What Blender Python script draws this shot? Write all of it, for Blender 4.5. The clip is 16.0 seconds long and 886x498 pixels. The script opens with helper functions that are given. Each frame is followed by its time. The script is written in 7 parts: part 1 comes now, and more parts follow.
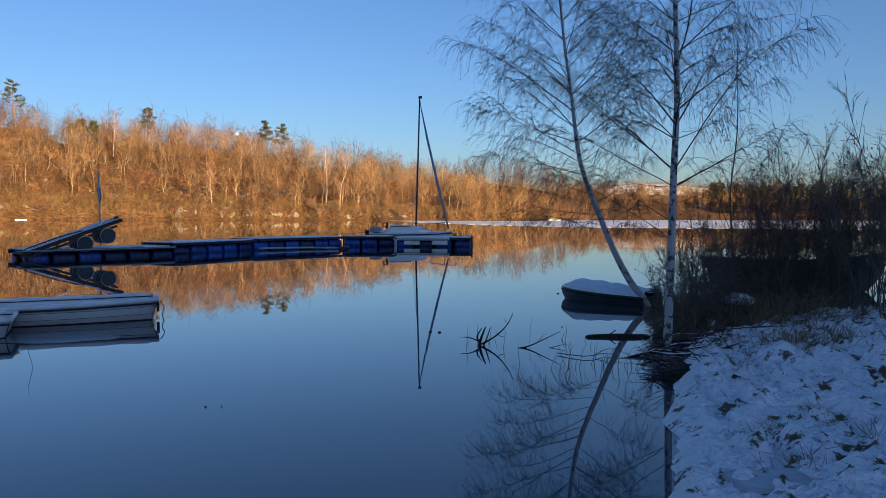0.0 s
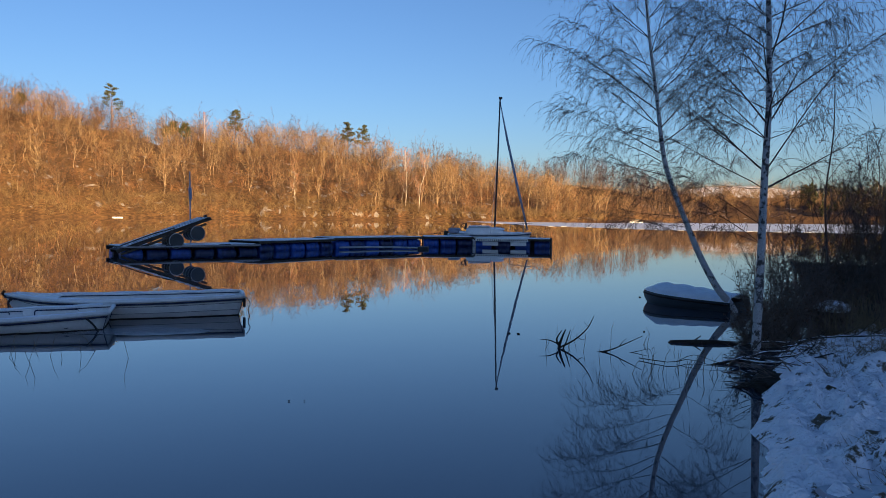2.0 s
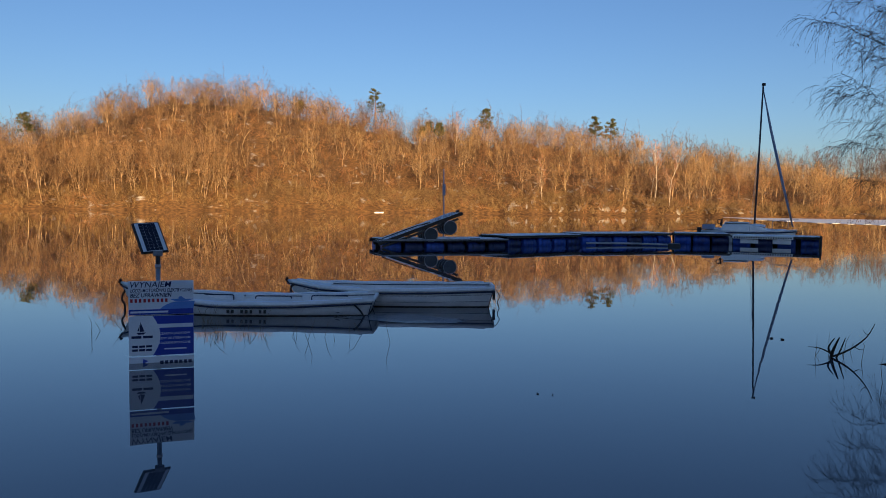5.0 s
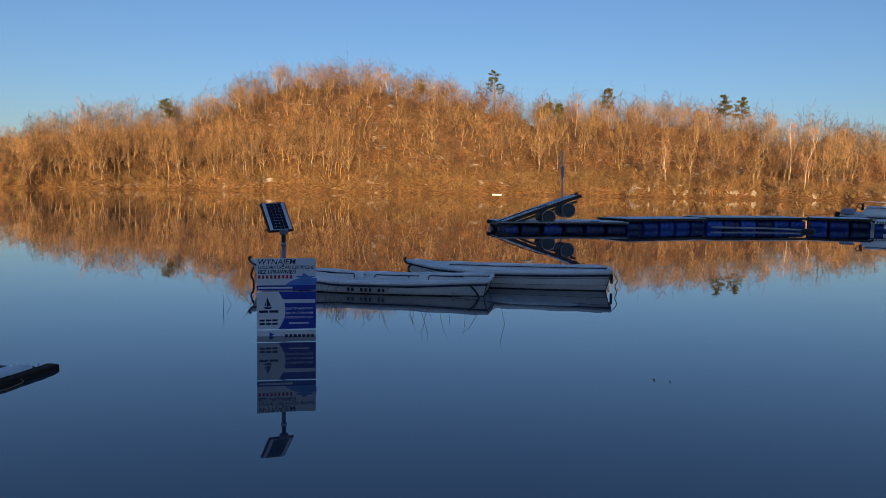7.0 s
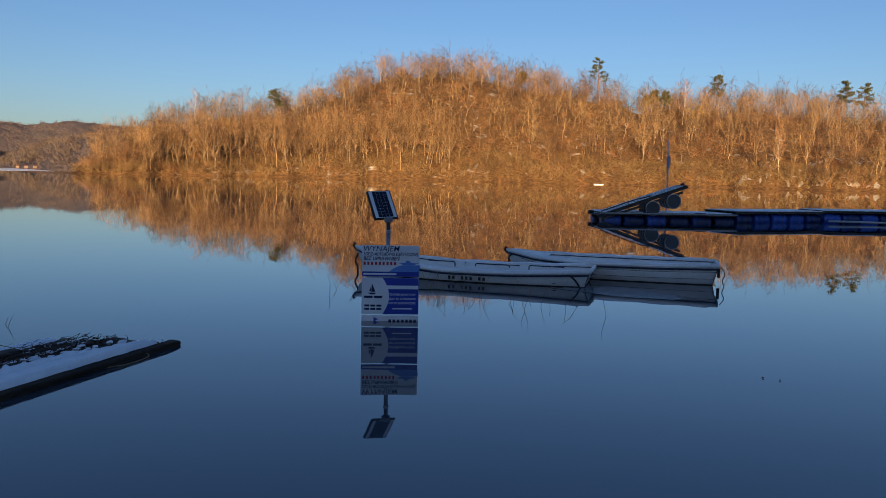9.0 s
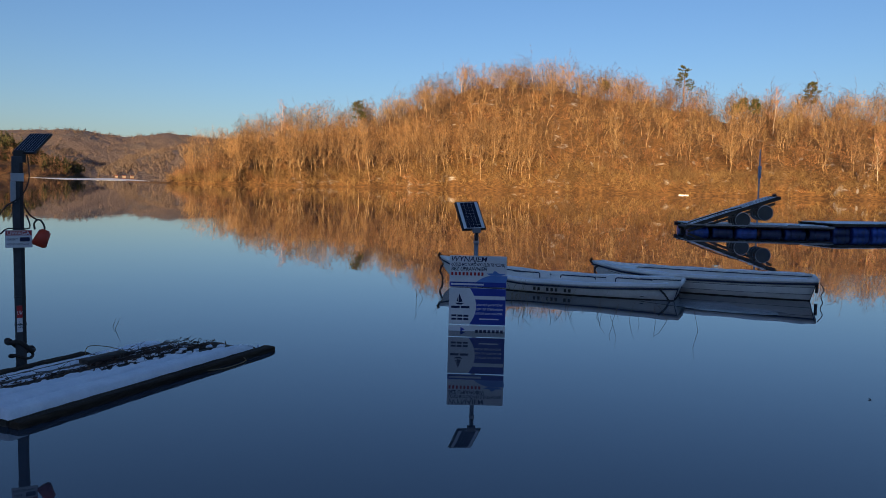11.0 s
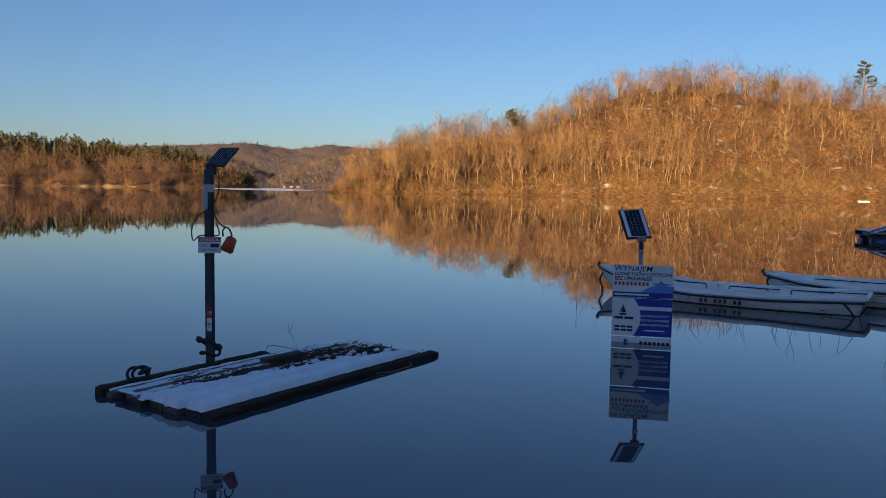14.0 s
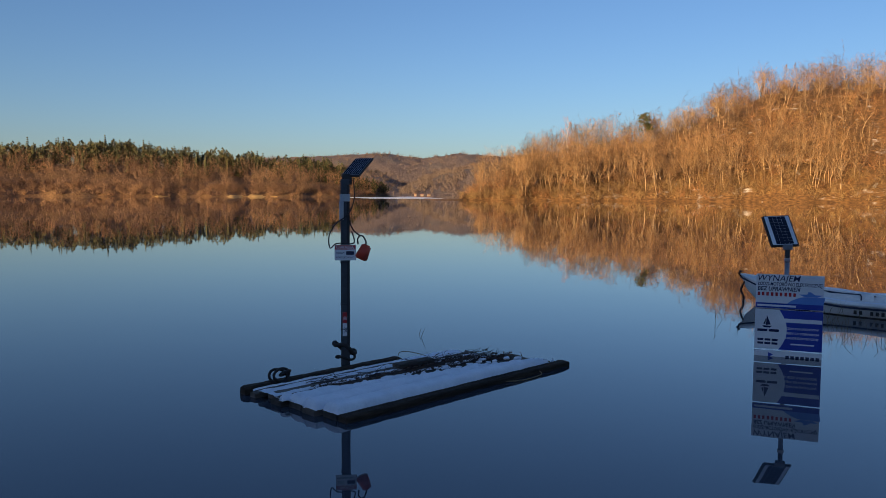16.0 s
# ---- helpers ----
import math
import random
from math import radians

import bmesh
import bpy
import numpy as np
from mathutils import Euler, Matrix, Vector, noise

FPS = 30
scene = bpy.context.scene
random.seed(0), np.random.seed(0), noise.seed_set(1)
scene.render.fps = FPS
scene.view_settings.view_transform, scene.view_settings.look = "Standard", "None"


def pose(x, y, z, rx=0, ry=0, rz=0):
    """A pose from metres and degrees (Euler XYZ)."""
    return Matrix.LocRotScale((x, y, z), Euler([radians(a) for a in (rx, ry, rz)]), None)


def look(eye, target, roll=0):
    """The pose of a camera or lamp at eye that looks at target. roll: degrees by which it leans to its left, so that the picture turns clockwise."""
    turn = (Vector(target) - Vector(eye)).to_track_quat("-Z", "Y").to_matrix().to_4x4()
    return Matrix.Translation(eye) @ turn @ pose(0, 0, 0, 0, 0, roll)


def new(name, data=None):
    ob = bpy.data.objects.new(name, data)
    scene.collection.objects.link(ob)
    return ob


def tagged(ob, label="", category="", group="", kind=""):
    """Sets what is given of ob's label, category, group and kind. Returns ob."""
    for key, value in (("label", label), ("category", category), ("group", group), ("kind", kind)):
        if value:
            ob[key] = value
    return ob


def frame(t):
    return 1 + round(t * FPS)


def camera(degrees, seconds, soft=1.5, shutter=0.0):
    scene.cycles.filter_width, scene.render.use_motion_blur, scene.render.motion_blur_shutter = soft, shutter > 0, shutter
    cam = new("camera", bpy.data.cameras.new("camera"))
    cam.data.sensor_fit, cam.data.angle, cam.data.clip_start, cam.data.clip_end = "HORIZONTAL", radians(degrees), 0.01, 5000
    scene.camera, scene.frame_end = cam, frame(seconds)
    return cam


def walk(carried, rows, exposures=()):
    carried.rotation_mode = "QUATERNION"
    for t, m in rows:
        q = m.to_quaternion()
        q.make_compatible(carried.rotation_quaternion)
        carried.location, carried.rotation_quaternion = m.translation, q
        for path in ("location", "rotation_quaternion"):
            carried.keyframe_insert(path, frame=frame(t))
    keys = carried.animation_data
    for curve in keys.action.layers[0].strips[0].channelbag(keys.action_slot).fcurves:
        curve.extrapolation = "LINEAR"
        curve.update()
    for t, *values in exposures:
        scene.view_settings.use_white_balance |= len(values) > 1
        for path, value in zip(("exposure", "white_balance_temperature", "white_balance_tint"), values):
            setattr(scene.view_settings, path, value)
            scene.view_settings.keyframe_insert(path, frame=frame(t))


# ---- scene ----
cam = camera(59.58, 16.0, soft=0.8)
PATH = [
    (0.0, 0.000, 0.000, 1.899, 87.387, -0.156, 0.000),
    (0.5, -0.005, 0.011, 1.904, 87.402, -0.236, 1.290),
    (1.0, -0.019, 0.008, 1.902, 87.458, -0.355, 2.409),
    (1.5, -0.017, 0.015, 1.900, 87.481, -0.551, 3.819),
    (2.0, -0.028, 0.006, 1.896, 87.413, -0.636, 5.799),
    (2.5, -0.051, -0.005, 1.896, 87.238, -0.645, 8.751),
    (3.0, -0.069, -0.015, 1.900, 86.993, -0.353, 13.953),
    (3.5, -0.068, -0.017, 1.906, 86.923, -0.268, 18.443),
    (4.0, -0.072, -0.030, 1.902, 86.913, -0.451, 20.467),
    (6.5, -0.053, -0.035, 1.889, 86.036, -0.738, 30.358),
    (7.0, -0.035, -0.047, 1.887, 85.441, -0.841, 32.553),
    (7.5, -0.026, -0.070, 1.890, 85.003, -0.991, 33.751),
    (8.0, -0.020, -0.081, 1.889, 84.694, -1.159, 36.030),
    (10.5, -0.066, -0.216, 1.902, 84.895, -1.246, 44.109),
    (11.0, -0.088, -0.227, 1.901, 85.111, -1.328, 45.782),
    (11.5, -0.106, -0.243, 1.906, 85.186, -1.335, 47.659),
    (12.0, -0.128, -0.257, 1.903, 85.261, -1.192, 49.587),
    (12.5, -0.143, -0.270, 1.903, 85.318, -1.066, 51.523),
    (13.0, -0.152, -0.279, 1.901, 85.383, -1.046, 52.689),
    (13.5, -0.158, -0.291, 1.900, 85.432, -1.023, 54.017),
    (14.0, -0.167, -0.313, 1.902, 85.474, -0.857, 57.015),
    (14.5, -0.183, -0.326, 1.905, 85.648, -0.687, 59.564),
    (15.0, -0.195, -0.329, 1.903, 85.822, -0.648, 60.704),
    (15.5, -0.192, -0.322, 1.904, 85.907, -0.475, 62.971),
    (16.0, -0.187, -0.316, 1.906, 85.927, -0.259, 66.530),
]
walk(cam, [(t, pose(x, y, z, rx, ry, rz)) for t, x, y, z, rx, ry, rz in PATH],
     exposures=[(0.0, 1.2, 5850, 22), (2.0, 1.18, 5900, 22), (4.0, 1.07, 6050, 22), (7.0, 0.98, 6200, 22), (11.0, 1.05, 6200, 22), (16.0, 1.09, 6200, 22)])

# ---------------------------------------------------------------- world, sun, exposure
SUN_YAW, SUN_EL = 213.0, 8.5
world = bpy.data.worlds.new("world")
scene.world = world
world.use_nodes = True
wt = world.node_tree
sky = wt.nodes.new("ShaderNodeTexSky")
sky.sky_type, sky.sun_disc = "NISHITA", False
sky.sun_elevation, sky.sun_rotation = radians(SUN_EL), radians(-SUN_YAW)
sky.air_density, sky.dust_density, sky.ozone_density = 1.0, 0.55, 3.7
wt.links.new(sky.outputs[0], wt.nodes["Background"].inputs[0])
wt.nodes["Background"].inputs[1].default_value = 0.070

sun_dir = Vector((-math.sin(radians(SUN_YAW)) * math.cos(radians(SUN_EL)),
                  math.cos(radians(SUN_YAW)) * math.cos(radians(SUN_EL)), math.sin(radians(SUN_EL))))
sun = new("sun", bpy.data.lights.new("sun", "SUN"))
sun.data.energy, sun.data.angle, sun.data.color = 4.9, radians(0.5), (1.0, 0.69, 0.285)
sun.matrix_world = look((0, 0, 60), Vector((0, 0, 60)) - sun_dir)

# ---------------------------------------------------------------- materials


def material(name, base, rough=0.7, metal=0.0, var=None, scale=4.0, fine=60.0, bump=0.2, bump_dist=0.01,
             spec=0.5, ior=1.45, island=0.0, stretch=(1, 1, 1), clearcoat=0.0, objrand=0.0, span=(0.45, 1.0)):
    """Principled surface whose colour wanders between base and var at two scales, with a fine relief."""
    m = bpy.data.materials.new(name)
    m.use_nodes = True
    t = m.node_tree
    n, l = t.nodes, t.links
    b = n["Principled BSDF"]
    b.inputs["Roughness"].default_value, b.inputs["Metallic"].default_value = rough, metal
    b.inputs["Specular IOR Level"].default_value, b.inputs["IOR"].default_value = spec, ior
    b.inputs["Coat Weight"].default_value = clearcoat
    co = n.new("ShaderNodeTexCoord")
    mp = n.new("ShaderNodeMapping")
    mp.inputs["Scale"].default_value = stretch
    l.new(co.outputs["Object"], mp.inputs[0])
    big, small = n.new("ShaderNodeTexNoise"), n.new("ShaderNodeTexNoise")
    big.inputs["Scale"].default_value, small.inputs["Scale"].default_value = scale, fine
    big.inputs["Detail"].default_value, small.inputs["Detail"].default_value = 6, 4
    l.new(mp.outputs[0], big.inputs["Vector"]), l.new(mp.outputs[0], small.inputs["Vector"])
    mix = n.new("ShaderNodeMath")
    mix.operation = "MULTIPLY_ADD"
    l.new(small.outputs[0], mix.inputs[0])
    mix.inputs[1].default_value = 0.45
    l.new(big.outputs[0], mix.inputs[2])
    fac = mix.outputs[0]
    for amount, node, sock in ((island, "ShaderNodeNewGeometry", "Random Per Island"), (objrand, "ShaderNodeObjectInfo", "Random")):
        if amount:
            g = n.new(node)
            a = n.new("ShaderNodeMath")
            a.operation = "MULTIPLY_ADD"
            l.new(g.outputs[sock], a.inputs[0])
            a.inputs[1].default_value = amount
            l.new(fac, a.inputs[2])
            s = n.new("ShaderNodeMath")
            s.operation = "SUBTRACT"
            l.new(a.outputs[0], s.inputs[0])
            s.inputs[1].default_value = amount / 2
            fac = s.outputs[0]
    ramp = n.new("ShaderNodeValToRGB")
    e = ramp.color_ramp.elements
    e[0].position, e[1].position = span
    e[0].color, e[1].color = (*base, 1), (*(var or [c * 0.7 for c in base]), 1)
    l.new(fac, ramp.inputs[0])
    l.new(ramp.outputs[0], b.inputs["Base Color"])
    if bump:
        bp = n.new("ShaderNodeBump")
        bp.inputs["Strength"].default_value, bp.inputs["Distance"].default_value = bump, bump_dist
        l.new(small.outputs[0], bp.inputs["Height"])
        l.new(bp.outputs[0], b.inputs["Normal"])
    return m


def mixed(name, a, b_, scale, lo, hi, rough=(0.8, 0.6), bump=0.4, dist=0.05, fine=12.0, stretch=(1, 1, 1), slope=0.0, detail=8, crisp=0.5):
    """Two surfaces, a and b_, in patches; slope favours b_ on level ground."""
    m = bpy.data.materials.new(name)
    m.use_nodes = True
    t = m.node_tree
    n, l = t.nodes, t.links
    p = n["Principled BSDF"]
    p.inputs["Specular IOR Level"].default_value = 0.3
    co, mp = n.new("ShaderNodeTexCoord"), n.new("ShaderNodeMapping")
    mp.inputs["Scale"].default_value = stretch
    l.new(co.outputs["Object"], mp.inputs[0])
    n1, n2 = n.new("ShaderNodeTexNoise"), n.new("ShaderNodeTexNoise")
    n1.inputs["Scale"].default_value, n2.inputs["Scale"].default_value = scale, fine
    n1.inputs["Detail"].default_value, n2.inputs["Detail"].default_value = detail, 6
    n1.inputs["Roughness"].default_value = crisp
    l.new(mp.outputs[0], n1.inputs["Vector"]), l.new(mp.outputs[0], n2.inputs["Vector"])
    fac = n1.outputs[0]
    if slope:
        g, sp, ad = n.new("ShaderNodeNewGeometry"), n.new("ShaderNodeSeparateXYZ"), n.new("ShaderNodeMath")
        ad.operation = "MULTIPLY_ADD"
        l.new(g.outputs["Normal"], sp.inputs[0]), l.new(sp.outputs["Z"], ad.inputs[0])
        ad.inputs[1].default_value = slope
        l.new(fac, ad.inputs[2])
        fac = ad.outputs[0]
    r = n.new("ShaderNodeMapRange")
    r.inputs["From Min"].default_value, r.inputs["From Max"].default_value = lo, hi
    l.new(fac, r.inputs[0])
    cols = []
    for c0, c1 in (a, b_):
        rp = n.new("ShaderNodeValToRGB")
        rp.color_ramp.elements[0].position, rp.color_ramp.elements[1].position = 0.35, 0.68
        rp.color_ramp.elements[0].color, rp.color_ramp.elements[1].color = (*c0, 1), (*c1, 1)
        l.new(n2.outputs[0], rp.inputs[0])
        cols.append(rp)
    mx = n.new("ShaderNodeMix")
    mx.data_type = "RGBA"
    l.new(r.outputs[0], mx.inputs["Factor"])
    l.new(cols[0].outputs[0], mx.inputs["A"]), l.new(cols[1].outputs[0], mx.inputs["B"])
    l.new(mx.outputs["Result"], p.inputs["Base Color"])
    rr = n.new("ShaderNodeMapRange")
    rr.inputs["To Min"].default_value, rr.inputs["To Max"].default_value = rough
    l.new(r.outputs[0], rr.inputs[0]), l.new(rr.outputs[0], p.inputs["Roughness"])
    bp = n.new("ShaderNodeBump")
    bp.inputs["Strength"].default_value, bp.inputs["Distance"].default_value = bump, dist
    l.new(n2.outputs[0], bp.inputs["Height"]), l.new(bp.outputs[0], p.inputs["Normal"])
    return m


def water_material():
    m = bpy.data.materials.new("lake_water")
    m.use_nodes = True
    t = m.node_tree
    n, l = t.nodes, t.links
    b = n["Principled BSDF"]
    b.inputs["Base Color"].default_value = (0.04, 0.052, 0.07, 1)
    b.inputs["IOR"].default_value = 1.62
    co, mp = n.new("ShaderNodeTexCoord"), n.new("ShaderNodeMapping")
    l.new(co.outputs["Object"], mp.inputs[0])
    big, small = n.new("ShaderNodeTexNoise"), n.new("ShaderNodeTexNoise")
    big.inputs["Scale"].default_value, small.inputs["Scale"].default_value = 0.012, 0.9
    big.inputs["Detail"].default_value, small.inputs["Detail"].default_value = 3, 2
    l.new(mp.outputs[0], big.inputs["Vector"]), l.new(mp.outputs[0], small.inputs["Vector"])
    rr = n.new("ShaderNodeMapRange")
    rr.inputs["From Min"].default_value, rr.inputs["From Max"].default_value = 0.45, 0.7
    rr.inputs["To Min"].default_value, rr.inputs["To Max"].default_value = 0.016, 0.034
    l.new(big.outputs[0], rr.inputs[0]), l.new(rr.outputs[0], b.inputs["Roughness"])
    bp = n.new("ShaderNodeBump")
    bp.inputs["Strength"].default_value, bp.inputs["Distance"].default_value = 0.09, 0.012
    l.new(small.outputs[0], bp.inputs["Height"]), l.new(bp.outputs[0], b.inputs["Normal"])
    return m


WATER = water_material()
LAKEBED = material("lakebed_mud", (0.05, 0.045, 0.03), 0.9, var=(0.03, 0.03, 0.025), scale=0.05, fine=2)
LITTER = mixed("leaf_litter_with_snow", ((0.075, 0.038, 0.016), (0.22, 0.12, 0.045)), ((0.36, 0.33, 0.31), (0.6, 0.58, 0.58)),
               0.16, 0.615, 0.71, bump=0.6, dist=0.4, fine=0.9, stretch=(1, 1, 3.0), crisp=0.62)
LITTER_BARE = mixed("reddish_leaf_litter", ((0.13, 0.075, 0.035), (0.28, 0.165, 0.08)), ((0.09, 0.045, 0.028), (0.14, 0.085, 0.045)),
                    0.07, 0.45, 0.6, bump=0.6, dist=0.4, fine=0.9)
# Haze of the distance is mixed into these greyed slope colours.
FARWOOD = mixed("hazed_wooded_slope", ((0.12, 0.09, 0.08), (0.2, 0.155, 0.135)), ((0.085, 0.08, 0.075), (0.13, 0.115, 0.105)),
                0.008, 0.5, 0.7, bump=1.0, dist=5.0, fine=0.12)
SNOW = mixed("bank_snow", ((0.09, 0.07, 0.045), (0.17, 0.135, 0.09)), ((0.83, 0.87, 0.92), (0.91, 0.94, 0.97)),
             3.6, 0.405, 0.45, rough=(0.9, 0.55), bump=1.0, dist=0.10, fine=13, detail=12, crisp=0.74)
CLEAN_SNOW = material("fresh_snow", (0.85, 0.9, 0.95), 0.6, var=(0.72, 0.77, 0.83), scale=6, fine=45, bump=0.6, bump_dist=0.012, span=(0.5, 0.95))
ICE = material("thin_lake_ice", (0.8, 0.83, 0.87), 0.5, var=(0.68, 0.71, 0.76), scale=0.08, fine=1.5, bump=0.1)
SLAB_ICE = material("broken_ice", (0.38, 0.44, 0.5), 0.25, var=(0.28, 0.33, 0.38), scale=4, fine=30, bump=0.15)
WOOD_BARK = material("woodland_bark", (0.56, 0.4, 0.225), 0.85, var=(0.2, 0.13, 0.078), scale=0.2, fine=0.9, bump=0, island=0.35, span=(0.58, 0.88))
TWIGS = material("woodland_twigs", (0.46, 0.265, 0.115), 0.85, var=(0.14, 0.075, 0.036), scale=0.14, fine=0.6, bump=0, island=0.4, span=(0.56, 0.88))
NEEDLES = material("pine_needles", (0.12, 0.12, 0.035), 0.7, var=(0.04, 0.055, 0.02), scale=0.8, fine=4, bump=0, island=0.4)
SPRUCE = material("spruce_needles", (0.085, 0.08, 0.03), 0.75, var=(0.025, 0.034, 0.015), scale=0.1, fine=1, bump=0, island=0.4)
PINE_BARK = material("pine_bark", (0.3, 0.16, 0.08), 0.85, var=(0.14, 0.09, 0.06), scale=1, fine=8)
BIRCH_BARK = mixed("birch_bark", ((0.06, 0.05, 0.045), (0.12, 0.1, 0.09)), ((0.36, 0.34, 0.33), (0.55, 0.53, 0.51)),
                   7.0, 0.42, 0.50, rough=(0.9, 0.7), bump=0.4, dist=0.008, fine=40, stretch=(1.6, 1.6, 1.5))
PALE_BIRCH = mixed("pale_birch_bark", ((0.08, 0.07, 0.06), (0.16, 0.14, 0.12)), ((0.5, 0.47, 0.45), (0.68, 0.65, 0.62)),
                   5.0, 0.33, 0.40, rough=(0.9, 0.7), bump=0.4, dist=0.008, fine=40, stretch=(1.6, 1.6, 1.5))
LOG = material("waterlogged_log", (0.085, 0.062, 0.045), 0.8, var=(0.016, 0.012, 0.01), scale=3, fine=26, bump=0.9, bump_dist=0.014, spec=0.1, stretch=(0.3, 2, 2))
DARK_TWIG = material("birch_twig", (0.075, 0.05, 0.04), 0.8, var=(0.045, 0.03, 0.027), scale=2, fine=30, bump=0, island=0.3)
SHRUB = material("shrub_bark", (0.18, 0.13, 0.1), 0.85, var=(0.09, 0.064, 0.05), scale=2, fine=30, bump=0, island=0.4)
DRY_LEAF = material("dry_leaf", (0.14, 0.08, 0.048), 0.8, var=(0.1, 0.05, 0.03), scale=3, fine=30, bump=0, island=0.5)
DRY_GRASS = material("dry_grass", (0.27, 0.19, 0.1), 0.85, var=(0.14, 0.1, 0.055), scale=2, fine=30, bump=0, island=0.5)
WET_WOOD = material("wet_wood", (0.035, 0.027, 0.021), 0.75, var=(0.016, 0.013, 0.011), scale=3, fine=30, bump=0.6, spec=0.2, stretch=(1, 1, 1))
PLANK = material("weathered_plank", (0.16, 0.13, 0.105), 0.85, var=(0.035, 0.028, 0.022), scale=2.2, fine=18, bump=0.6, bump_dist=0.006, stretch=(0.25, 3, 3), objrand=0.5)
BOAT_WHITE = material("white_boat_laminate", (0.86, 0.86, 0.84), 0.4, var=(0.62, 0.62, 0.59), scale=1.6, fine=22, bump=0.06, bump_dist=0.003)
BOAT_TRIM = material("dark_blue_trim", (0.022, 0.032, 0.085), 0.5, var=(0.014, 0.018, 0.04), scale=3, fine=30)
DARK_HULL = material("dark_green_hull", (0.07, 0.1, 0.09), 0.6, var=(0.018, 0.026, 0.022), scale=1.5, fine=20)
NAVY_HULL = material("dark_navy_hull", (0.075, 0.09, 0.105), 0.5, var=(0.03, 0.036, 0.044), scale=1.5, fine=20)
STEEL = material("galvanised_steel", (0.42, 0.44, 0.46), 0.45, 0.85, var=(0.28, 0.29, 0.31), scale=3, fine=40, bump=0.1, bump_dist=0.002)
DARK_STEEL = material("dull_grey_post", (0.075, 0.085, 0.1), 0.55, 0.3, var=(0.03, 0.034, 0.04), scale=3, fine=30, bump=0.2, bump_dist=0.003)
BLACK = material("black_plastic", (0.02, 0.02, 0.022), 0.45, var=(0.012, 0.012, 0.013), scale=5, fine=60)
GREY_PLASTIC = material("grey_lamp_housing", (0.2, 0.21, 0.23), 0.45, var=(0.12, 0.125, 0.135), scale=5, fine=60)
CELL = material("solar_cell", (0.008, 0.011, 0.025), 0.12, var=(0.012, 0.016, 0.035), scale=8, fine=60, bump=0.02, bump_dist=0.001)
SIGN_WHITE = material("white_sign_sheet", (0.74, 0.76, 0.78), 0.4, var=(0.6, 0.62, 0.64), scale=3, fine=40, bump=0.05, bump_dist=0.001)
SIGN_BLUE = material("blue_sign_print", (0.02, 0.05, 0.36), 0.4, var=(0.015, 0.035, 0.25), scale=3, fine=40, bump=0.05, bump_dist=0.001)
SIGN_PALE = material("light_blue_sign_print", (0.12, 0.27, 0.62), 0.4, var=(0.08, 0.2, 0.5), scale=3, fine=40, bump=0.05, bump_dist=0.001)
SIGN_NAVY = material("navy_sign_print", (0.012, 0.016, 0.07), 0.45, var=(0.008, 0.01, 0.05), scale=3, fine=40, bump=0)
SIGN_RED = material("red_sign_print", (0.5, 0.03, 0.03), 0.45, var=(0.36, 0.02, 0.025), scale=3, fine=40, bump=0)
RED_PLASTIC = material("faded_red_plastic", (0.62, 0.07, 0.03), 0.4, var=(0.42, 0.04, 0.02), scale=6, fine=40, bump=0.1, bump_dist=0.002)
DRUM_BLUE = material("blue_drum_plastic", (0.018, 0.08, 0.4), 0.4, var=(0.006, 0.016, 0.07), scale=1.5, fine=14, bump=0.1, objrand=1.0)
DRUM_GREY = material("grey_drum", (0.06, 0.066, 0.072), 0.5, var=(0.028, 0.03, 0.033), scale=2, fine=20, objrand=0.4)
DECK_WOOD = material("dark_deck_timber", (0.07, 0.058, 0.048), 0.7, var=(0.035, 0.03, 0.026), scale=1.2, fine=12, bump=0.4)
ROPE = material("dark_rope", (0.035, 0.03, 0.028), 0.85, var=(0.02, 0.018, 0.017), scale=10, fine=120)
HOSE = material("pale_pipe", (0.4, 0.42, 0.44), 0.5, var=(0.28, 0.3, 0.31), scale=2, fine=20)
SAIL = material("blue_grey_sail_cover", (0.3, 0.36, 0.46), 0.8, var=(0.2, 0.24, 0.32), scale=2, fine=20)
PLASTER = material("house_plaster", (0.22, 0.18, 0.14), 0.8, var=(0.3, 0.25, 0.2), scale=0.3, fine=3)
ROOF = material("house_roof", (0.3, 0.1, 0.06), 0.8, var=(0.2, 0.07, 0.05), scale=0.5, fine=3)

# ---------------------------------------------------------------- building helpers


def link_mesh(name, me, mat, parent=None, label="", smooth=False):
    for mm in (mat if isinstance(mat, (list, tuple)) else [mat]):
        me.materials.append(mm)
    if smooth:
        me.polygons.foreach_set("use_smooth", [True] * len(me.polygons))
    ob = new(name, me)
    ob.parent = parent
    if label:
        ob["label"] = label
    return ob


def part(name, bm, mat, parent=None, label="", smooth=False):
    me = bpy.data.meshes.new(name)
    bmesh.ops.recalc_face_normals(bm, faces=bm.faces)
    bm.to_mesh(me)
    bm.free()
    return link_mesh(name, me, mat, parent, label, smooth)


def thing(name, m, label, category, group="", kind=""):
    ob = new(name)
    ob.empty_display_size = 0.1
    ob.matrix_world = m
    return tagged(ob, label, category, group, kind)


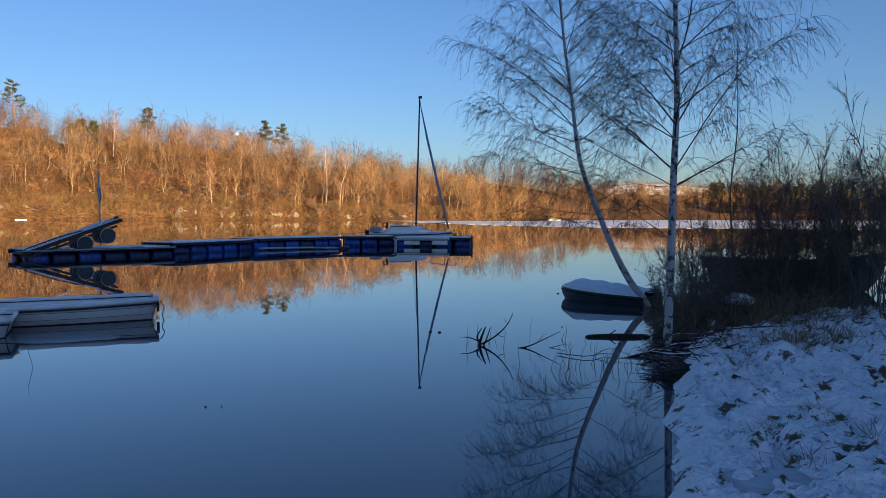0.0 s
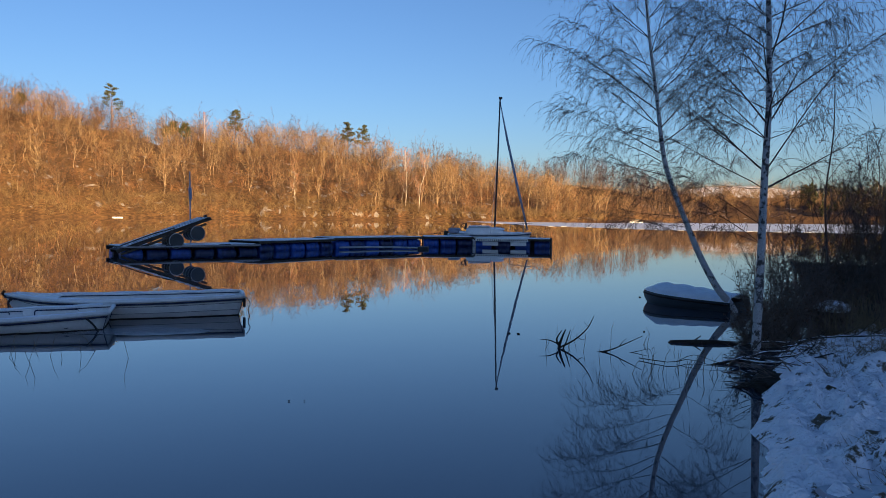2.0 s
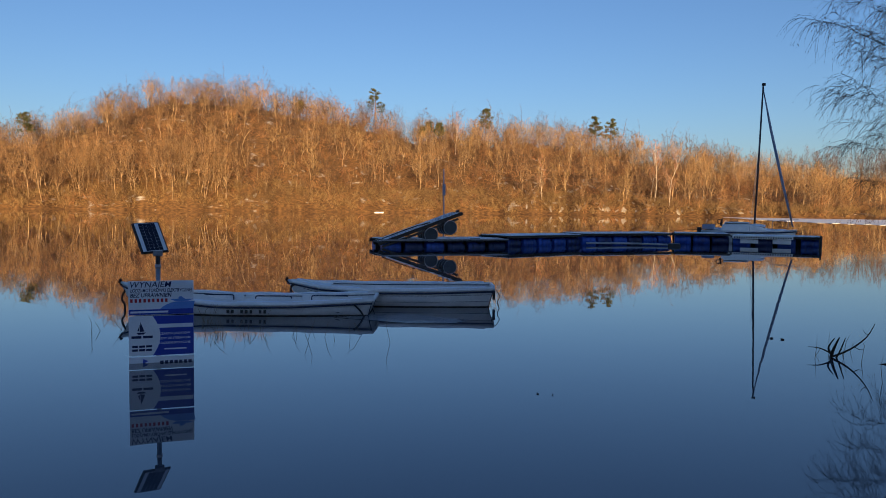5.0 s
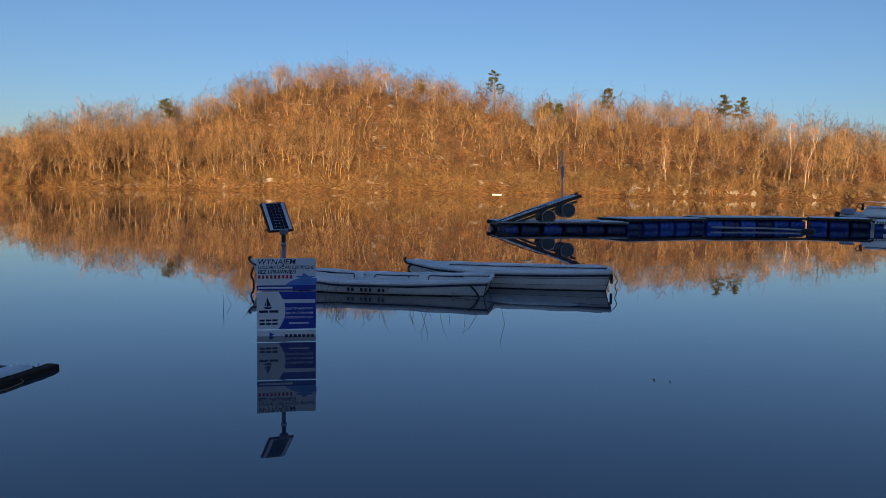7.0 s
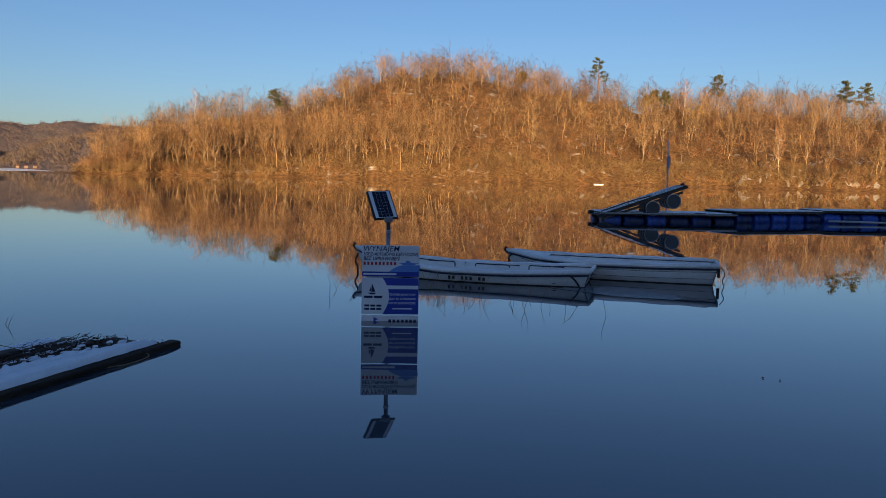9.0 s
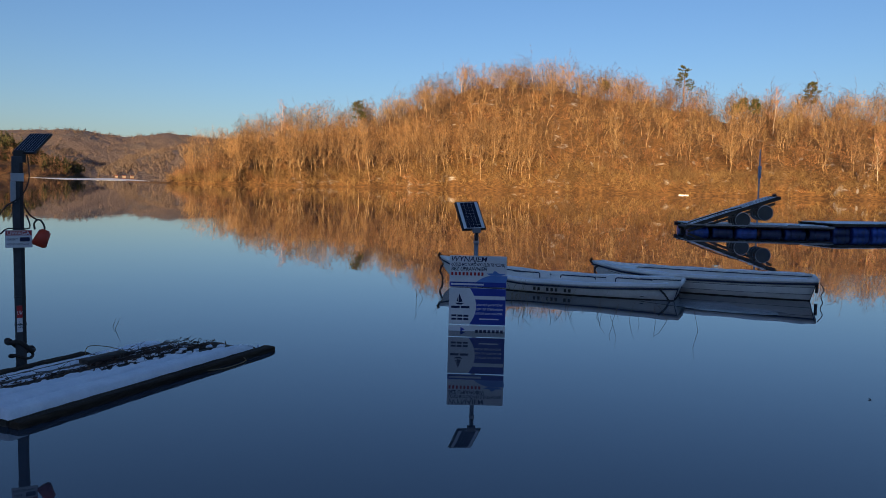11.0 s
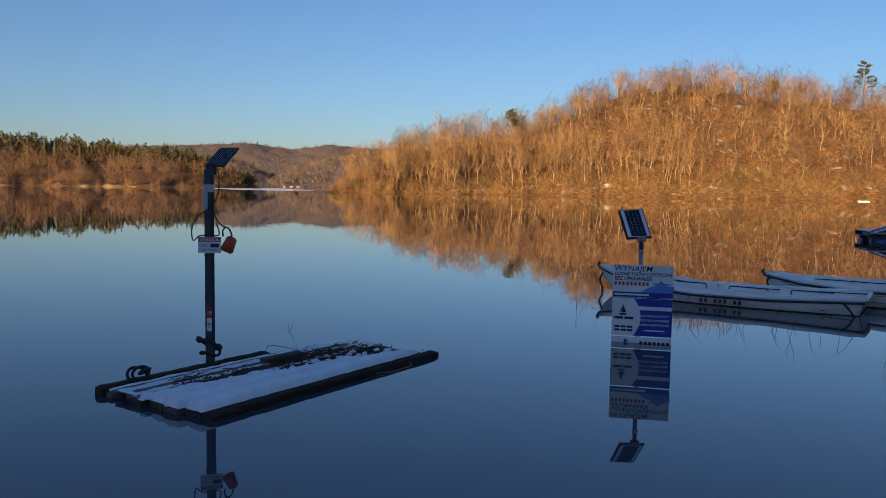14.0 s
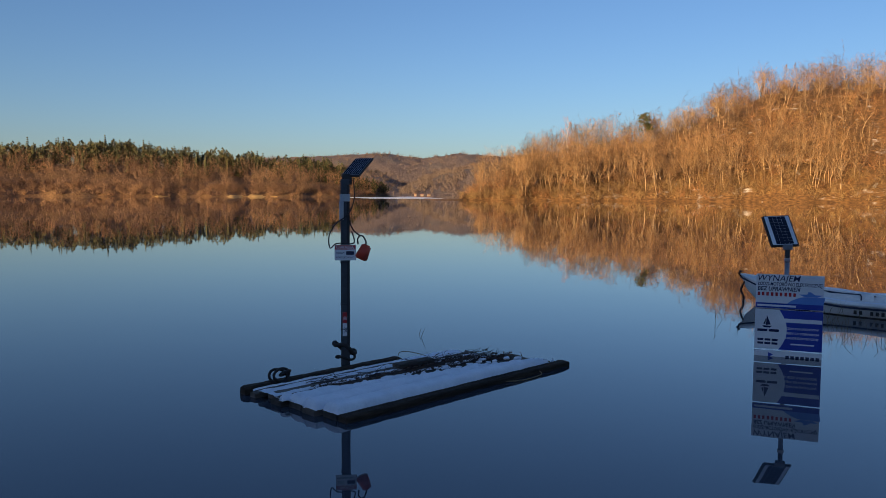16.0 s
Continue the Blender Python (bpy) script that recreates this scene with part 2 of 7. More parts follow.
def box(bm, x0, y0, z0, x1, y1, z1, bevel=0.0, m=None):
    made = bmesh.ops.create_cube(bm, size=1)["verts"]
    for v in made:
        v.co = Vector(((x0 + x1) / 2 + v.co.x * (x1 - x0), (y0 + y1) / 2 + v.co.y * (y1 - y0), (z0 + z1) / 2 + v.co.z * (z1 - z0)))
    if m is not None:
        bmesh.ops.transform(bm, matrix=m, verts=made)
    if bevel:
        edges = {e for v in made for e in v.link_edges}
        bmesh.ops.bevel(bm, geom=list(edges), offset=bevel, segments=2, affect="EDGES", profile=0.6)
    return bm


def boxed(*a, **k):
    return box(bmesh.new(), *a, **k)


def rod(bm, p0, p1, r0, r1=None, sides=10, caps=True):
    p0, p1 = Vector(p0), Vector(p1)
    d = p1 - p0
    q = d.to_track_quat("Z", "Y").to_matrix().to_4x4()
    bmesh.ops.create_cone(bm, cap_ends=caps, segments=sides, radius1=r0, radius2=r0 if r1 is None else r1, depth=d.length,
                          matrix=Matrix.Translation((p0 + p1) / 2) @ q)
    return bm


def tube(points, r, sides=6):
    """A bent round bar through points."""
    bm = bmesh.new()
    pts = [Vector(p) for p in points]
    rings = []
    for i, p in enumerate(pts):
        d = (pts[min(i + 1, len(pts) - 1)] - pts[max(i - 1, 0)]).normalized()
        a = d.cross(Vector((0.31, 0.2, 0.93))).normalized()
        b = d.cross(a)
        rr = r[i] if isinstance(r, (list, tuple)) else r
        rings.append([bm.verts.new(p + (a * math.cos(t) + b * math.sin(t)) * rr) for t in [math.tau * k / sides for k in range(sides)]])
    for r0, r1 in zip(rings, rings[1:]):
        for k in range(sides):
            bm.faces.new((r0[k], r0[(k + 1) % sides], r1[(k + 1) % sides], r1[k]))
    bm.faces.new(rings[0]), bm.faces.new(rings[-1])
    return bm


def curve_points(points, n):
    """n points on a smooth line through points."""
    p = np.array(points, float)
    t = np.linspace(0, len(p) - 1, n)
    out = []
    for u in t:
        i = min(int(u), len(p) - 2)
        f = u - i
        a, b, c, d = p[max(i - 1, 0)], p[i], p[i + 1], p[min(i + 2, len(p) - 1)]
        out.append(0.5 * (2 * b + (c - a) * f + (2 * a - 5 * b + 4 * c - d) * f * f + (3 * b - a - 3 * c + d) * f ** 3))
    return np.array(out)


def mesh_from(name, verts, faces_list):
    """A mesh from numpy vertices and index arrays of triangles or quads."""
    me = bpy.data.meshes.new(name)
    verts = np.asarray(verts, np.float32)
    loops = np.concatenate([f.ravel() for f in faces_list]).astype(np.int32)
    sizes = np.concatenate([np.full(len(f), f.shape[1], np.int32) for f in faces_list])
    starts = np.concatenate([[0], np.cumsum(sizes)[:-1]]).astype(np.int32)
    me.vertices.add(len(verts)), me.loops.add(len(loops)), me.polygons.add(len(sizes))
    me.vertices.foreach_set("co", verts.ravel())
    me.loops.foreach_set("vertex_index", loops)
    me.polygons.foreach_set("loop_start", starts)
    me.update(calc_edges=True)
    return me


def bars_mesh(name, segs, sides=3):
    """Many tapered bars, rows of x0 y0 z0 x1 y1 z1 r0 r1, in one mesh; those with r1 = 0 end in a point."""
    segs = np.asarray(segs, float).reshape(-1, 8)
    verts, faces, base = [], [], 0
    for pointed in (False, True):
        s = segs[(segs[:, 7] <= 0) == pointed]
        if not len(s):
            continue
        p0, p1 = s[:, :3], s[:, 3:6]
        d = p1 - p0
        d /= np.maximum(np.linalg.norm(d, axis=1, keepdims=True), 1e-9)
        ref = np.where(np.abs(d[:, 2:3]) < 0.9, np.array([[0, 0, 1.0]]), np.array([[1.0, 0, 0]]))
        a = np.cross(d, ref)
        a /= np.linalg.norm(a, axis=1, keepdims=True)
        b = np.cross(d, a)
        ang = np.arange(sides) * math.tau / sides
        ring = a[:, None] * np.cos(ang)[None, :, None] + b[:, None] * np.sin(ang)[None, :, None]
        v0 = p0[:, None] + ring * s[:, 6, None, None]
        k = np.arange(sides)
        kn = (k + 1) % sides
        if pointed:
            v = np.concatenate([v0, p1[:, None]], 1)
            i = base + np.arange(len(s))[:, None] * (sides + 1)
            f = np.stack([i + k, i + kn, np.broadcast_to(i + sides, (len(s), sides))], -1)
        else:
            v = np.concatenate([v0, p1[:, None] + ring * s[:, 7, None, None]], 1)
            i = base + np.arange(len(s))[:, None] * (2 * sides)
            f = np.stack([i + k, i + kn, i + sides + kn, i + sides + k], -1)
        verts.append(v.reshape(-1, 3))
        faces.append(f.reshape(-1, f.shape[-1]))
        base += verts[-1].shape[0]
    return mesh_from(name, np.concatenate(verts), faces)


def flakes_mesh(name, centres, size, rng, flat=0.5):
    """Many small leaf-like triangles round the centres."""
    c = np.asarray(centres, float)
    d = rng.normal(size=(len(c), 3, 3))
    d[:, :, 2] *= flat
    d /= np.linalg.norm(d, axis=2, keepdims=True)
    v = c[:, None] + d * size * rng.uniform(0.5, 1.2, (len(c), 1, 1))
    return mesh_from(name, v.reshape(-1, 3), [np.arange(len(c) * 3).reshape(-1, 3)])


def text(parent, body, x, y, z, size, mat, width=None, shear=0.0, name="lettering", bold=0.0):
    """Flat lettering that stands in the parent's xz plane and faces -y, from x on, with its baseline at z."""
    cu = bpy.data.curves.new(name, "FONT")
    cu.body, cu.size, cu.shear, cu.extrude, cu.offset = body, size, shear, 0.0008, bold
    cu.resolution_u = 3
    tmp = bpy.data.objects.new(name, cu)
    scene.collection.objects.link(tmp)
    me = bpy.data.meshes.new_from_object(tmp.evaluated_get(bpy.context.evaluated_depsgraph_get()))
    bpy.data.objects.remove(tmp)
    xs = [v.co.x for v in me.vertices]
    k = width / (max(xs) - min(xs)) if width else 1.0
    me.transform(Matrix.Diagonal((k, 1, 1, 1)))
    me.transform(pose(x - min(xs) * k, y, z, 90, 0, 0))
    me.materials.clear()
    return link_mesh(name, me, mat, parent)


def bar_text(parent, x, y, z, width, height, mat, words=3, name="lettering_bar"):
    """Unreadable or withheld writing as plain bars."""
    bm = bmesh.new()
    gap = height * 0.5
    w = (width - gap * (words - 1)) / words
    for i in range(words):
        box(bm, x + i * (w + gap), y - 0.0012, z, x + i * (w + gap) + w, y, z + height)
    return part(name, bm, mat, parent)


def lerp(x, xs, ys):
    o = np.argsort(xs)
    return np.interp(x, np.asarray(xs, float)[o], np.asarray(ys, float)[o])


def polar(a, r):
    """Plan point at bearing a degrees to the left of +y and distance r."""
    return -np.sin(np.radians(a)) * r, np.cos(np.radians(a)) * r


def fbm(x, y, f, octaves=4, seed=0.0):
    """Smooth rolling noise from sums of turned sines; about -1 to 1."""
    out, amp, total = np.zeros_like(x, dtype=float), 1.0, 0.0
    for k in range(octaves):
        for j in range(3):
            th = 1.7 * k + 2.1 * j + seed
            u = (x * math.cos(th) + y * math.sin(th)) * f * (1 + 0.31 * j)
            w = (-x * math.sin(th) + y * math.cos(th)) * f * 0.83
            out += amp * np.sin(u + 1.3 * np.sin(w + seed) + 5.1 * k + j) / 3
        total += amp
        amp *= 0.5
        f *= 2.03
    return out / total


# ---------------------------------------------------------------- ground, lake, hills
part("ground", boxed(-4500, -4500, -3.5, 4500, 4500, -3.0), LAKEBED)
tagged(bpy.data.objects["ground"], "muddy lake bed under the water", "ground", kind="structure")
me = mesh_from("water", [(-4500, -4500, 0), (4500, -4500, 0), (4500, 4500, 0), (-4500, 4500, 0)], [np.array([[0, 1, 2, 3]])])
tagged(link_mesh("water", me, WATER), "calm dark blue lake water mirroring hills and sky", "lake", kind="structure")


class Hill:
    """A wooded slope that rises from its shore r0(a) to its crest, depth(a) behind it, top(a) high; a: bearing."""

    def __init__(self, bearings, shore, depth, top, rough=1.5, power=1.0, seed=0.0, foot=1.2):
        self.b, self.s, self.d, self.t = bearings, shore, depth, top
        self.rough, self.power, self.seed, self.foot = rough, power, seed, foot

    def at(self, a, u):
        """u: 0 at the shore, 1 on the crest, 2 behind it."""
        r0, d, top = lerp(a, self.b, self.s), lerp(a, self.b, self.d), lerp(a, self.b, self.t)
        r0 = r0 + 2.0 * np.sin(a * 1.3 + self.seed) + 0.8 * np.sin(a * 3.9)
        r = r0 + u * d
        x, y = polar(a, r)
        up = np.clip(u, 0, 1)
        foot = np.minimum(self.foot, top * 0.6)
        rise = np.clip(u * d / 3.0, -1.5, 1) * foot
        z = rise + np.maximum(top - foot, 0) * np.sin(up * math.pi / 2) ** self.power
        z = z - np.maximum(u - 1, 0) ** 2 * top * 0.6
        z = z + fbm(x, y, 0.045, 4, self.seed) * self.rough * np.clip(u * 3, 0, 1)
        return x, y, z

    def build(self, name, mat, step, label, nu=60):
        a = np.arange(min(self.b), max(self.b) + step / 2, step)
        u = np.concatenate([[-0.25, -0.1], np.linspace(0, 1.6, nu)])
        A, U = np.meshgrid(a, u, indexing="ij")
        x, y, z = self.at(A, U)
        n, m = A.shape
        i = np.arange(n * m).reshape(n, m)
        f = np.stack([i[:-1, :-1], i[1:, :-1], i[1:, 1:], i[:-1, 1:]], -1).reshape(-1, 4)
        ob = link_mesh(name, mesh_from(name, np.stack([x, y, z], -1).reshape(-1, 3), [f]), mat, smooth=True)
        return tagged(ob, label, "hill", kind="structure")


def crest(bearings, el, shore, depth, trees):
    """Crest heights that put treetops at the elevation angles el."""
    return [max(0.4, math.tan(radians(e)) * (s + d) + 1.9 - trees) for e, s, d in zip(el, shore, depth)]


B1 = [68, 66.8, 65.5, 63, 59, 55, 51, 48.5, 46.5, 44, 40, 37, 34, 30, 26, 21, 16, 12, 9, 6, 3, 0, -3, -6, -10]
S1 = [262, 242, 234, 233, 235, 237, 238, 237, 236, 235, 233, 231, 229, 227, 225, 223, 221, 219, 218, 217, 217, 219, 224, 235, 260]
D1 = [14, 22, 30, 40, 52, 60, 66, 70, 74, 78, 80, 80, 80, 78, 76, 76, 78, 78, 76, 74, 72, 68, 60, 50, 40]
E1 = [0.1, 0.8, 2.3, 3.4, 4.9, 5.6, 6.0, 7.2, 8.0, 9.0, 9.2, 8.9, 8.4, 7.8, 6.9, 6.8, 6.7, 6.0, 5.3, 4.9, 4.3, 3.9, 3.3, 2.2, 0.5]
hill_main = Hill(B1, S1, D1, crest(B1, E1, S1, D1, 12.5), rough=0.9, seed=0.3)
hill_main.build("hill_wooded", LITTER, 0.25, "steep leaf-strewn lakeside hill with thin snow patches")
B2 = [4, 0, -3, -6, -8, -10, -12]
S2 = [330, 325, 320, 320, 325, 335, 350]
D2 = [60, 60, 60, 55, 50, 40, 30]
E2 = [3.6, 3.7, 3.85, 3.6, 3.2, 2.0, 0.6]
hill_spur = Hill(B2, S2, D2, crest(B2, E2, S2, D2, 11), rough=1.4, seed=1.7)
hill_spur.build("hill_spur", LITTER, 0.3, "brown wooded spur behind the lake", nu=40)
B3 = [-4, -10, -17, -22, -28, -36, -44]
S3 = [520, 500, 480, 470, 460, 450, 440]
D3 = [80] * 7
E3 = [2.3, 2.4, 2.4, 2.1, 2.05, 2.1, 2.2]
hill_right = Hill(B3, S3, D3, crest(B3, E3, S3, D3, 10), rough=1.5, seed=2.9)
hill_right.build("hill_distant", LITTER, 0.4, "distant low wooded hill across the lake", nu=36)
hill_meadow = Hill([-8, -10, -13, -16, -19, -22], [700] * 6, [70] * 6, crest([-8, -10, -13, -16, -19, -22], [1.2, 1.6, 2.05, 2.1, 1.8, 1.2], [700] * 6, [70] * 6, 0), rough=1.0, seed=6.1)
hill_meadow.build("hill_meadow", CLEAN_SNOW, 0.4, "snowy meadow on a far rise", nu=20)
B4 = [118, 108, 100, 96, 90, 86, 82, 79, 75, 73, 71.5, 70.2]
S4 = [420, 415, 410, 405, 402, 402, 405, 412, 425, 440, 452, 470]
D4 = [100, 100, 100, 100, 100, 100, 95, 90, 75, 60, 45, 25]
E4 = [3.2, 3.2, 3.1, 3.1, 3.5, 3.1, 2.95, 2.7, 2.45, 2.0, 1.4, 0.5]
hill_left = Hill(B4, S4, D4, crest(B4, E4, S4, D4, 13), rough=1.5, seed=4.1)
hill_left.build("hill_mixed", LITTER_BARE, 0.3, "wooded hill with spruces along its crest", nu=44)
FAR_HILLS = []
for name, b, el, r, seed in (("hill_far_ridge", [84, 78, 74.4, 71.2, 68, 65.3, 62, 56], [2.2, 2.5, 2.7, 2.9, 2.55, 2.9, 2.7, 2.4], 2300, 0.2),
                             ("hill_valley_side", [80, 76, 73, 71, 69.6, 68.6], [2.2, 2.0, 1.8, 1.35, 0.7, 0.2], 1250, 1.2),
                             ("hill_valley_flank", [69.6, 68.4, 67, 65.5, 64, 60], [0.2, 0.8, 1.3, 1.7, 2.0, 2.2], 1000, 2.2)):
    dd = [r * 0.3] * len(b)
    h = Hill(b, [r] * len(b), dd, crest(b, el, [r] * len(b), dd, 0), rough=5.5, seed=seed, foot=0.4)
    FAR_HILLS.append(h)
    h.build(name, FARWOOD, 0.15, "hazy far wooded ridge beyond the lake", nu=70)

# the hillside behind the camera that keeps the near shore in shade
B5 = [112, 130, 150, 170, 190, 210, 230, 250, 270, 285]
hill_behind = Hill(B5, [34, 24, 18, 16, 15, 16, 18, 22, 26, 34], [185] * 10, [4, 7, 12, 26, 47, 48, 47, 20, 9, 5], rough=1.0, power=2.2, seed=5.0)
hill_behind.build("hill_shading", LITTER, 1.0, "slope behind the shore", nu=40)

# near bank
SHORE = curve_points([(-14, -9), (-7, -3.4), (-3.2, 0.2), (-0.6, 2.3), (1.0, 4.1), (1.55, 5.1), (1.75, 5.7), (2.05, 6.5), (2.1, 7.1), (2.5, 8.3), (3.15, 9.9), (3.75, 11.3), (4.9, 12.5), (7.2, 14.2), (12, 17), (24, 22)], 160)[:, :2]


RP = np.random.default_rng(19)
PRINTS = [(RP.uniform(2.0, 7.0), RP.uniform(4.2, 10.5), RP.uniform(0.05, 0.13), RP.uniform(0.04, 0.1)) for _ in range(240)]


def bank_height(x, y):
    """Height of the near bank: a low lip at the water, then a gentle rough rise."""
    p = np.stack([np.asarray(x, float).ravel(), np.asarray(y, float).ravel()], -1)
    best, side = np.full(len(p), 1e9), np.zeros(len(p))
    for a, b in zip(SHORE[:-1], SHORE[1:]):
        d = b - a
        t = np.clip(((p - a) @ d) / (d @ d), 0, 1)
        q = p - (a + t[:, None] * d)
        dist = np.hypot(q[:, 0], q[:, 1])
        near = dist < best
        best = np.where(near, dist, best)
        side = np.where(near, d[0] * (p[:, 1] - a[1]) - d[1] * (p[:, 0] - a[0]), side)
    s = np.where(side < 0, best, -best)
    s = s + 0.15 * fbm(p[:, 0], p[:, 1], 2.6, 4, 0.7)
    z = np.where(s > 0, 0.02 + 0.10 * np.clip(s / 0.18, 0, 1) + 0.11 * s, s * 0.35)
    z = np.where(s > 4, 0.56 + (s - 4) * 0.06, z)
    k = np.clip(s * 3, 0, 1)
    z = z + k * (0.06 * fbm(p[:, 0], p[:, 1], 1.9, 4, 2.2) + 0.2 * np.abs(fbm(p[:, 0], p[:, 1], 5.0, 3, 4.4)) + 0.085 * fbm(p[:, 0], p[:, 1], 15.0, 3, 1.4) - 0.07 * (1 - np.abs(fbm(p[:, 0], p[:, 1], 3.4, 3, 8.1))) ** 6 - 0.05 * np.clip(fbm(p[:, 0], p[:, 1], 4.3, 2, 6.0) - 0.25, 0, 1))
    for fx, fy, fr, fd in PRINTS if len(p) > 500 else ():
        d = np.hypot(p[:, 0] - fx, (p[:, 1] - fy) * 0.8) / fr
        z = z - k * fd * np.exp(-d ** 4) + k * fd * 0.35 * np.exp(-((d - 1.3) / 0.3) ** 2)
    return z.reshape(np.shape(x))


gx, gy = np.meshgrid(np.concatenate([np.arange(-16, -5, 0.5), np.arange(-5, 1, 0.12), np.arange(1, 9, 0.05), np.arange(9, 34, 0.5)]),
                     np.concatenate([np.arange(-26, -4.5, 0.5), np.arange(-4.5, 3.5, 0.1), np.arange(3.5, 14.5, 0.05), np.arange(14.5, 26, 0.5)]), indexing="ij")
gz = bank_height(gx, gy)
ii = np.arange(gx.size).reshape(gx.shape)
quads = np.stack([ii[:-1, :-1], ii[1:, :-1], ii[1:, 1:], ii[:-1, 1:]], -1).reshape(-1, 4)
quads = quads[(gz.ravel()[quads] > -0.6).any(1)]
bank = link_mesh("bank", mesh_from("bank", np.stack([gx, gy, gz], -1).reshape(-1, 3), [quads]), SNOW, smooth=True)
tagged(bank, "trampled snow over brown grass on the lake bank", "bank", kind="structure")

# ice and wind-roughened sheets far out


def sheet(name, b, near, far, label):
    a = np.linspace(b[0], b[1], 80)
    n0 = lerp(a, *near) * (1 + 0.012 * np.sin(a * 7) + 0.01 * np.sin(a * 17))
    f0 = lerp(a, *far)
    v = [(*polar(t, r), z) for z in (0.03, 0.004) for t, r in [*zip(a, n0), *zip(a[::-1], f0[::-1])]]
    bm = bmesh.new()
    vs = [bm.verts.new(p) for p in v]
    n = len(vs) // 2
    for k in range(79):
        bm.faces.new((vs[k], vs[k + 1], vs[2 * 80 - 2 - k], vs[2 * 80 - 1 - k]))
    for k in range(n):
        bm.faces.new((vs[k], vs[(k + 1) % n], vs[n + (k + 1) % n], vs[n + k]))
    tagged(part(name, bm, ICE), label, "ice", kind="structure")


sheet("ice_sheet_1", (4, -32), ([4, 2, -2, -10, -32], [205, 165, 135, 112, 112]), ([4, 0, -6, -10, -32], [207, 205, 205, 240, 300]), "pale thin ice skin on the far lake")
sheet("ice_sheet_2", (74, 66.5), ([74, 72, 69, 66.5], [395, 300, 290, 300]), ([74, 70.5, 69, 66.5], [397, 420, 520, 305]), "pale thin ice skin below the far valley")

# ---------------------------------------------------------------- woods
RNG = np.random.default_rng(7)


def unit(v):
    return v / max(np.linalg.norm(v), 1e-9)


def broadleaf(rng, height, stems=1, low=0.35, spread=1.0, twigs=5, thick=1.0, tw=1.0):
    """Bars of a bare forest tree: (stem and limb bars, twig bars)."""
    wood, fine = [], []
    for s in range(stems):
        lean = rng.normal(0, 0.05 if stems == 1 else 0.16, 2)
        h = height * rng.uniform(0.85, 1.0)
        pts = [np.array([rng.normal(0, 0.1 * (stems > 1)), rng.normal(0, 0.1 * (stems > 1)), -0.6])]
        n = 4
        for k in range(1, n + 1):
            wob = rng.normal(0, 0.02 * height, 2)
            pts.append(np.array([lean[0] * h * k / n + wob[0], lean[1] * h * k / n + wob[1], h * k / n]))
        r = 0.0095 * h * thick * (0.75 if stems > 1 else 1)
        for k in range(n):
            wood.append([*pts[k], *pts[k + 1], r * (1 - 0.21 * k), r * (1 - 0.21 * (k + 1)) if k < n - 1 else 0.01])
        for j in range(int(15 / stems ** 0.5)):
            f = low + (0.97 - low) * (j + rng.random()) / (15 / stems ** 0.5)
            k = min(int(f * n), n - 1)
            p = pts[k] + (pts[k + 1] - pts[k]) * (f * n - k)
            az = rng.random() * math.tau
            up = rng.uniform(0.35, 1.2)
            d = unit(np.array([math.cos(az) * spread, math.sin(az) * spread, up]))
            length = h * (0.12 + 0.24 * (1 - f)) * rng.uniform(0.7, 1.2)
            m = p + d * length * 0.55
            e = m + unit(d + np.array([0, 0, 0.5])) * length * 0.5
            wood.append([*p, *m, r * 0.33, r * 0.2])
            wood.append([*m, *e, r * 0.2, 0])
            for q in range(twigs):
                g = 0.25 + 0.75 * (q + rng.random()) / twigs
                b = p + (m - p) * g * 1.8 if g < 0.55 else m + (e - m) * (g - 0.55) * 2.2
                w = unit(d * 0.6 + rng.normal(0, 0.55, 3) + np.array([0, 0, 0.55]))
                l = length * rng.uniform(0.3, 0.55) + 0.4
                fine.append([*b, *(b + w * l), 0.029 * tw, 0])
                w2 = unit(w + rng.normal(0, 0.5, 3))
                fine.append([*(b + w * l * 0.4), *(b + w * l * 0.4 + w2 * l * 0.7), 0.022 * tw, 0])
    return np.array(wood), np.array(fine)


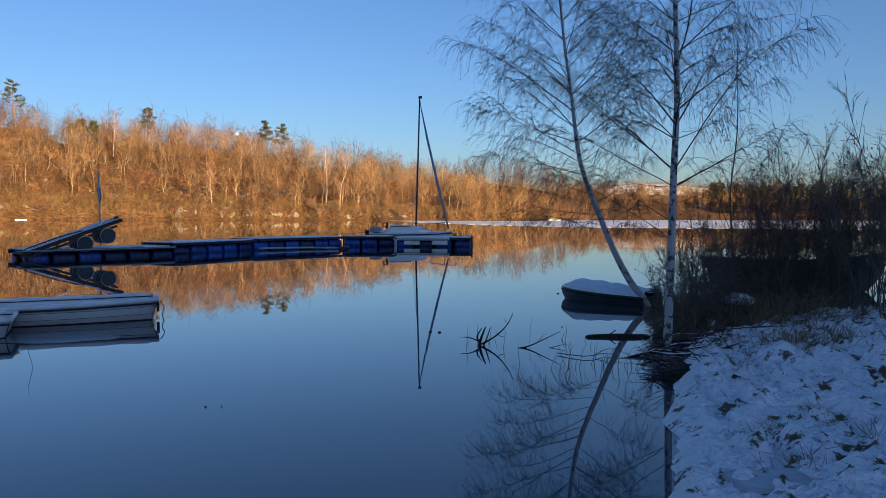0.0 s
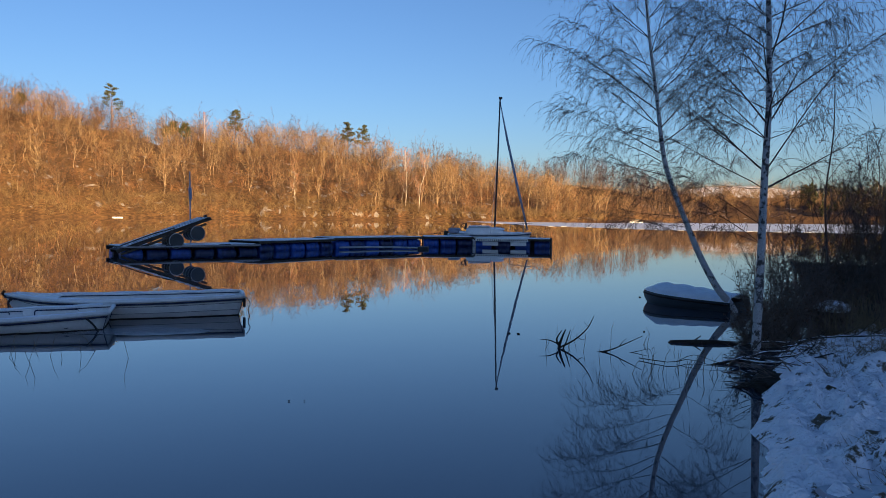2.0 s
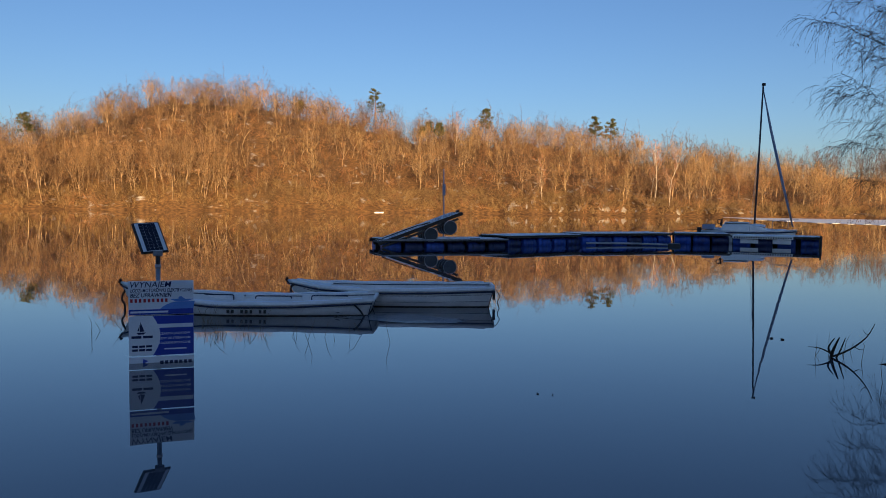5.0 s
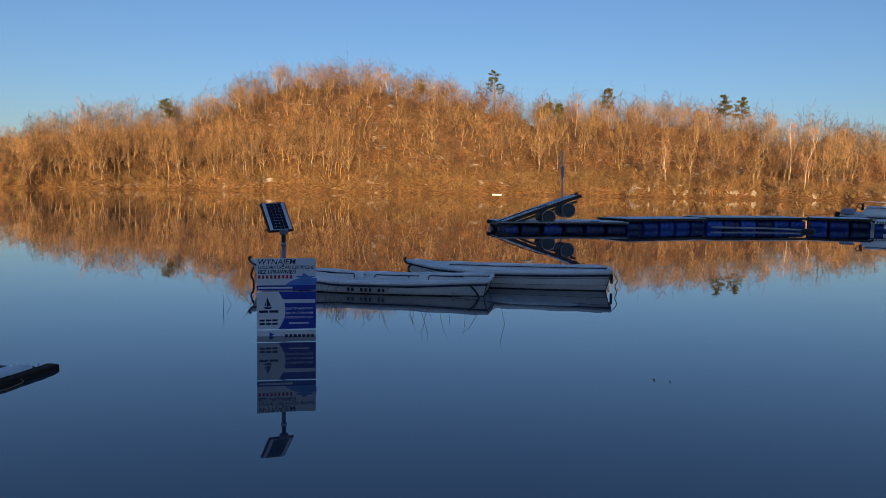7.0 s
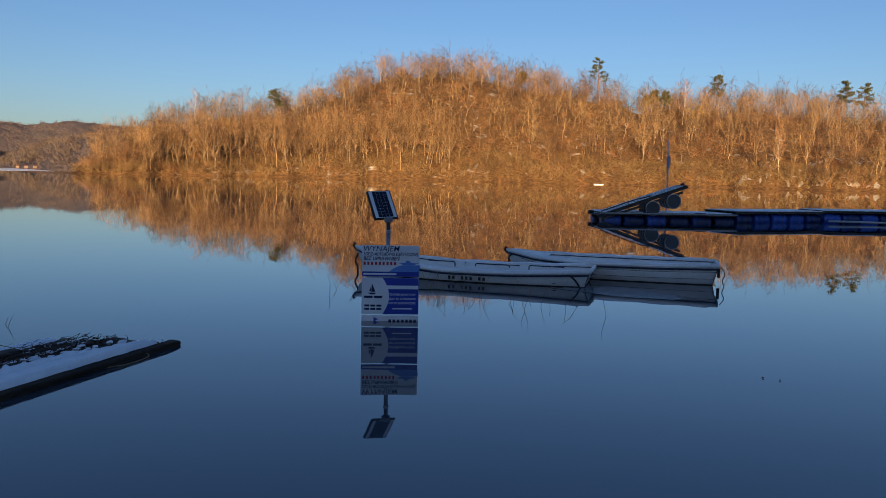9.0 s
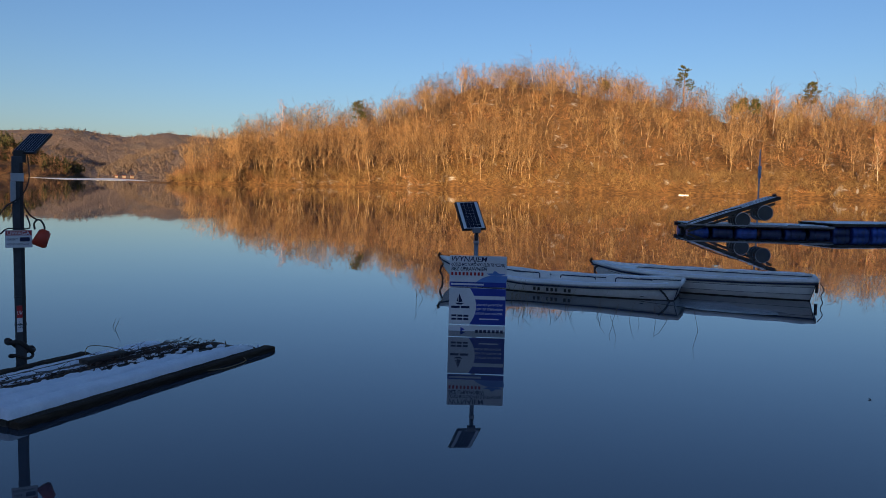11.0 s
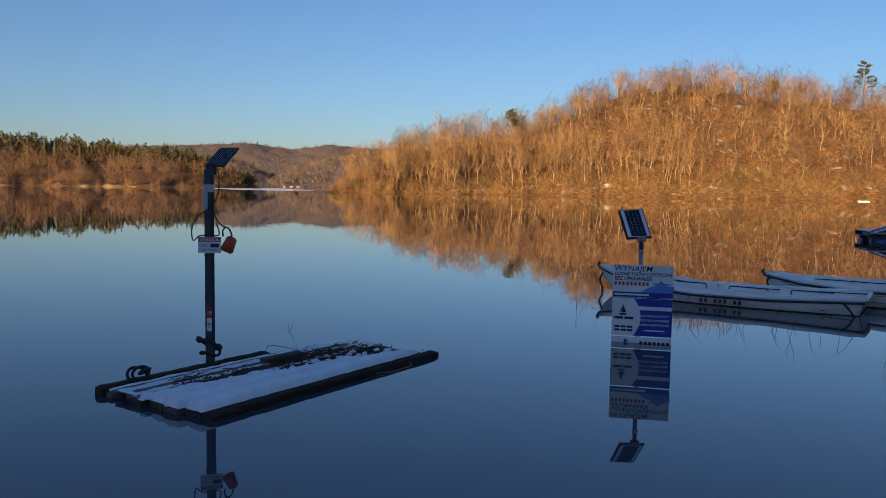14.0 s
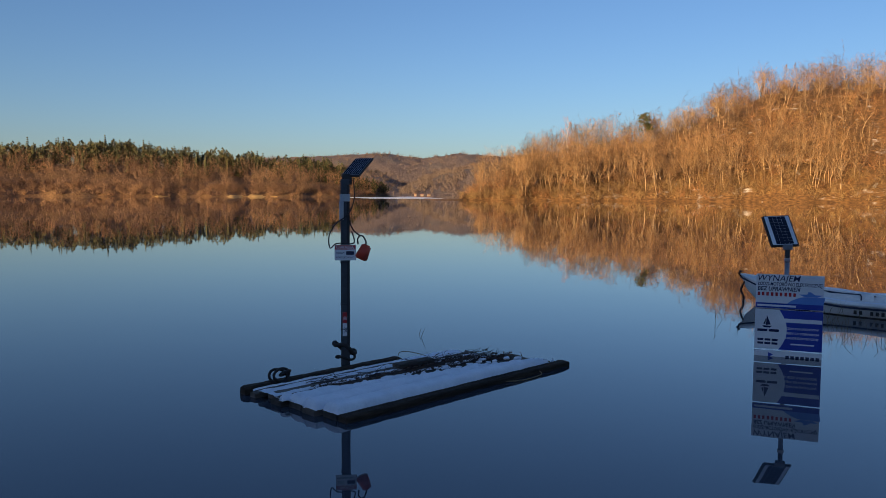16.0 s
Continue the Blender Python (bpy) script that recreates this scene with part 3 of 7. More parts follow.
def crowned(rng, height, fork=0.42, wide=0.34, limbs=7, tw=1.0, low=2, spray=3):
    """Bars of a bare tree whose stem divides into a rounded fan of limbs, each ending in a spray of twigs."""
    wood, fine = [], []
    r = 0.0088 * height
    base = np.array([0, 0, -0.6])
    lean = rng.normal(0, 0.05, 2)
    head = np.array([lean[0] * height, lean[1] * height, height * fork])
    mid = head * 0.5 + np.array([*rng.normal(0, 0.018 * height, 2), 0])
    wood += [[*base, *mid, r, r * 0.85], [*mid, *head, r * 0.85, r * 0.65]]
    turn = rng.random() * math.tau
    ends = []
    for k in range(limbs):
        az = turn + math.tau * k / limbs + rng.normal(0, 0.3)
        out = wide * height * rng.uniform(0.45, 1.0) if k else 0.05 * height
        e = head + np.array([math.cos(az) * out, math.sin(az) * out, height * (1 - fork) * rng.uniform(0.75, 1.0) * math.sqrt(max(1 - (out / (wide * height)) ** 2 * 0.55, 0.2))])
        ends.append((head * rng.uniform(0.7, 1.0), e, r * 0.42))
    for k in range(low):
        az, p = rng.random() * math.tau, head * rng.uniform(0.5, 0.9)
        ends.append((p, p + np.array([math.cos(az), math.sin(az), 0.7]) * height * 0.2, r * 0.26))
    for p, e, rad in ends:
        m = p + (e - p) * 0.5 + np.array([*(e - p)[:2] * 0.22, 0]) + rng.normal(0, 0.02 * height, 3)
        wood += [[*p, *m, rad, rad * 0.55], [*m, *e, rad * 0.55, 0.012]]
        l0 = np.linalg.norm(e - p)
        for j in range(5):
            g = 0.25 + 0.75 * (j + rng.random()) / 5
            b = p + (m - p) * g * 2 if g < 0.5 else m + (e - m) * (g - 0.5) * 2
            w = unit(unit(e - p) * 0.55 + rng.normal(0, 0.62, 3) + np.array([0, 0, 0.12]))
            l = l0 * rng.uniform(0.22, 0.42) * (1.25 - 0.45 * g)
            q = b + w * l
            fine.append([*b, *q, 0.044 * tw, 0])
            for _ in range(spray):
                c = b + (q - b) * rng.uniform(0.25, 1.0)
                fine.append([*c, *(c + unit(w + rng.normal(0, 0.6, 3)) * l * rng.uniform(0.35, 0.7)), 0.034 * tw, 0])
    return np.array(wood), np.array(fine)


def undergrowth(rng, height, stems=14, tw=1.0):
    """Bars of a bare bush."""
    fine = []
    for _ in range(stems):
        b = np.array([rng.normal(0, 0.35), rng.normal(0, 0.35), -0.3])
        w = unit(np.array([rng.normal(0, 0.75), rng.normal(0, 0.75), 1.0]))
        l = height * rng.uniform(0.6, 1.1)
        fine.append([*b, *(b + w * l), 0.045 * tw, 0])
        for g in (0.35, 0.55, 0.75):
            p = b + w * l * g
            w2 = unit(w + rng.normal(0, 0.8, 3))
            fine.append([*p, *(p + w2 * l * 0.5), 0.03 * tw, 0])
    return np.zeros((0, 8)), np.array(fine)


def spruce_bars(rng, height):
    """Bars of a spruce: a stem, and drooping boughs in tiers."""
    wood = [[0, 0, -0.5, 0, 0, height, 0.16, 0]]
    fine = []
    for k in range(13):
        z = height * (0.12 + 0.86 * k / 13)
        reach = (height * 0.19 * (1.02 - k / 13) + 0.25) * rng.uniform(0.6, 1.3)
        for j in range(5):
            az = rng.random() * math.tau
            e = np.array([math.cos(az) * reach, math.sin(az) * reach, z - reach * rng.uniform(0.2, 0.5)])
            fine.append([0, 0, z, *e, 0.42 + 0.04 * height * (1 - k / 13), 0])
    return np.array(wood), np.array(fine)


def pine_bars(rng, height):
    """Bars of a pine with a rounded, broken crown."""
    wood, fine = [[0, 0, -0.5, 0, 0, height * 0.95, 0.17, 0.03]], []
    for k in range(34):
        f = 0.4 + 0.58 * (k + rng.random()) / 34
        az = rng.random() * math.tau
        reach = height * 0.2 * math.sin(math.pi * min(1, 0.25 + 0.8 * (f - 0.4) / 0.58)) * rng.uniform(0.6, 1.25) + 0.4
        p = np.array([0, 0, height * f])
        e = p + np.array([math.cos(az) * reach, math.sin(az) * reach, reach * rng.uniform(-0.1, 0.5)])
        fine.append([*e, *(p * 0.6 + e * 0.4), rng.uniform(0.5, 0.95), 0])
    return np.array(wood), np.array(fine)


def placed(bars, x, y, z, turn, size):
    """Copies of one template's bars at many places."""
    c, s = np.cos(turn)[:, None], np.sin(turn)[:, None]
    out = np.empty((len(x), len(bars), 8))
    for o in (0, 3):
        bx, by, bz = bars[None, :, o], bars[None, :, o + 1], bars[None, :, o + 2]
        k = size[:, None]
        out[:, :, o] = (bx * c - by * s) * k + x[:, None]
        out[:, :, o + 1] = (bx * s + by * c) * k + y[:, None]
        out[:, :, o + 2] = bz * k + z[:, None]
    out[:, :, 6:] = bars[None, :, 6:] * (0.4 + 0.6 * size[:, None, None])
    return out.reshape(-1, 8)


def wood_stuff(name, spots, templates, mats, label, rng, lo=0.75, hi=1.2):
    x, y, z = spots
    kind = rng.integers(0, len(templates), len(x))
    turn, size = rng.random(len(x)) * math.tau, rng.uniform(lo, hi, len(x))
    for which, piece in ((0, "stems"), (1, "twigs")):
        rows = [placed(t[which], x[kind == k], y[kind == k], z[kind == k], turn[kind == k], size[kind == k])
                for k, t in enumerate(templates) if len(t[which]) and (kind == k).any()]
        if rows:
            ob = link_mesh(f"{name}_{piece}", bars_mesh(name, np.concatenate(rows), 3), mats[which])
            tagged(ob, f"{label}, {piece}", "woodland", kind="stuff")


def scatter(hill, n, rng, u0, u1, a0=None, a1=None, clump=0.0, even=1.0):
    b0, b1 = a0 if a0 is not None else min(hill.b), a1 if a1 is not None else max(hill.b)
    a = rng.uniform(b0, b1, int(n * 2.4))
    u = u0 + (u1 - u0) * rng.random(int(n * 2.4)) ** even
    x, y, z = hill.at(a, u)
    keep = (z > 0.4) & (fbm(x, y, 0.11, 3, 1.1) > rng.uniform(-1, 1, len(a)) * (1.2 - clump) - 0.55 + clump)
    keep &= np.cumsum(keep) <= n
    return x[keep], y[keep], z[keep]


rt = np.random.default_rng(3)
CREST_BARK = material("grey_woodland_bark", (0.24, 0.17, 0.1), 0.85, var=(0.17, 0.12, 0.085), scale=0.16, fine=0.9, bump=0, island=0.35)
CREST_TWIGS = material("grey_woodland_twigs", (0.165, 0.11, 0.055), 0.85, var=(0.06, 0.04, 0.022), scale=0.12, fine=0.6, bump=0, island=0.4)
BROWN_BARK = material("brown_bush_bark", (0.34, 0.225, 0.14), 0.85, var=(0.09, 0.06, 0.04), scale=0.1, fine=0.9, bump=0, island=0.35)
BROWN_TWIGS = material("brown_bush_twigs", (0.32, 0.185, 0.105), 0.85, var=(0.12, 0.07, 0.045), scale=0.06, fine=0.6, bump=0, island=0.4)
STRAW = material("straw_brush", (0.36, 0.235, 0.1), 0.85, var=(0.15, 0.09, 0.042), scale=0.12, fine=0.8, bump=0, island=0.5, span=(0.55, 0.9))
# Far trees carry the air's haze in their colour too.
HAZE_TWIGS = material("hazed_far_woodland", (0.2, 0.145, 0.12), 0.9, var=(0.1, 0.08, 0.07), scale=0.01, fine=0.1, bump=0, island=0.5)
# The shade on the spur is put into these darker bark and twig colours.
SHADE_BARK = material("shaded_woodland_bark", (0.2, 0.13, 0.085), 0.85, var=(0.1, 0.065, 0.045), scale=0.16, fine=0.9, bump=0, island=0.35)
SHADE_TWIGS = material("shaded_woodland_twigs", (0.16, 0.095, 0.06), 0.85, var=(0.09, 0.055, 0.04), scale=0.12, fine=0.6, bump=0, island=0.4)
RUST_TWIGS = material("rusty_woodland_twigs", (0.46, 0.235, 0.1), 0.85, var=(0.15, 0.07, 0.032), scale=0.14, fine=0.6, bump=0, island=0.4, span=(0.56, 0.9))
GOLD_TWIGS = material("golden_woodland_twigs", (0.5, 0.325, 0.13), 0.85, var=(0.19, 0.11, 0.048), scale=0.14, fine=0.6, bump=0, island=0.4, span=(0.56, 0.9))
DULL_TWIGS = material("dull_woodland_twigs", (0.27, 0.165, 0.085), 0.85, var=(0.09, 0.052, 0.03), scale=0.14, fine=0.6, bump=0, island=0.4, span=(0.5, 0.88))
DULL_BARK = material("dull_woodland_bark", (0.28, 0.18, 0.11), 0.85, var=(0.09, 0.058, 0.038), scale=0.2, fine=0.9, bump=0, island=0.35)
TALL = [crowned(rt, rt.uniform(12.5, 15.5), rt.uniform(0.34, 0.52), rt.uniform(0.25, 0.36), 6) for _ in range(5)] + [broadleaf(rt, 15, low=0.48, spread=0.8, twigs=3, thick=0.7)] + [broadleaf(rt, 14, 2, 0.3, 0.8, 4, thick=0.75)]
ROUND = [crowned(rt, rt.uniform(9.5, 12.5), rt.uniform(0.16, 0.3), rt.uniform(0.34, 0.46), 8, 1.1) for _ in range(6)]
FAR = [broadleaf(rt, 13, low=0.25, spread=0.9, twigs=2, tw=1.5) for _ in range(4)]
EDGE = [crowned(rt, rt.uniform(13, 16), rt.uniform(0.3, 0.45), rt.uniform(0.26, 0.36), 8, 1.1, 4) for _ in range(5)] + [broadleaf(rt, 14, 2, 0.3, 0.9, 5, thick=0.75)]
CREST = [crowned(rt, 14, rt.uniform(0.35, 0.5), rt.uniform(0.2, 0.3), 7, 1.15) for _ in range(6)] + [crowned(rt, 11.5, 0.3, 0.38, 8, 1.15) for _ in range(2)]
BUSH = [undergrowth(rt, 4.2) for _ in range(4)]
SPRUCES = [spruce_bars(rt, h) for h in (14, 16, 18)] + [pine_bars(rt, h) for h in (14, 15, 16, 13, 15)]

for n, templates, mats, note, lo, hi in ((370, TALL, (WOOD_BARK, TWIGS), "bare brown trees covering the hill", 0.5, 0.92),
                                         (290, TALL, (WOOD_BARK, GOLD_TWIGS), "bare golden-brown trees covering the hill", 0.45, 0.85),
                                         (260, TALL, (DULL_BARK, DULL_TWIGS), "bare dark trees standing between the others", 0.5, 0.9),
                                         (260, ROUND, (DULL_BARK, RUST_TWIGS), "round-crowned rusty bare trees on the hill", 0.4, 0.85),
                                         (260, ROUND, (DULL_BARK, DULL_TWIGS), "round-crowned dull brown bare trees on the hill", 0.4, 0.85)):
    wood_stuff("hill_wood", scatter(hill_main, n, RNG, 0.06, 1.0, -8, 64), templates, mats, note, RNG, lo, hi)
wood_stuff("crest_wood", scatter(hill_main, 215, RNG, 0.9, 1.2, -6, 61, clump=0.55), CREST, (CREST_BARK, CREST_TWIGS), "bare trees along the crest", RNG, 0.55, 1.12)
wood_stuff("shore_wood", scatter(hill_main, 110, RNG, 0.03, 0.2, 38, 61), EDGE, (WOOD_BARK, TWIGS), "tall bare many-stemmed trees along the shore", RNG, 0.65, 1.05)
wood_stuff("hill_brush", scatter(hill_main, 750, RNG, 0.01, 1.0, -8, 66.5, even=1.15), BUSH, (WOOD_BARK, RUST_TWIGS), "rusty bare undergrowth on the slope", RNG, 0.5, 1.1)
wood_stuff("dull_brush", scatter(hill_main, 600, RNG, 0.05, 1.0, -8, 66.5), BUSH, (WOOD_BARK, DULL_TWIGS), "dull bare undergrowth on the slope", RNG, 0.5, 1.1)
wood_stuff("spur_wood", scatter(hill_spur, 260, RNG, 0.05, 1.3), FAR, (SHADE_BARK, SHADE_TWIGS), "bare trees on the spur, coloured darker for shade", RNG)
wood_stuff("distant_wood", scatter(hill_right, 190, RNG, 0.02, 1.2, -24, -3), ROUND, (WOOD_BARK, TWIGS), "bare trees on the distant hill", RNG)
wood_stuff("distant_brush", scatter(hill_right, 240, RNG, 0.3, 1.1, -26, -3), [undergrowth(rt, 8.5, 12, 2.6) for _ in range(3)], (WOOD_BARK, TWIGS), "bare thicket on the distant hill", RNG, 0.7, 1.1)
# Conifers added on the distant hill: their dark mass replaces its shade.
wood_stuff("distant_shade_spruces", scatter(hill_right, 300, RNG, 0.02, 1.15, -42, -19.0), SPRUCES, (PINE_BARK, SPRUCE), "conifers added to darken the distant hill as shade would", RNG, 0.5, 0.95)
wood_stuff("left_wood", scatter(hill_left, 400, RNG, 0.01, 0.62, 71.0, 106), [crowned(rt, rt.uniform(9, 12), 0.24, 0.42, 6, 1.5, 1) for _ in range(5)], (BROWN_BARK, BROWN_TWIGS), "bushy brown bare trees on the lower slope", RNG, 0.6, 1.15)
wood_stuff("left_brush", scatter(hill_left, 700, RNG, 0.0, 0.2, 70.5, 106), [undergrowth(rt, 4.0, 10, 2.0) for _ in range(3)], (BROWN_BARK, BROWN_TWIGS), "brown brush along the shore of the hill", RNG, 0.5, 1.2)
wood_stuff("left_stems", scatter(hill_left, 220, RNG, 0.4, 1.1, 73, 106), FAR, (CREST_BARK, CREST_TWIGS), "taller bare trees on the slope", RNG, 0.6, 0.9)
wood_stuff("left_spruces", scatter(hill_left, 800, RNG, 0.45, 1.2, 73.0, 106, clump=0.45), SPRUCES, (PINE_BARK, SPRUCE), "dark spruces and pines along the crest", RNG, 0.5, 0.95)
# The cove lies in shade; added dark conifers give it that tone.
wood_stuff("cove_shade_spruces", scatter(hill_left, 70, RNG, 0.05, 1.0, 70.6, 73.2), SPRUCES, (PINE_BARK, SPRUCE), "conifers added to darken the shaded end of the hill", RNG, 0.35, 0.6)


wood_stuff("crest_brush", scatter(hill_main, 360, RNG, 0.85, 1.15, -6, 62), [undergrowth(rt, 6.5, 15, 1.3) for _ in range(3)], (CREST_BARK, CREST_TWIGS), "bare thicket along the crest", RNG, 0.6, 1.15)
wood_stuff("shore_brush", scatter(hill_main, 1150, RNG, 0.004, 0.13, -8, 67), [undergrowth(rt, 2.9, 9, 1.2) for _ in range(3)], (WOOD_BARK, STRAW), "straw-coloured brush along the far shore", RNG, 0.5, 1.2)


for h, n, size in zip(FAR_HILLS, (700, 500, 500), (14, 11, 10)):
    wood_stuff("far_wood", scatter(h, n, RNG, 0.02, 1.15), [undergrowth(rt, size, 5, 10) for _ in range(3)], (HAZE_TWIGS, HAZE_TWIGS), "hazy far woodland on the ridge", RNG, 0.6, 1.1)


def slope_patches(name, hill, n, rng, a0, a1, u0, u1, mat, label):
    """Low ragged patches that lie on the slope, each longer than it is wide."""
    verts, faces = [], []
    for _ in range(n):
        a, u = rng.uniform(a0, a1), u0 + (u1 - u0) * rng.random() ** 1.6
        wa, wu = rng.uniform(0.06, 0.24), rng.uniform(0.004, 0.014)
        skew = rng.uniform(-0.012, 0.012)
        ring = []
        for k in range(9):
            q = math.tau * k / 9
            g = rng.uniform(0.55, 1.15)
            ring.append((a + wa * g * math.cos(q), u + wu * g * math.sin(q) + skew * math.cos(q)))
        ring.append((a, u))
        x, y, z = hill.at(np.array([p[0] for p in ring]), np.array([p[1] for p in ring]))
        base = len(verts)
        verts += [(x[k], y[k], z[k] + (0.25 if k == 9 else 0.06)) for k in range(10)]
        faces += [(base + k, base + (k + 1) % 9, base + 9) for k in range(9)]
    tagged(link_mesh(name, mesh_from(name, verts, [np.array(faces)]), mat), label, "snow", kind="stuff")


OLD_SNOW = material("old_thin_snow", (0.42, 0.39, 0.37), 0.8, var=(0.2, 0.16, 0.12), scale=0.9, fine=5, bump=0.3, bump_dist=0.1)
slope_patches("slope_snow", hill_main, 150, RNG, 2, 19, 0.02, 0.28, OLD_SNOW, "thin old snow left between the trees")
slope_patches("slope_snow", hill_main, 50, RNG, 19, 58, 0.05, 0.6, OLD_SNOW, "thin old snow left between the trees")
OCHRE = material("ochre_earth", (0.5, 0.35, 0.15), 0.9, var=(0.3, 0.19, 0.08), scale=0.4, fine=3, bump=0.4, bump_dist=0.1)
for k, (a, w, h) in enumerate(((81.4, 0.9, 0.8), (80.1, 0.8, 1.1), (78.9, 0.5, 0.6), (77.6, 0.5, 0.5), (86.5, 0.6, 0.6))):
    aa, hh = np.meshgrid(np.linspace(a - w, a + w, 22), np.linspace(0, 1, 6), indexing="ij")
    x, y, z = hill_left.at(aa, np.full(aa.shape, -0.012))
    crumble = 1 + 0.35 * fbm(x, y, 0.5, 3, k)
    z = -0.3 + hh * (h * crumble * np.clip(1.15 - ((aa - a) / w) ** 2, 0.1, 1) + 0.3)
    x, y = x * (1 + 0.006 * hh), y * (1 + 0.006 * hh)
    i = np.arange(aa.size).reshape(aa.shape)
    f = np.stack([i[:-1, :-1], i[1:, :-1], i[1:, 1:], i[:-1, 1:]], -1).reshape(-1, 4)
    tagged(link_mesh("earth_bank", mesh_from("earth_bank", np.stack([x, y, z], -1).reshape(-1, 3), [f]), OCHRE, smooth=True), "bare ochre earth bank along the far shore", "bank", kind="structure")


def hill_spot(hill, a, u):
    x, y, z = hill.at(np.array([float(a)]), np.array([float(u)]))
    return float(x[0]), float(y[0]), float(z[0])


def pine(spot, height, seed, label):
    rng = np.random.default_rng(seed)
    t = thing("pine_tree", pose(*spot, 0, 0, seed * 40), label, "tree", "pines on the ridge")
    lean = rng.normal(0, 0.03, 2) * height
    wood, clumps = [[0, 0, -0.8, lean[0] * 0.5, lean[1] * 0.5, height * 0.5, 0.22, 0.17], [lean[0] * 0.5, lean[1] * 0.5, height * 0.5, *lean, height * 0.96, 0.17, 0.03]], []
    for k in range(26):
        f = 0.45 + 0.52 * (k + rng.random()) / 26
        az = rng.random() * math.tau
        reach = height * (0.24 * (1.15 - f)) * rng.uniform(0.6, 1.3) + 0.5
        p = np.array([lean[0] * f, lean[1] * f, height * f])
        e = p + np.array([math.cos(az) * reach, math.sin(az) * reach, reach * rng.uniform(0, 0.5)])
        wood.append([*p, *e, 0.06, 0.02])
        for g in (0.45, 0.7, 0.9, 1.05):
            clumps += [p + (e - p) * g + rng.normal(0, 0.32, 3) * [1, 1, 0.5] for _ in range(16)]
    link_mesh("trunk", bars_mesh("trunk", wood, 6), PINE_BARK, t)
    link_mesh("crown", flakes_mesh("crown", clumps, 0.4, rng), NEEDLES, t)
    return t


for a, u, h, seed in ((28.9, 0.94, 17, 1), (25.0, 1.0, 9, 2), (20.9, 0.96, 15, 3), (12.9, 0.96, 14, 4), (11.8, 0.96, 14.5, 5), (52.1, 0.7, 12, 6),
                      (24.2, 0.72, 9, 7), (25.4, 0.8, 7, 8), (34.3, 0.9, 7, 9)):
    pine(hill_spot(hill_main, a, u), h, seed, "tall green pine with open crown on the ridge")


def lone_birch(spot, height, seed, label):
    rng = np.random.default_rng(seed)
    t = thing("birch_tree", pose(*spot), label, "tree", "pale birches on the slope")
    w, f = broadleaf(rng, height, low=0.18, spread=0.55, twigs=9, thick=0.9)
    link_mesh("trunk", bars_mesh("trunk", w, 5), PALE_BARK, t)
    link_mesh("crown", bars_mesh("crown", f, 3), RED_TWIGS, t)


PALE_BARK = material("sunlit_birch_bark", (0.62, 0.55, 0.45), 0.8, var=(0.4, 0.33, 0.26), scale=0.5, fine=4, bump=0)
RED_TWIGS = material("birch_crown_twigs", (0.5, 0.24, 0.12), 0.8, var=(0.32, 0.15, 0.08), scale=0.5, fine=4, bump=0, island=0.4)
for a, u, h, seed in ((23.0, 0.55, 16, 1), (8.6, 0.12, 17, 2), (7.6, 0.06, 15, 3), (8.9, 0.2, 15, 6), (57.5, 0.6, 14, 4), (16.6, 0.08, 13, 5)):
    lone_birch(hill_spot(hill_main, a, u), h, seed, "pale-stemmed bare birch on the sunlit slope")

# small far things on the shore
for a, r, w in ((28.6, 222, 2.6),):
    x, y = polar(a, r)
    t = thing("moored_dinghy", pose(float(x), float(y), 0, 0, 0, a + 8), "small white dinghy moored by the far shore", "boat", "far moored boats")
    bm = bmesh.new()
    box(bm, -w / 2, -0.6, -0.1, w / 2, 0.6, 0.22, 0.08)
    part("hull", bm, BOAT_WHITE, t)
for a, r, w in ((-8.2, 222, 3.6),):
    x, y = polar(a, r)
    t = thing("cabin_boat", pose(float(x), float(y), 0.03, 0, 0, a), "small cabin boat lying on the far lake", "boat", "far moored boats")
    part("hull", boxed(-w / 2, -0.8, -0.1, w / 2, 0.8, 0.45, 0.15), BOAT_WHITE, t)
    part("cabin", boxed(-w * 0.3, -0.6, 0.45, w * 0.2, 0.6, 0.95, 0.1), PLASTER, t)
    part("canopy", boxed(-w * 0.34, -0.7, 0.95, w * 0.25, 0.7, 1.05, 0.03), NAVY_HULL, t)
for k, (a, r) in enumerate(((68.6, 960), (68.1, 940), (67.6, 960))):
    x, y = polar(a, r)
    t = thing("house", pose(float(x), float(y), 0, 0, 0, a + 10 * k) @ Matrix.Scale(0.5, 4), "small sunlit house by the far water", "house", "houses in the valley")
    part("wall", boxed(-3.2, -3, -1, 3.2, 3, 2.2), PLASTER, t)
    bm = bmesh.new()
    vs = [bm.verts.new(p) for p in ((-3.6, -3.4, 2.2), (3.6, -3.4, 2.2), (3.6, 3.4, 2.2), (-3.6, 3.4, 2.2), (-3.6, 0, 4.0), (3.6, 0, 4.0))]
    for f in ((0, 1, 5, 4), (2, 3, 4, 5), (0, 4, 3), (1, 2, 5), (0, 3, 2, 1)):
        bm.faces.new([vs[i] for i in f])
    part("roof", bm, ROOF, t)


def plane_matrix(origin, e, s):
    """A frame at origin whose x runs along e, whose y runs along s as far as it is square to e."""
    x = Vector(e).normalized()
    n = x.cross(Vector(s)).normalized()
    y = n.cross(x)
    m = Matrix((x, y, n)).transposed().to_4x4()
    m.translation = origin
    return m


# ---------------------------------------------------------------- lettered sign on its post, with a solar lamp
sx, sy, srz = -6.835, 7.005, 43.5
sign = thing("advertising_sign", pose(sx, sy, 0, 0, 0, srz), "two-board boat hire sign on a steel post in the water", "sign")
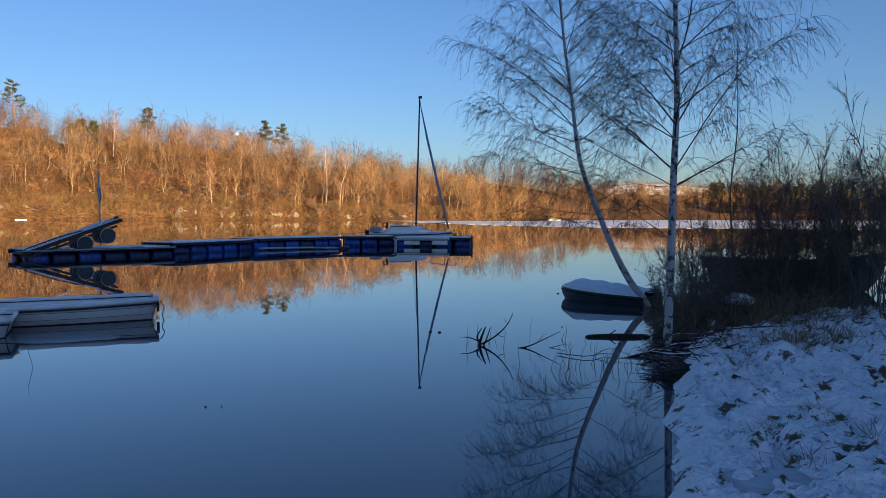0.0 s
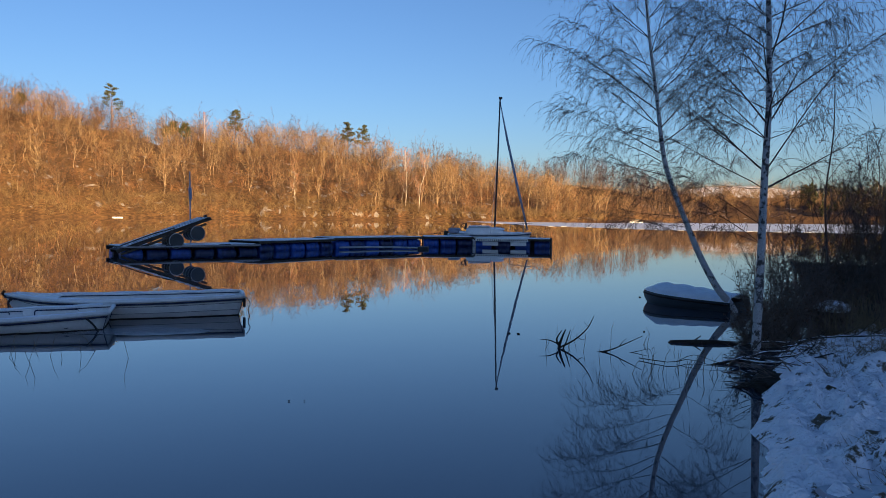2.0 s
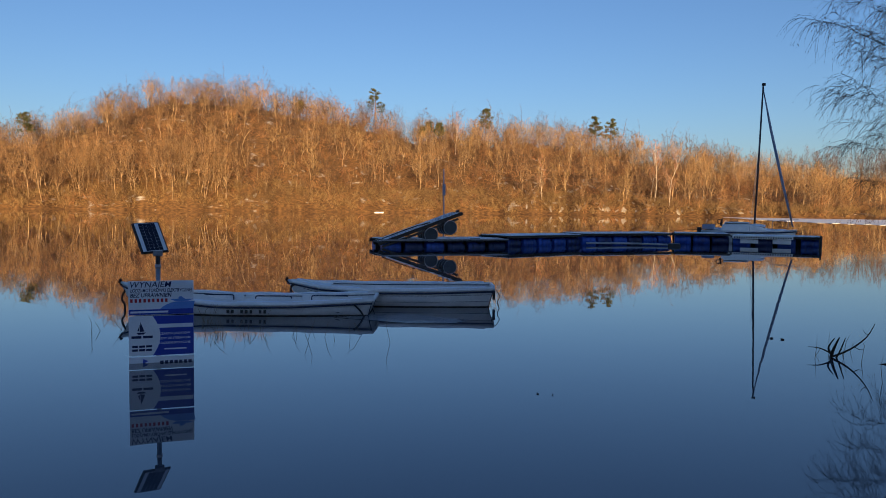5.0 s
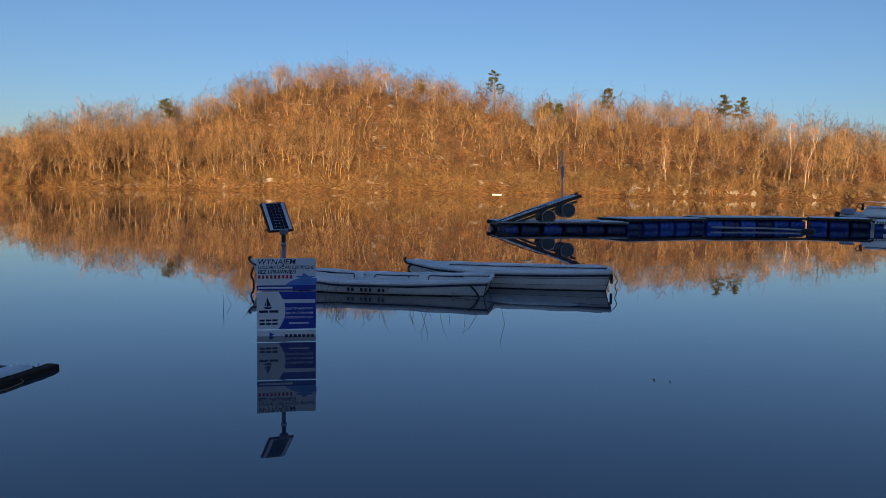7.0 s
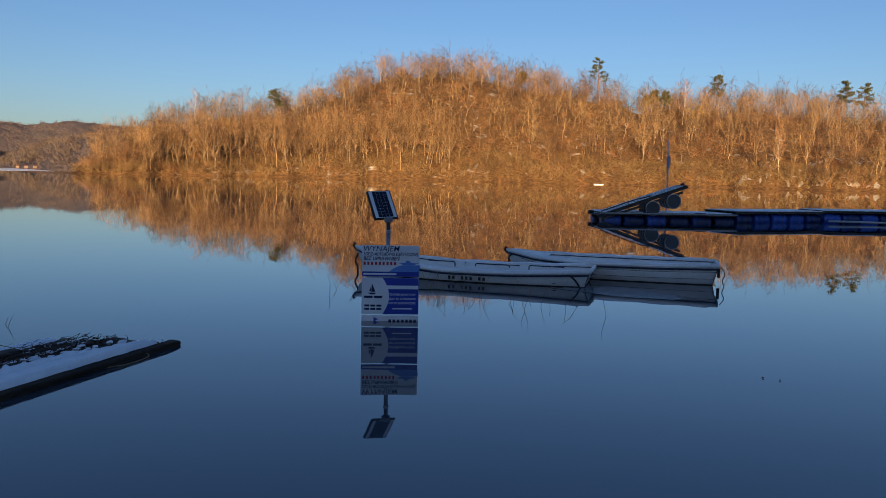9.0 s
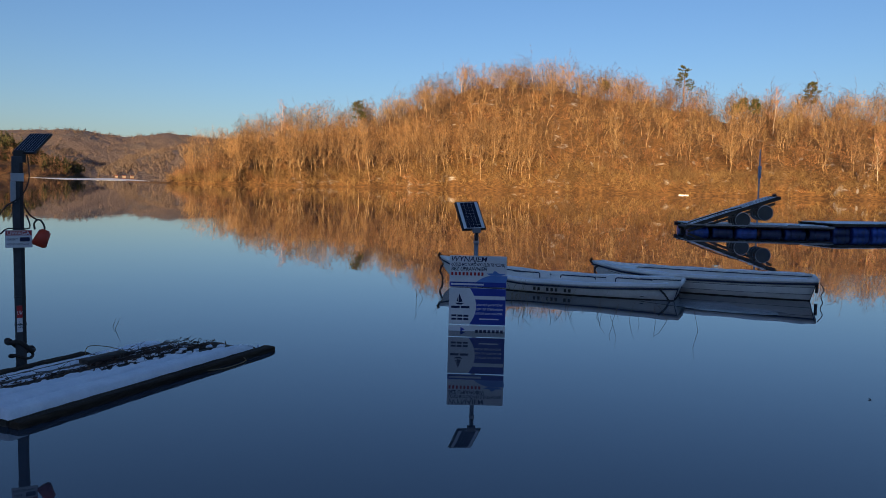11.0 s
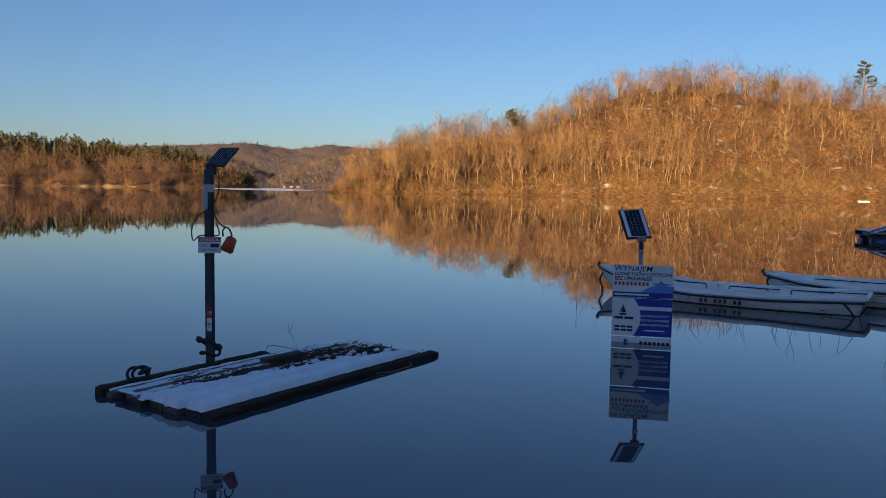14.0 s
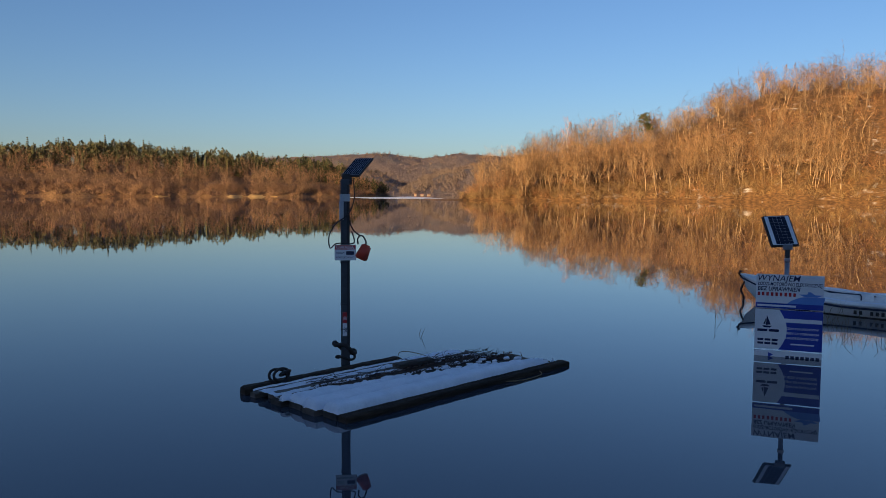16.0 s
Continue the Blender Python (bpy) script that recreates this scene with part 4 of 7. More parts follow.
part("post", tube([(-0.035, 0.05, -2.0), (-0.035, 0.05, 1.22)], 0.028, 10), STEEL, sign, "round galvanised post", True)
W2 = 0.365


def board(z0, z1, name):
    return part(name, boxed(-W2, -0.006, z0, W2, 0.006, z1, 0.003), SIGN_WHITE, sign, "white printed plastic sheet")


up = board(0.575, 0.978, "upper_board")
lo = board(0.086, 0.56, "lower_board")
F = -0.0075


def zu(z):
    """Height on the upper board from its share of the sheet."""
    return 0.575 + (z - 0.505) * 0.916


def zl(z):
    """Height on the lower board."""
    return 0.071 + z


part("blue_band", boxed(-W2 + 0.002, F - 0.001, zu(0.508), W2 - 0.002, F + 0.001, zu(0.575)), SIGN_BLUE, up)
bm = bmesh.new()
wave = [(W2 - 0.002, 0.575), (-0.02, 0.575)] + [(-0.02 + 0.4 * k / 10 * 0.995, 0.585 + 0.085 * math.sin(min(k / 5.0, 1) * math.pi / 2)) for k in range(1, 11)]
bm.faces.new([bm.verts.new((x, F - 0.0005, z)) for x, z in [(x, zu(z)) for x, z in wave]])
part("wave_print", bm, SIGN_PALE, up)
bm = bmesh.new()
bm.faces.new([bm.verts.new((x, F - 0.0015, zu(z))) for x, z in ((0.10, 0.70), (0.16, 0.672), (0.30, 0.672), (0.36, 0.70), (0.27, 0.70), (0.23, 0.735), (0.20, 0.735), (0.19, 0.705))])
part("motorboat_print", bm, SIGN_PALE, up)
text(up, "WYNAJEM", -0.345, F, zu(0.862), 0.098, SIGN_NAVY, 0.46, 0.2, bold=0.0004)
text(up, "ŁODZI-MOTORÓWKI ELEKTRYCZNEJ", -0.345, F, zu(0.80), 0.058, SIGN_NAVY, 0.69, 0.15, bold=0.0008)
text(up, "BEZ UPRAWNIEŃ", -0.345, F, zu(0.735), 0.066, SIGN_NAVY, 0.46, 0.15, bold=0.0014)
for k in range(3):
    bar_text(up, -0.345 + 0.146 * k, F, zu(0.667), 0.122, 0.042, SIGN_RED, 3)
bar_text(up, -0.345, F - 0.002, zu(0.53), 0.42, 0.022, SIGN_WHITE, 1)
bm = bmesh.new()
edge = [(-0.04 - 0.085 * (1 - ((k - 6) / 6.0) ** 2) * -1 - 0.06, 0.017 + 0.471 * k / 12) for k in range(13)]
bm.faces.new([bm.verts.new((x, F, zl(z))) for x, z in [(W2 - 0.002, 0.488), (W2 - 0.002, 0.017)] + edge])
part("blue_field", bm, SIGN_BLUE, lo)
bm = bmesh.new()
bm.faces.new([bm.verts.new((x, F - 0.001, zl(z))) for x, z in ((-0.245, 0.30), (-0.235, 0.42), (-0.19, 0.31))])
bm.faces.new([bm.verts.new((x, F - 0.001, zl(z))) for x, z in ((-0.25, 0.31), (-0.27, 0.315), (-0.243, 0.39))])
bm.faces.new([bm.verts.new((x, F - 0.001, zl(z))) for x, z in ((-0.285, 0.295), (-0.26, 0.272), (-0.20, 0.272), (-0.175, 0.295))])
part("sailing_boat_print", bm, SIGN_NAVY, lo)
bar_text(lo, -0.335, F, zl(0.225), 0.235, 0.03, SIGN_NAVY, 2)
bar_text(lo, -0.33, F, zl(0.115), 0.22, 0.026, SIGN_NAVY, 3)
bar_text(lo, -0.33, F, zl(0.072), 0.22, 0.026, SIGN_NAVY, 3)
bar_text(lo, -0.045, F - 0.002, zl(0.345), 0.40, 0.046, SIGN_WHITE, 1)
for z, s, w in ((0.262, "CZARTER JACHTÓW", 0.355), (0.206, "REJSY ZE STERNIKIEM", 0.355), (0.150, "ŁODZIE ELEKTRYCZNE", 0.355)):
    text(lo, s, -0.03, F - 0.001, zl(z), 0.036, SIGN_WHITE, w, bold=0.0004)
bar_text(lo, 0.03, F - 0.002, zl(0.082), 0.25, 0.016, SIGN_WHITE, 1)
# a drowned third board shows its top edge
third = part("lowest_board", boxed(-W2, -0.006, -0.42, W2, 0.006, 0.075, 0.003), SIGN_WHITE, sign, "white sheet almost wholly under water")
bar_text(third, -0.02, F, -0.01, 0.36, 0.03, SIGN_NAVY, 7)
bm = bmesh.new()
bm.faces.new([bm.verts.new((x, F, z)) for x, z in ((-0.21, -0.01), (-0.15, 0.022), (-0.21, 0.05))])
part("arrow_print", bm, SIGN_BLUE, third)
lamp = part("lamp_head", boxed(-0.09, -0.02, 1.27, 0.02, 0.09, 1.335, 0.015), GREY_PLASTIC, sign, "grey housing of a solar street lamp")
tilt = plane_matrix((-0.06, 0.03, 1.315), (0.28, 0.10, 0.015), (-0.105, 0.25, 0.30))
part("panel_frame", boxed(-0.155, 0.0, -0.012, 0.155, 0.46, 0.012, 0.008, m=tilt), BLACK, lamp, "black rim of the solar panel")
part("panel_plate", boxed(-0.142, 0.012, 0.010, 0.142, 0.448, 0.0135, 0.002, m=tilt), SIGN_WHITE, lamp, "pale plate under the cells")
part("panel_trim", boxed(-0.165, -0.004, -0.02, 0.165, 0.465, -0.006, 0.006, m=tilt), BLACK, lamp)
bm = bmesh.new()
for i in range(4):
    for j in range(9):
        box(bm, -0.1 + i * 0.05 + 0.0012, 0.018 + j * 0.047 + 0.0015, 0.0135, -0.1 + i * 0.05 + 0.0488, 0.018 + j * 0.047 + 0.0455, 0.016, m=tilt)
part("cell_grid", bm, CELL, lamp, "dark solar cells in a grid")
part("clamp", boxed(-0.07, 0.015, 1.13, 0.0, 0.085, 1.17, 0.008), STEEL, sign)
part("neck", tube([(-0.035, 0.05, 1.15), (-0.035, 0.04, 1.28)], 0.027, 10), DARK_STEEL, sign, "dark lamp neck")

# ---------------------------------------------------------------- monitoring post with solar panel
px, py, prz = -8.30, 2.05, 74.0
post = thing("monitoring_post", pose(px, py, 0, 0, 0, prz), "square steel post with solar panel and warning plate in water", "post")
bm = boxed(-0.048, -0.048, -2.0, 0.048, 0.048, 2.06, 0.008)
part("mast", bm, DARK_STEEL, post, "dull grey square steel tube")
part("mast_strip", boxed(0.018, -0.054, 0.25, 0.05, -0.0485, 2.0, 0.002), BLACK, post, "black cable duct")
tp = plane_matrix((0.065, -0.02, 2.10), (0.22, -0.19, 0.0), (0.17, 0.20, 0.21))
part("panel_frame", boxed(-0.125, -0.02, -0.012, 0.125, 0.30, 0.012, 0.006, m=tp), BLACK, post, "black framed solar panel tilted to the sky")
bm = bmesh.new()
for i in range(8):
    box(bm, -0.112 + i * 0.0287, 0.0, 0.0125, -0.112 + i * 0.0287 + 0.022, 0.285, 0.0145, m=tp)
part("cell_grid", bm, CELL, post)
part("cell_backing", boxed(-0.116, -0.004, 0.0118, 0.116, 0.289, 0.0128, m=tp), STEEL, post, "grey sheet between the cells")
part("panel_bracket", boxed(-0.03, -0.03, 2.0, 0.08, 0.03, 2.12, 0.008), BLACK, post)
part("battery_box", boxed(-0.062, -0.075, 1.62, -0.012, -0.049, 1.82, 0.008), STEEL, post, "pale metal box strapped to the post")
part("clamp_band", boxed(-0.056, -0.056, 1.82, 0.056, 0.056, 1.9, 0.004), STEEL, post)
part("cable", tube(curve_points([(0.09, -0.02, 2.07), (0.1, -0.07, 1.85), (0.03, -0.09, 1.68), (-0.1, -0.08, 1.58), (-0.17, -0.07, 1.45), (-0.16, -0.07, 1.32), (-0.09, -0.07, 1.37), (0.05, -0.07, 1.365), (0.10, -0.07, 1.39), (0.07, -0.06, 1.5)], 40), 0.007, 6), BLACK, post, "looped black cable", True)
plate = part("warning_plate", boxed(-0.113, -0.062, 1.185, 0.117, -0.056, 1.355, 0.002), SIGN_WHITE, post, "white warning plate with red heading")
PF = -0.0635
part("red_heading", boxed(-0.108, PF, 1.303, 0.112, PF + 0.001, 1.35), SIGN_RED, plate)
text(plate, "UWAGA", -0.093, PF - 0.001, 1.308, 0.052, SIGN_WHITE, 0.19, bold=0.001)
text(plate, "OBIEKT", -0.096, PF, 1.255, 0.03, SIGN_NAVY, 0.09)
text(plate, "MONITOROWANY", -0.096, PF, 1.208, 0.028, SIGN_NAVY, 0.185)
part("camera_print", boxed(0.01, PF - 0.001, 1.245, 0.095, PF, 1.285, 0.008), SIGN_NAVY, plate)
for z in (1.16, 0.70, 0.43):
    part("strap", boxed(-0.053, -0.053, z, 0.053, 0.053, z + 0.007), BLACK, post)
st = part("sticker", boxed(-0.03, -0.0505, 0.36, 0.045, -0.0487, 0.62), SIGN_WHITE, post, "white sticker with red top")
part("sticker_heading", boxed(-0.03, -0.052, 0.50, 0.045, -0.0505, 0.62), SIGN_RED, st)
text(st, "ŚLI", -0.02, -0.0513, 0.40, 0.07, SIGN_NAVY, 0.055)
text(st, "UWA", -0.024, -0.0525, 0.53, 0.06, SIGN_WHITE, 0.06)
ring = [(0.115 * math.cos(t) + (-0.01), 0.115 * math.sin(t), 0.22 + 0.06 * math.cos(t + 2.6) + 0.02 * math.sin(3 * t)) for t in [math.tau * k / 24 for k in range(25)]]
part("mooring_ring", tube(ring, 0.022, 8), ROPE, post, "dark rope ring round the post", True)
ring = [(0.10 * math.cos(t) + 0.0, 0.09 * math.sin(t), 0.12 + 0.02 * math.sin(2 * t)) for t in [math.tau * k / 24 for k in range(25)]]
part("mooring_ring", tube(ring, 0.014, 8), ROPE, post, "", True)
# red scoop on its cord
sc = thing("bailing_scoop", pose(px, py, 0, 0, 0, prz), "red plastic bailing scoop hanging from the post by a cord", "scoop")
bm = bmesh.new()
bmesh.ops.create_cone(bm, cap_ends=True, segments=16, radius1=0.052, radius2=0.072, depth=0.17, matrix=pose(0.20, -0.07, 1.275, 0, 24 + 180, 0) @ Matrix.Diagonal((1, 0.8, 1, 1)))
bmesh.ops.bevel(bm, geom=[e for e in bm.edges if e.calc_face_angle(0) > 0.8], offset=0.014, segments=3, affect="EDGES")
part("cup", bm, RED_PLASTIC, sc, "faded red plastic cup", True)
part("handle", tube(curve_points([(0.14, -0.07, 1.36), (0.135, -0.07, 1.42), (0.17, -0.07, 1.455), (0.205, -0.07, 1.43), (0.225, -0.07, 1.37), (0.21, -0.07, 1.33)], 16), 0.009, 6), BLACK, sc, "", True)
part("cord", tube(curve_points([(0.045, -0.055, 1.62), (0.06, -0.06, 1.57), (0.10, -0.07, 1.5), (0.165, -0.07, 1.45)], 10), 0.008, 6), ROPE, sc)

# ---------------------------------------------------------------- floating raft
raft = thing("floating_raft", pose(-6.33, 1.47, -0.033, 0, 0.1, 111.9), "weathered plank raft with snow afloat beside the post", "raft")
planks = [(0.07, -0.03, 2.95, 0.21), (0.30, -0.09, 2.92, 0.205), (0.525, -0.07, 2.98, 0.205), (0.75, -0.12, 2.6, 0.19), (0.965, -0.03, 2.75, 0.17), (1.17, -0.13, 1.7, 0.10)]
rr = np.random.default_rng(5)


def worn_beam(x0, x1, y0, y1, z0, z1, seed, chip=0.007, n=46):
    """A squared timber with chipped, wandering edges."""
    bm = bmesh.new()
    prev = None
    c = min(y1 - y0, z1 - z0) * 0.12
    outline = ((y0 + c, z0), (y1 - c, z0), (y1, z0 + c), (y1, z1 - c), (y1 - c, z1), (y0 + c, z1), (y0, z1 - c), (y0, z0 + c))
    for i in range(n + 1):
        x = x0 + (x1 - x0) * i / n
        ring = []
        for k, (y, z) in enumerate(outline):
            q = (x * 7 + seed, k * 1.7, seed)
            pull = 1 - 0.12 * (i in (0, n))
            ring.append(bm.verts.new((x + 0.012 * noise.noise((k * 3.1, i == 0, seed)), (y0 + y1) / 2 + (y - (y0 + y1) / 2) * pull + chip * noise.noise(q), (z0 + z1) / 2 + (z - (z0 + z1) / 2) * pull + chip * noise.noise((q[0] + 9, q[1], q[2])))))
        if prev:
            for k in range(8):
                bm.faces.new((prev[k], prev[(k + 1) % 8], ring[(k + 1) % 8], ring[k]))
        else:
            bm.faces.new(ring)
        prev = ring
    bm.faces.new(prev)
    return bm


part("edge_beam", worn_beam(-0.03, 3.12, -0.06, 0.062, -0.06, 0.094, 1.0), LOG, raft, "dark waterlogged edge beam")
for y0, x0, x1, w in planks:
    part("plank", worn_beam(x0, x1, y0, y0 + w, -0.02, 0.092 + rr.uniform(-0.010, 0.006), y0 * 30, 0.005, 30), PLANK, raft)
part("back_beam", worn_beam(-0.14, 1.86, 1.335, 1.44, -0.03, 0.108, 7.0), LOG, raft, "dark beam along the back")
part("cross_beam", boxed(0.15, -0.03, -0.12, 0.27, 1.2, 0.0, 0.01), WET_WOOD, raft)
part("cross_beam", boxed(2.3, -0.03, -0.12, 2.42, 1.1, 0.0, 0.01), WET_WOOD, raft)
part("loose_board", boxed(1.38, 0.96, 0.11, 1.86, 1.10, 0.155, 0.008, m=pose(0, 0, 0, 0, 0, -3)), PLANK, raft, "short grey board lying across")


def snow_layer(name, x0, x1, y0, y1, depth, label, base=0.098, step=0.018):
    """Snow sheet over level boards; depth(x, y) is its thickness, and it ends where that falls to nothing."""
    xs, ys = np.arange(x0, x1, step), np.arange(y0, y1, step * 0.8)
    t = np.array([[depth(x, y) for y in ys] for x in xs])
    X, Y = np.meshgrid(xs, ys, indexing="ij")
    i = np.arange(X.size).reshape(X.shape)
    f = np.stack([i[:-1, :-1], i[1:, :-1], i[1:, 1:], i[:-1, 1:]], -1).reshape(-1, 4)
    f = f[(t.ravel()[f] > 0).any(1)]
    z = np.where(t > 0, base + t, base - 0.012)
    return part_mesh(name, np.stack([X, Y, z], -1).reshape(-1, 3), f, label)


def part_mesh(name, v, f, label):
    return link_mesh(name, mesh_from(name, v, [f]), CLEAN_SNOW, raft, label, True)


def raft_snow(x, y):
    edge = float(np.interp(x, [-0.1, 0.25, 0.5, 1.0, 1.6, 2.2, 2.6, 2.95], [0.80, 0.76, 0.66, 0.60, 0.48, 0.36, 0.20, 0.06]))
    ragged = 0.10 * noise.noise((x * 5, y * 6, 1.0)) + 0.06 * noise.noise((x * 17, y * 19, 2.0))
    near = min((edge + ragged - y) / 0.05, (y - 0.075) / 0.012 + 0.4)
    end = loaf = -1.0
    for p0, px0, px1, pw in planks[:4]:
        if p0 - 0.012 <= y <= p0 + pw + 0.012:
            end = max(end, (x - px0 - 0.012 + 0.012 * noise.noise((y * 30, 3.0, p0 * 9))) / 0.022)
            loaf = max(loaf, 1 - abs(2 * (y - p0) / pw - 1) ** 5)
    d = min(near, end, 1.0)
    if d <= 0 or loaf < 0.02 + 0.1 * noise.noise((x * 3.1, y * 4, 4.0)):
        return -1.0
    lump = 0.006 * noise.noise((x * 7, y * 11, 5.0)) + 0.005 * noise.noise((x * 26, y * 30, 6.0)) + 0.003 * noise.noise((x * 60, y * 60, 8.0))
    return 0.012 + 0.048 * math.sqrt(d) * max(loaf, 0.05) ** 0.6 + lump * d


snow_layer("snow_layer", -0.12, 3.0, 0.05, 0.86, raft_snow, "uneven snow lying along the front planks")
snow_layer("frost_skin", -0.1, 2.6, 0.68, 1.28, lambda x, y: 0.012 * (noise.noise((x * 4.5, y * 11, 9.0)) * 0.7 + noise.noise((x * 21, y * 24, 3.0)) * 0.5 - 0.82) * (1 if any(p[0] + 0.01 < y < p[0] + p[3] - 0.01 and p[1] + 0.02 < x < p[2] - 0.02 for p in planks) else -1), "thin broken snow on the back planks", 0.094)
rows = []
for k in range(560):
    x = 1.45 + rr.random() ** 0.9 * 1.25 if rr.random() < 0.72 else rr.uniform(0.35, 1.5)
    y = 0.93 - 0.16 * x + rr.normal(0.1, 0.10) + (0.16 if x > 1.5 and rr.random() < 0.4 else 0)
    a, l = rr.normal(0.1, 0.9), rr.uniform(0.03, 0.2) if k > 14 else rr.uniform(0.45, 0.8)
    z = 0.10 + rr.random() ** 2 * (0.06 if x > 1.5 else 0.02)
    rows.append([x, y, z, x + math.cos(a) * l, y + math.sin(a) * l * 0.6, z + rr.normal(0, 0.02), rr.uniform(0.002, 0.007), 0.001])
tagged(link_mesh("twig_litter", bars_mesh("twig_litter", rows, 4), DARK_TWIG, raft, "heap of twigs and reed stalks"), kind="stuff")
spots = [(1.4 + 1.5 * q, 0.93 - 0.16 * (1.4 + 1.5 * q) + rr.normal(0.12, 0.09), 0.10 + rr.random() * 0.035) for q in rr.random(260)] + [(q, 0.93 - 0.16 * q + rr.normal(0.0, 0.07), 0.10 + rr.random() * 0.02) for q in rr.uniform(0.3, 1.5, 150)]
tagged(link_mesh("leaf_litter", flakes_mesh("leaf_litter", [np.array(p) for p in spots], 0.024, rr, 1.0), DRY_LEAF, raft, "withered brown leaves"), kind="stuff")
for k in range(22):
    x = rr.uniform(1.5, 2.75)
    y = 0.80 - 0.16 * x + rr.normal(0.06, 0.09)
    bm = bmesh.new()
    bmesh.ops.create_icosphere(bm, subdivisions=2, radius=rr.uniform(0.014, 0.036), matrix=pose(x, y, 0.115) @ Matrix.Diagonal((1.5, 1, 0.6, 1)))
    for v in bm.verts:
        v.co += Vector((noise.noise(v.co * 30), noise.noise(v.co * 27), 0.5 * noise.noise(v.co * 33))) * 0.02
    part("snow_clump", bm, CLEAN_SNOW, raft, "", True)
part("bent_stalk", tube(curve_points([(2.0, 0.95, 0.12), (1.82, 1.05, 0.2), (1.62, 1.1, 0.235), (1.58, 1.1, 0.15)], 14), 0.004, 5), DRY_GRASS, raft)
bm = bmesh.new()
for k, (x, r) in enumerate(((0.02, 0.07), (0.06, 0.085), (0.1, 0.06))):
    loop = [(x + 0.22 + 1.4 * r * math.cos(t), 1.36 + r * 0.7 * math.sin(t + k), 0.15 + r * math.sin(t) * (0.9 - 0.3 * k) + 0.01 * k) for t in [math.tau * i / 16 for i in range(17)]]
    b2 = tube(loop, 0.014, 6)
    me = bpy.data.meshes.new("tmp")
    b2.to_mesh(me)
    bm.from_mesh(me)
    b2.free()
part("rope_coil", bm, ROPE, raft, "tangled dark mooring rope", True)
part("trailing_stalk", tube(curve_points([(2.0, -0.07, 0.05), (2.2, -0.14, 0.045), (2.5, -0.13, 0.05), (2.55, -0.07, 0.07)], 12), 0.006, 5), DRY_GRASS, raft)

# ---------------------------------------------------------------- rowing boats


def hull_rows(length, beam, sheer, draft=0.12, bow_out=0.0, n=26, flare=0.82, inset=0.0, transom=0.72, rake=0.0):
    """Cross sections of an open boat: bow at +x, stern at 0."""
    rows = []
    for i in range(n + 1):
        f = i / n
        w = beam / 2 * (transom + (1 - transom) * math.sin(min(f / 0.5, 1) * math.pi / 2)) if f < 0.5 else beam / 2 * max(1 - ((f - 0.5) / 0.5) ** 2.3, 0.02)
        top = np.interp(f, [0, 0.3, 0.6, 0.85, 1.0], sheer)
        bot = -draft + (0.5 * top + draft) * max((f - 0.82) / 0.18, 0) ** 2
        row = []
        for g, ww in ((0.0, 0.0), (0.02, 0.55), (0.22, flare * 0.92), (0.6, 0.95), (1.0, 1.0)):
            row.append((f * length + bow_out * g * max((f - 0.8) / 0.2, 0) + rake * (1 - g) * max(1 - f / 0.12, 0), (w - inset) * ww if w > inset else 0.004 * ww, bot + (top - bot) * g + (inset * (1 - g))))
        rows.append(row)
    return rows


def loft(bm, rows):
    prev = None
    for row in rows:
        ring = [bm.verts.new((x, -y, z)) for x, y, z in reversed(row[1:])] + [bm.verts.new(p) for p in row]
        if prev:
            for k in range(len(ring) - 1):
                bm.faces.new((prev[k], prev[k + 1], ring[k + 1], ring[k]))
        else:
            bm.faces.new(ring)
        prev = ring
    return bm


def gunwale(rows, r, dz=0.0, dy=0.0, side=1):
    return [(row[-1][0], side * (row[-1][1] + dy), row[-1][2] + dz) for row in rows]


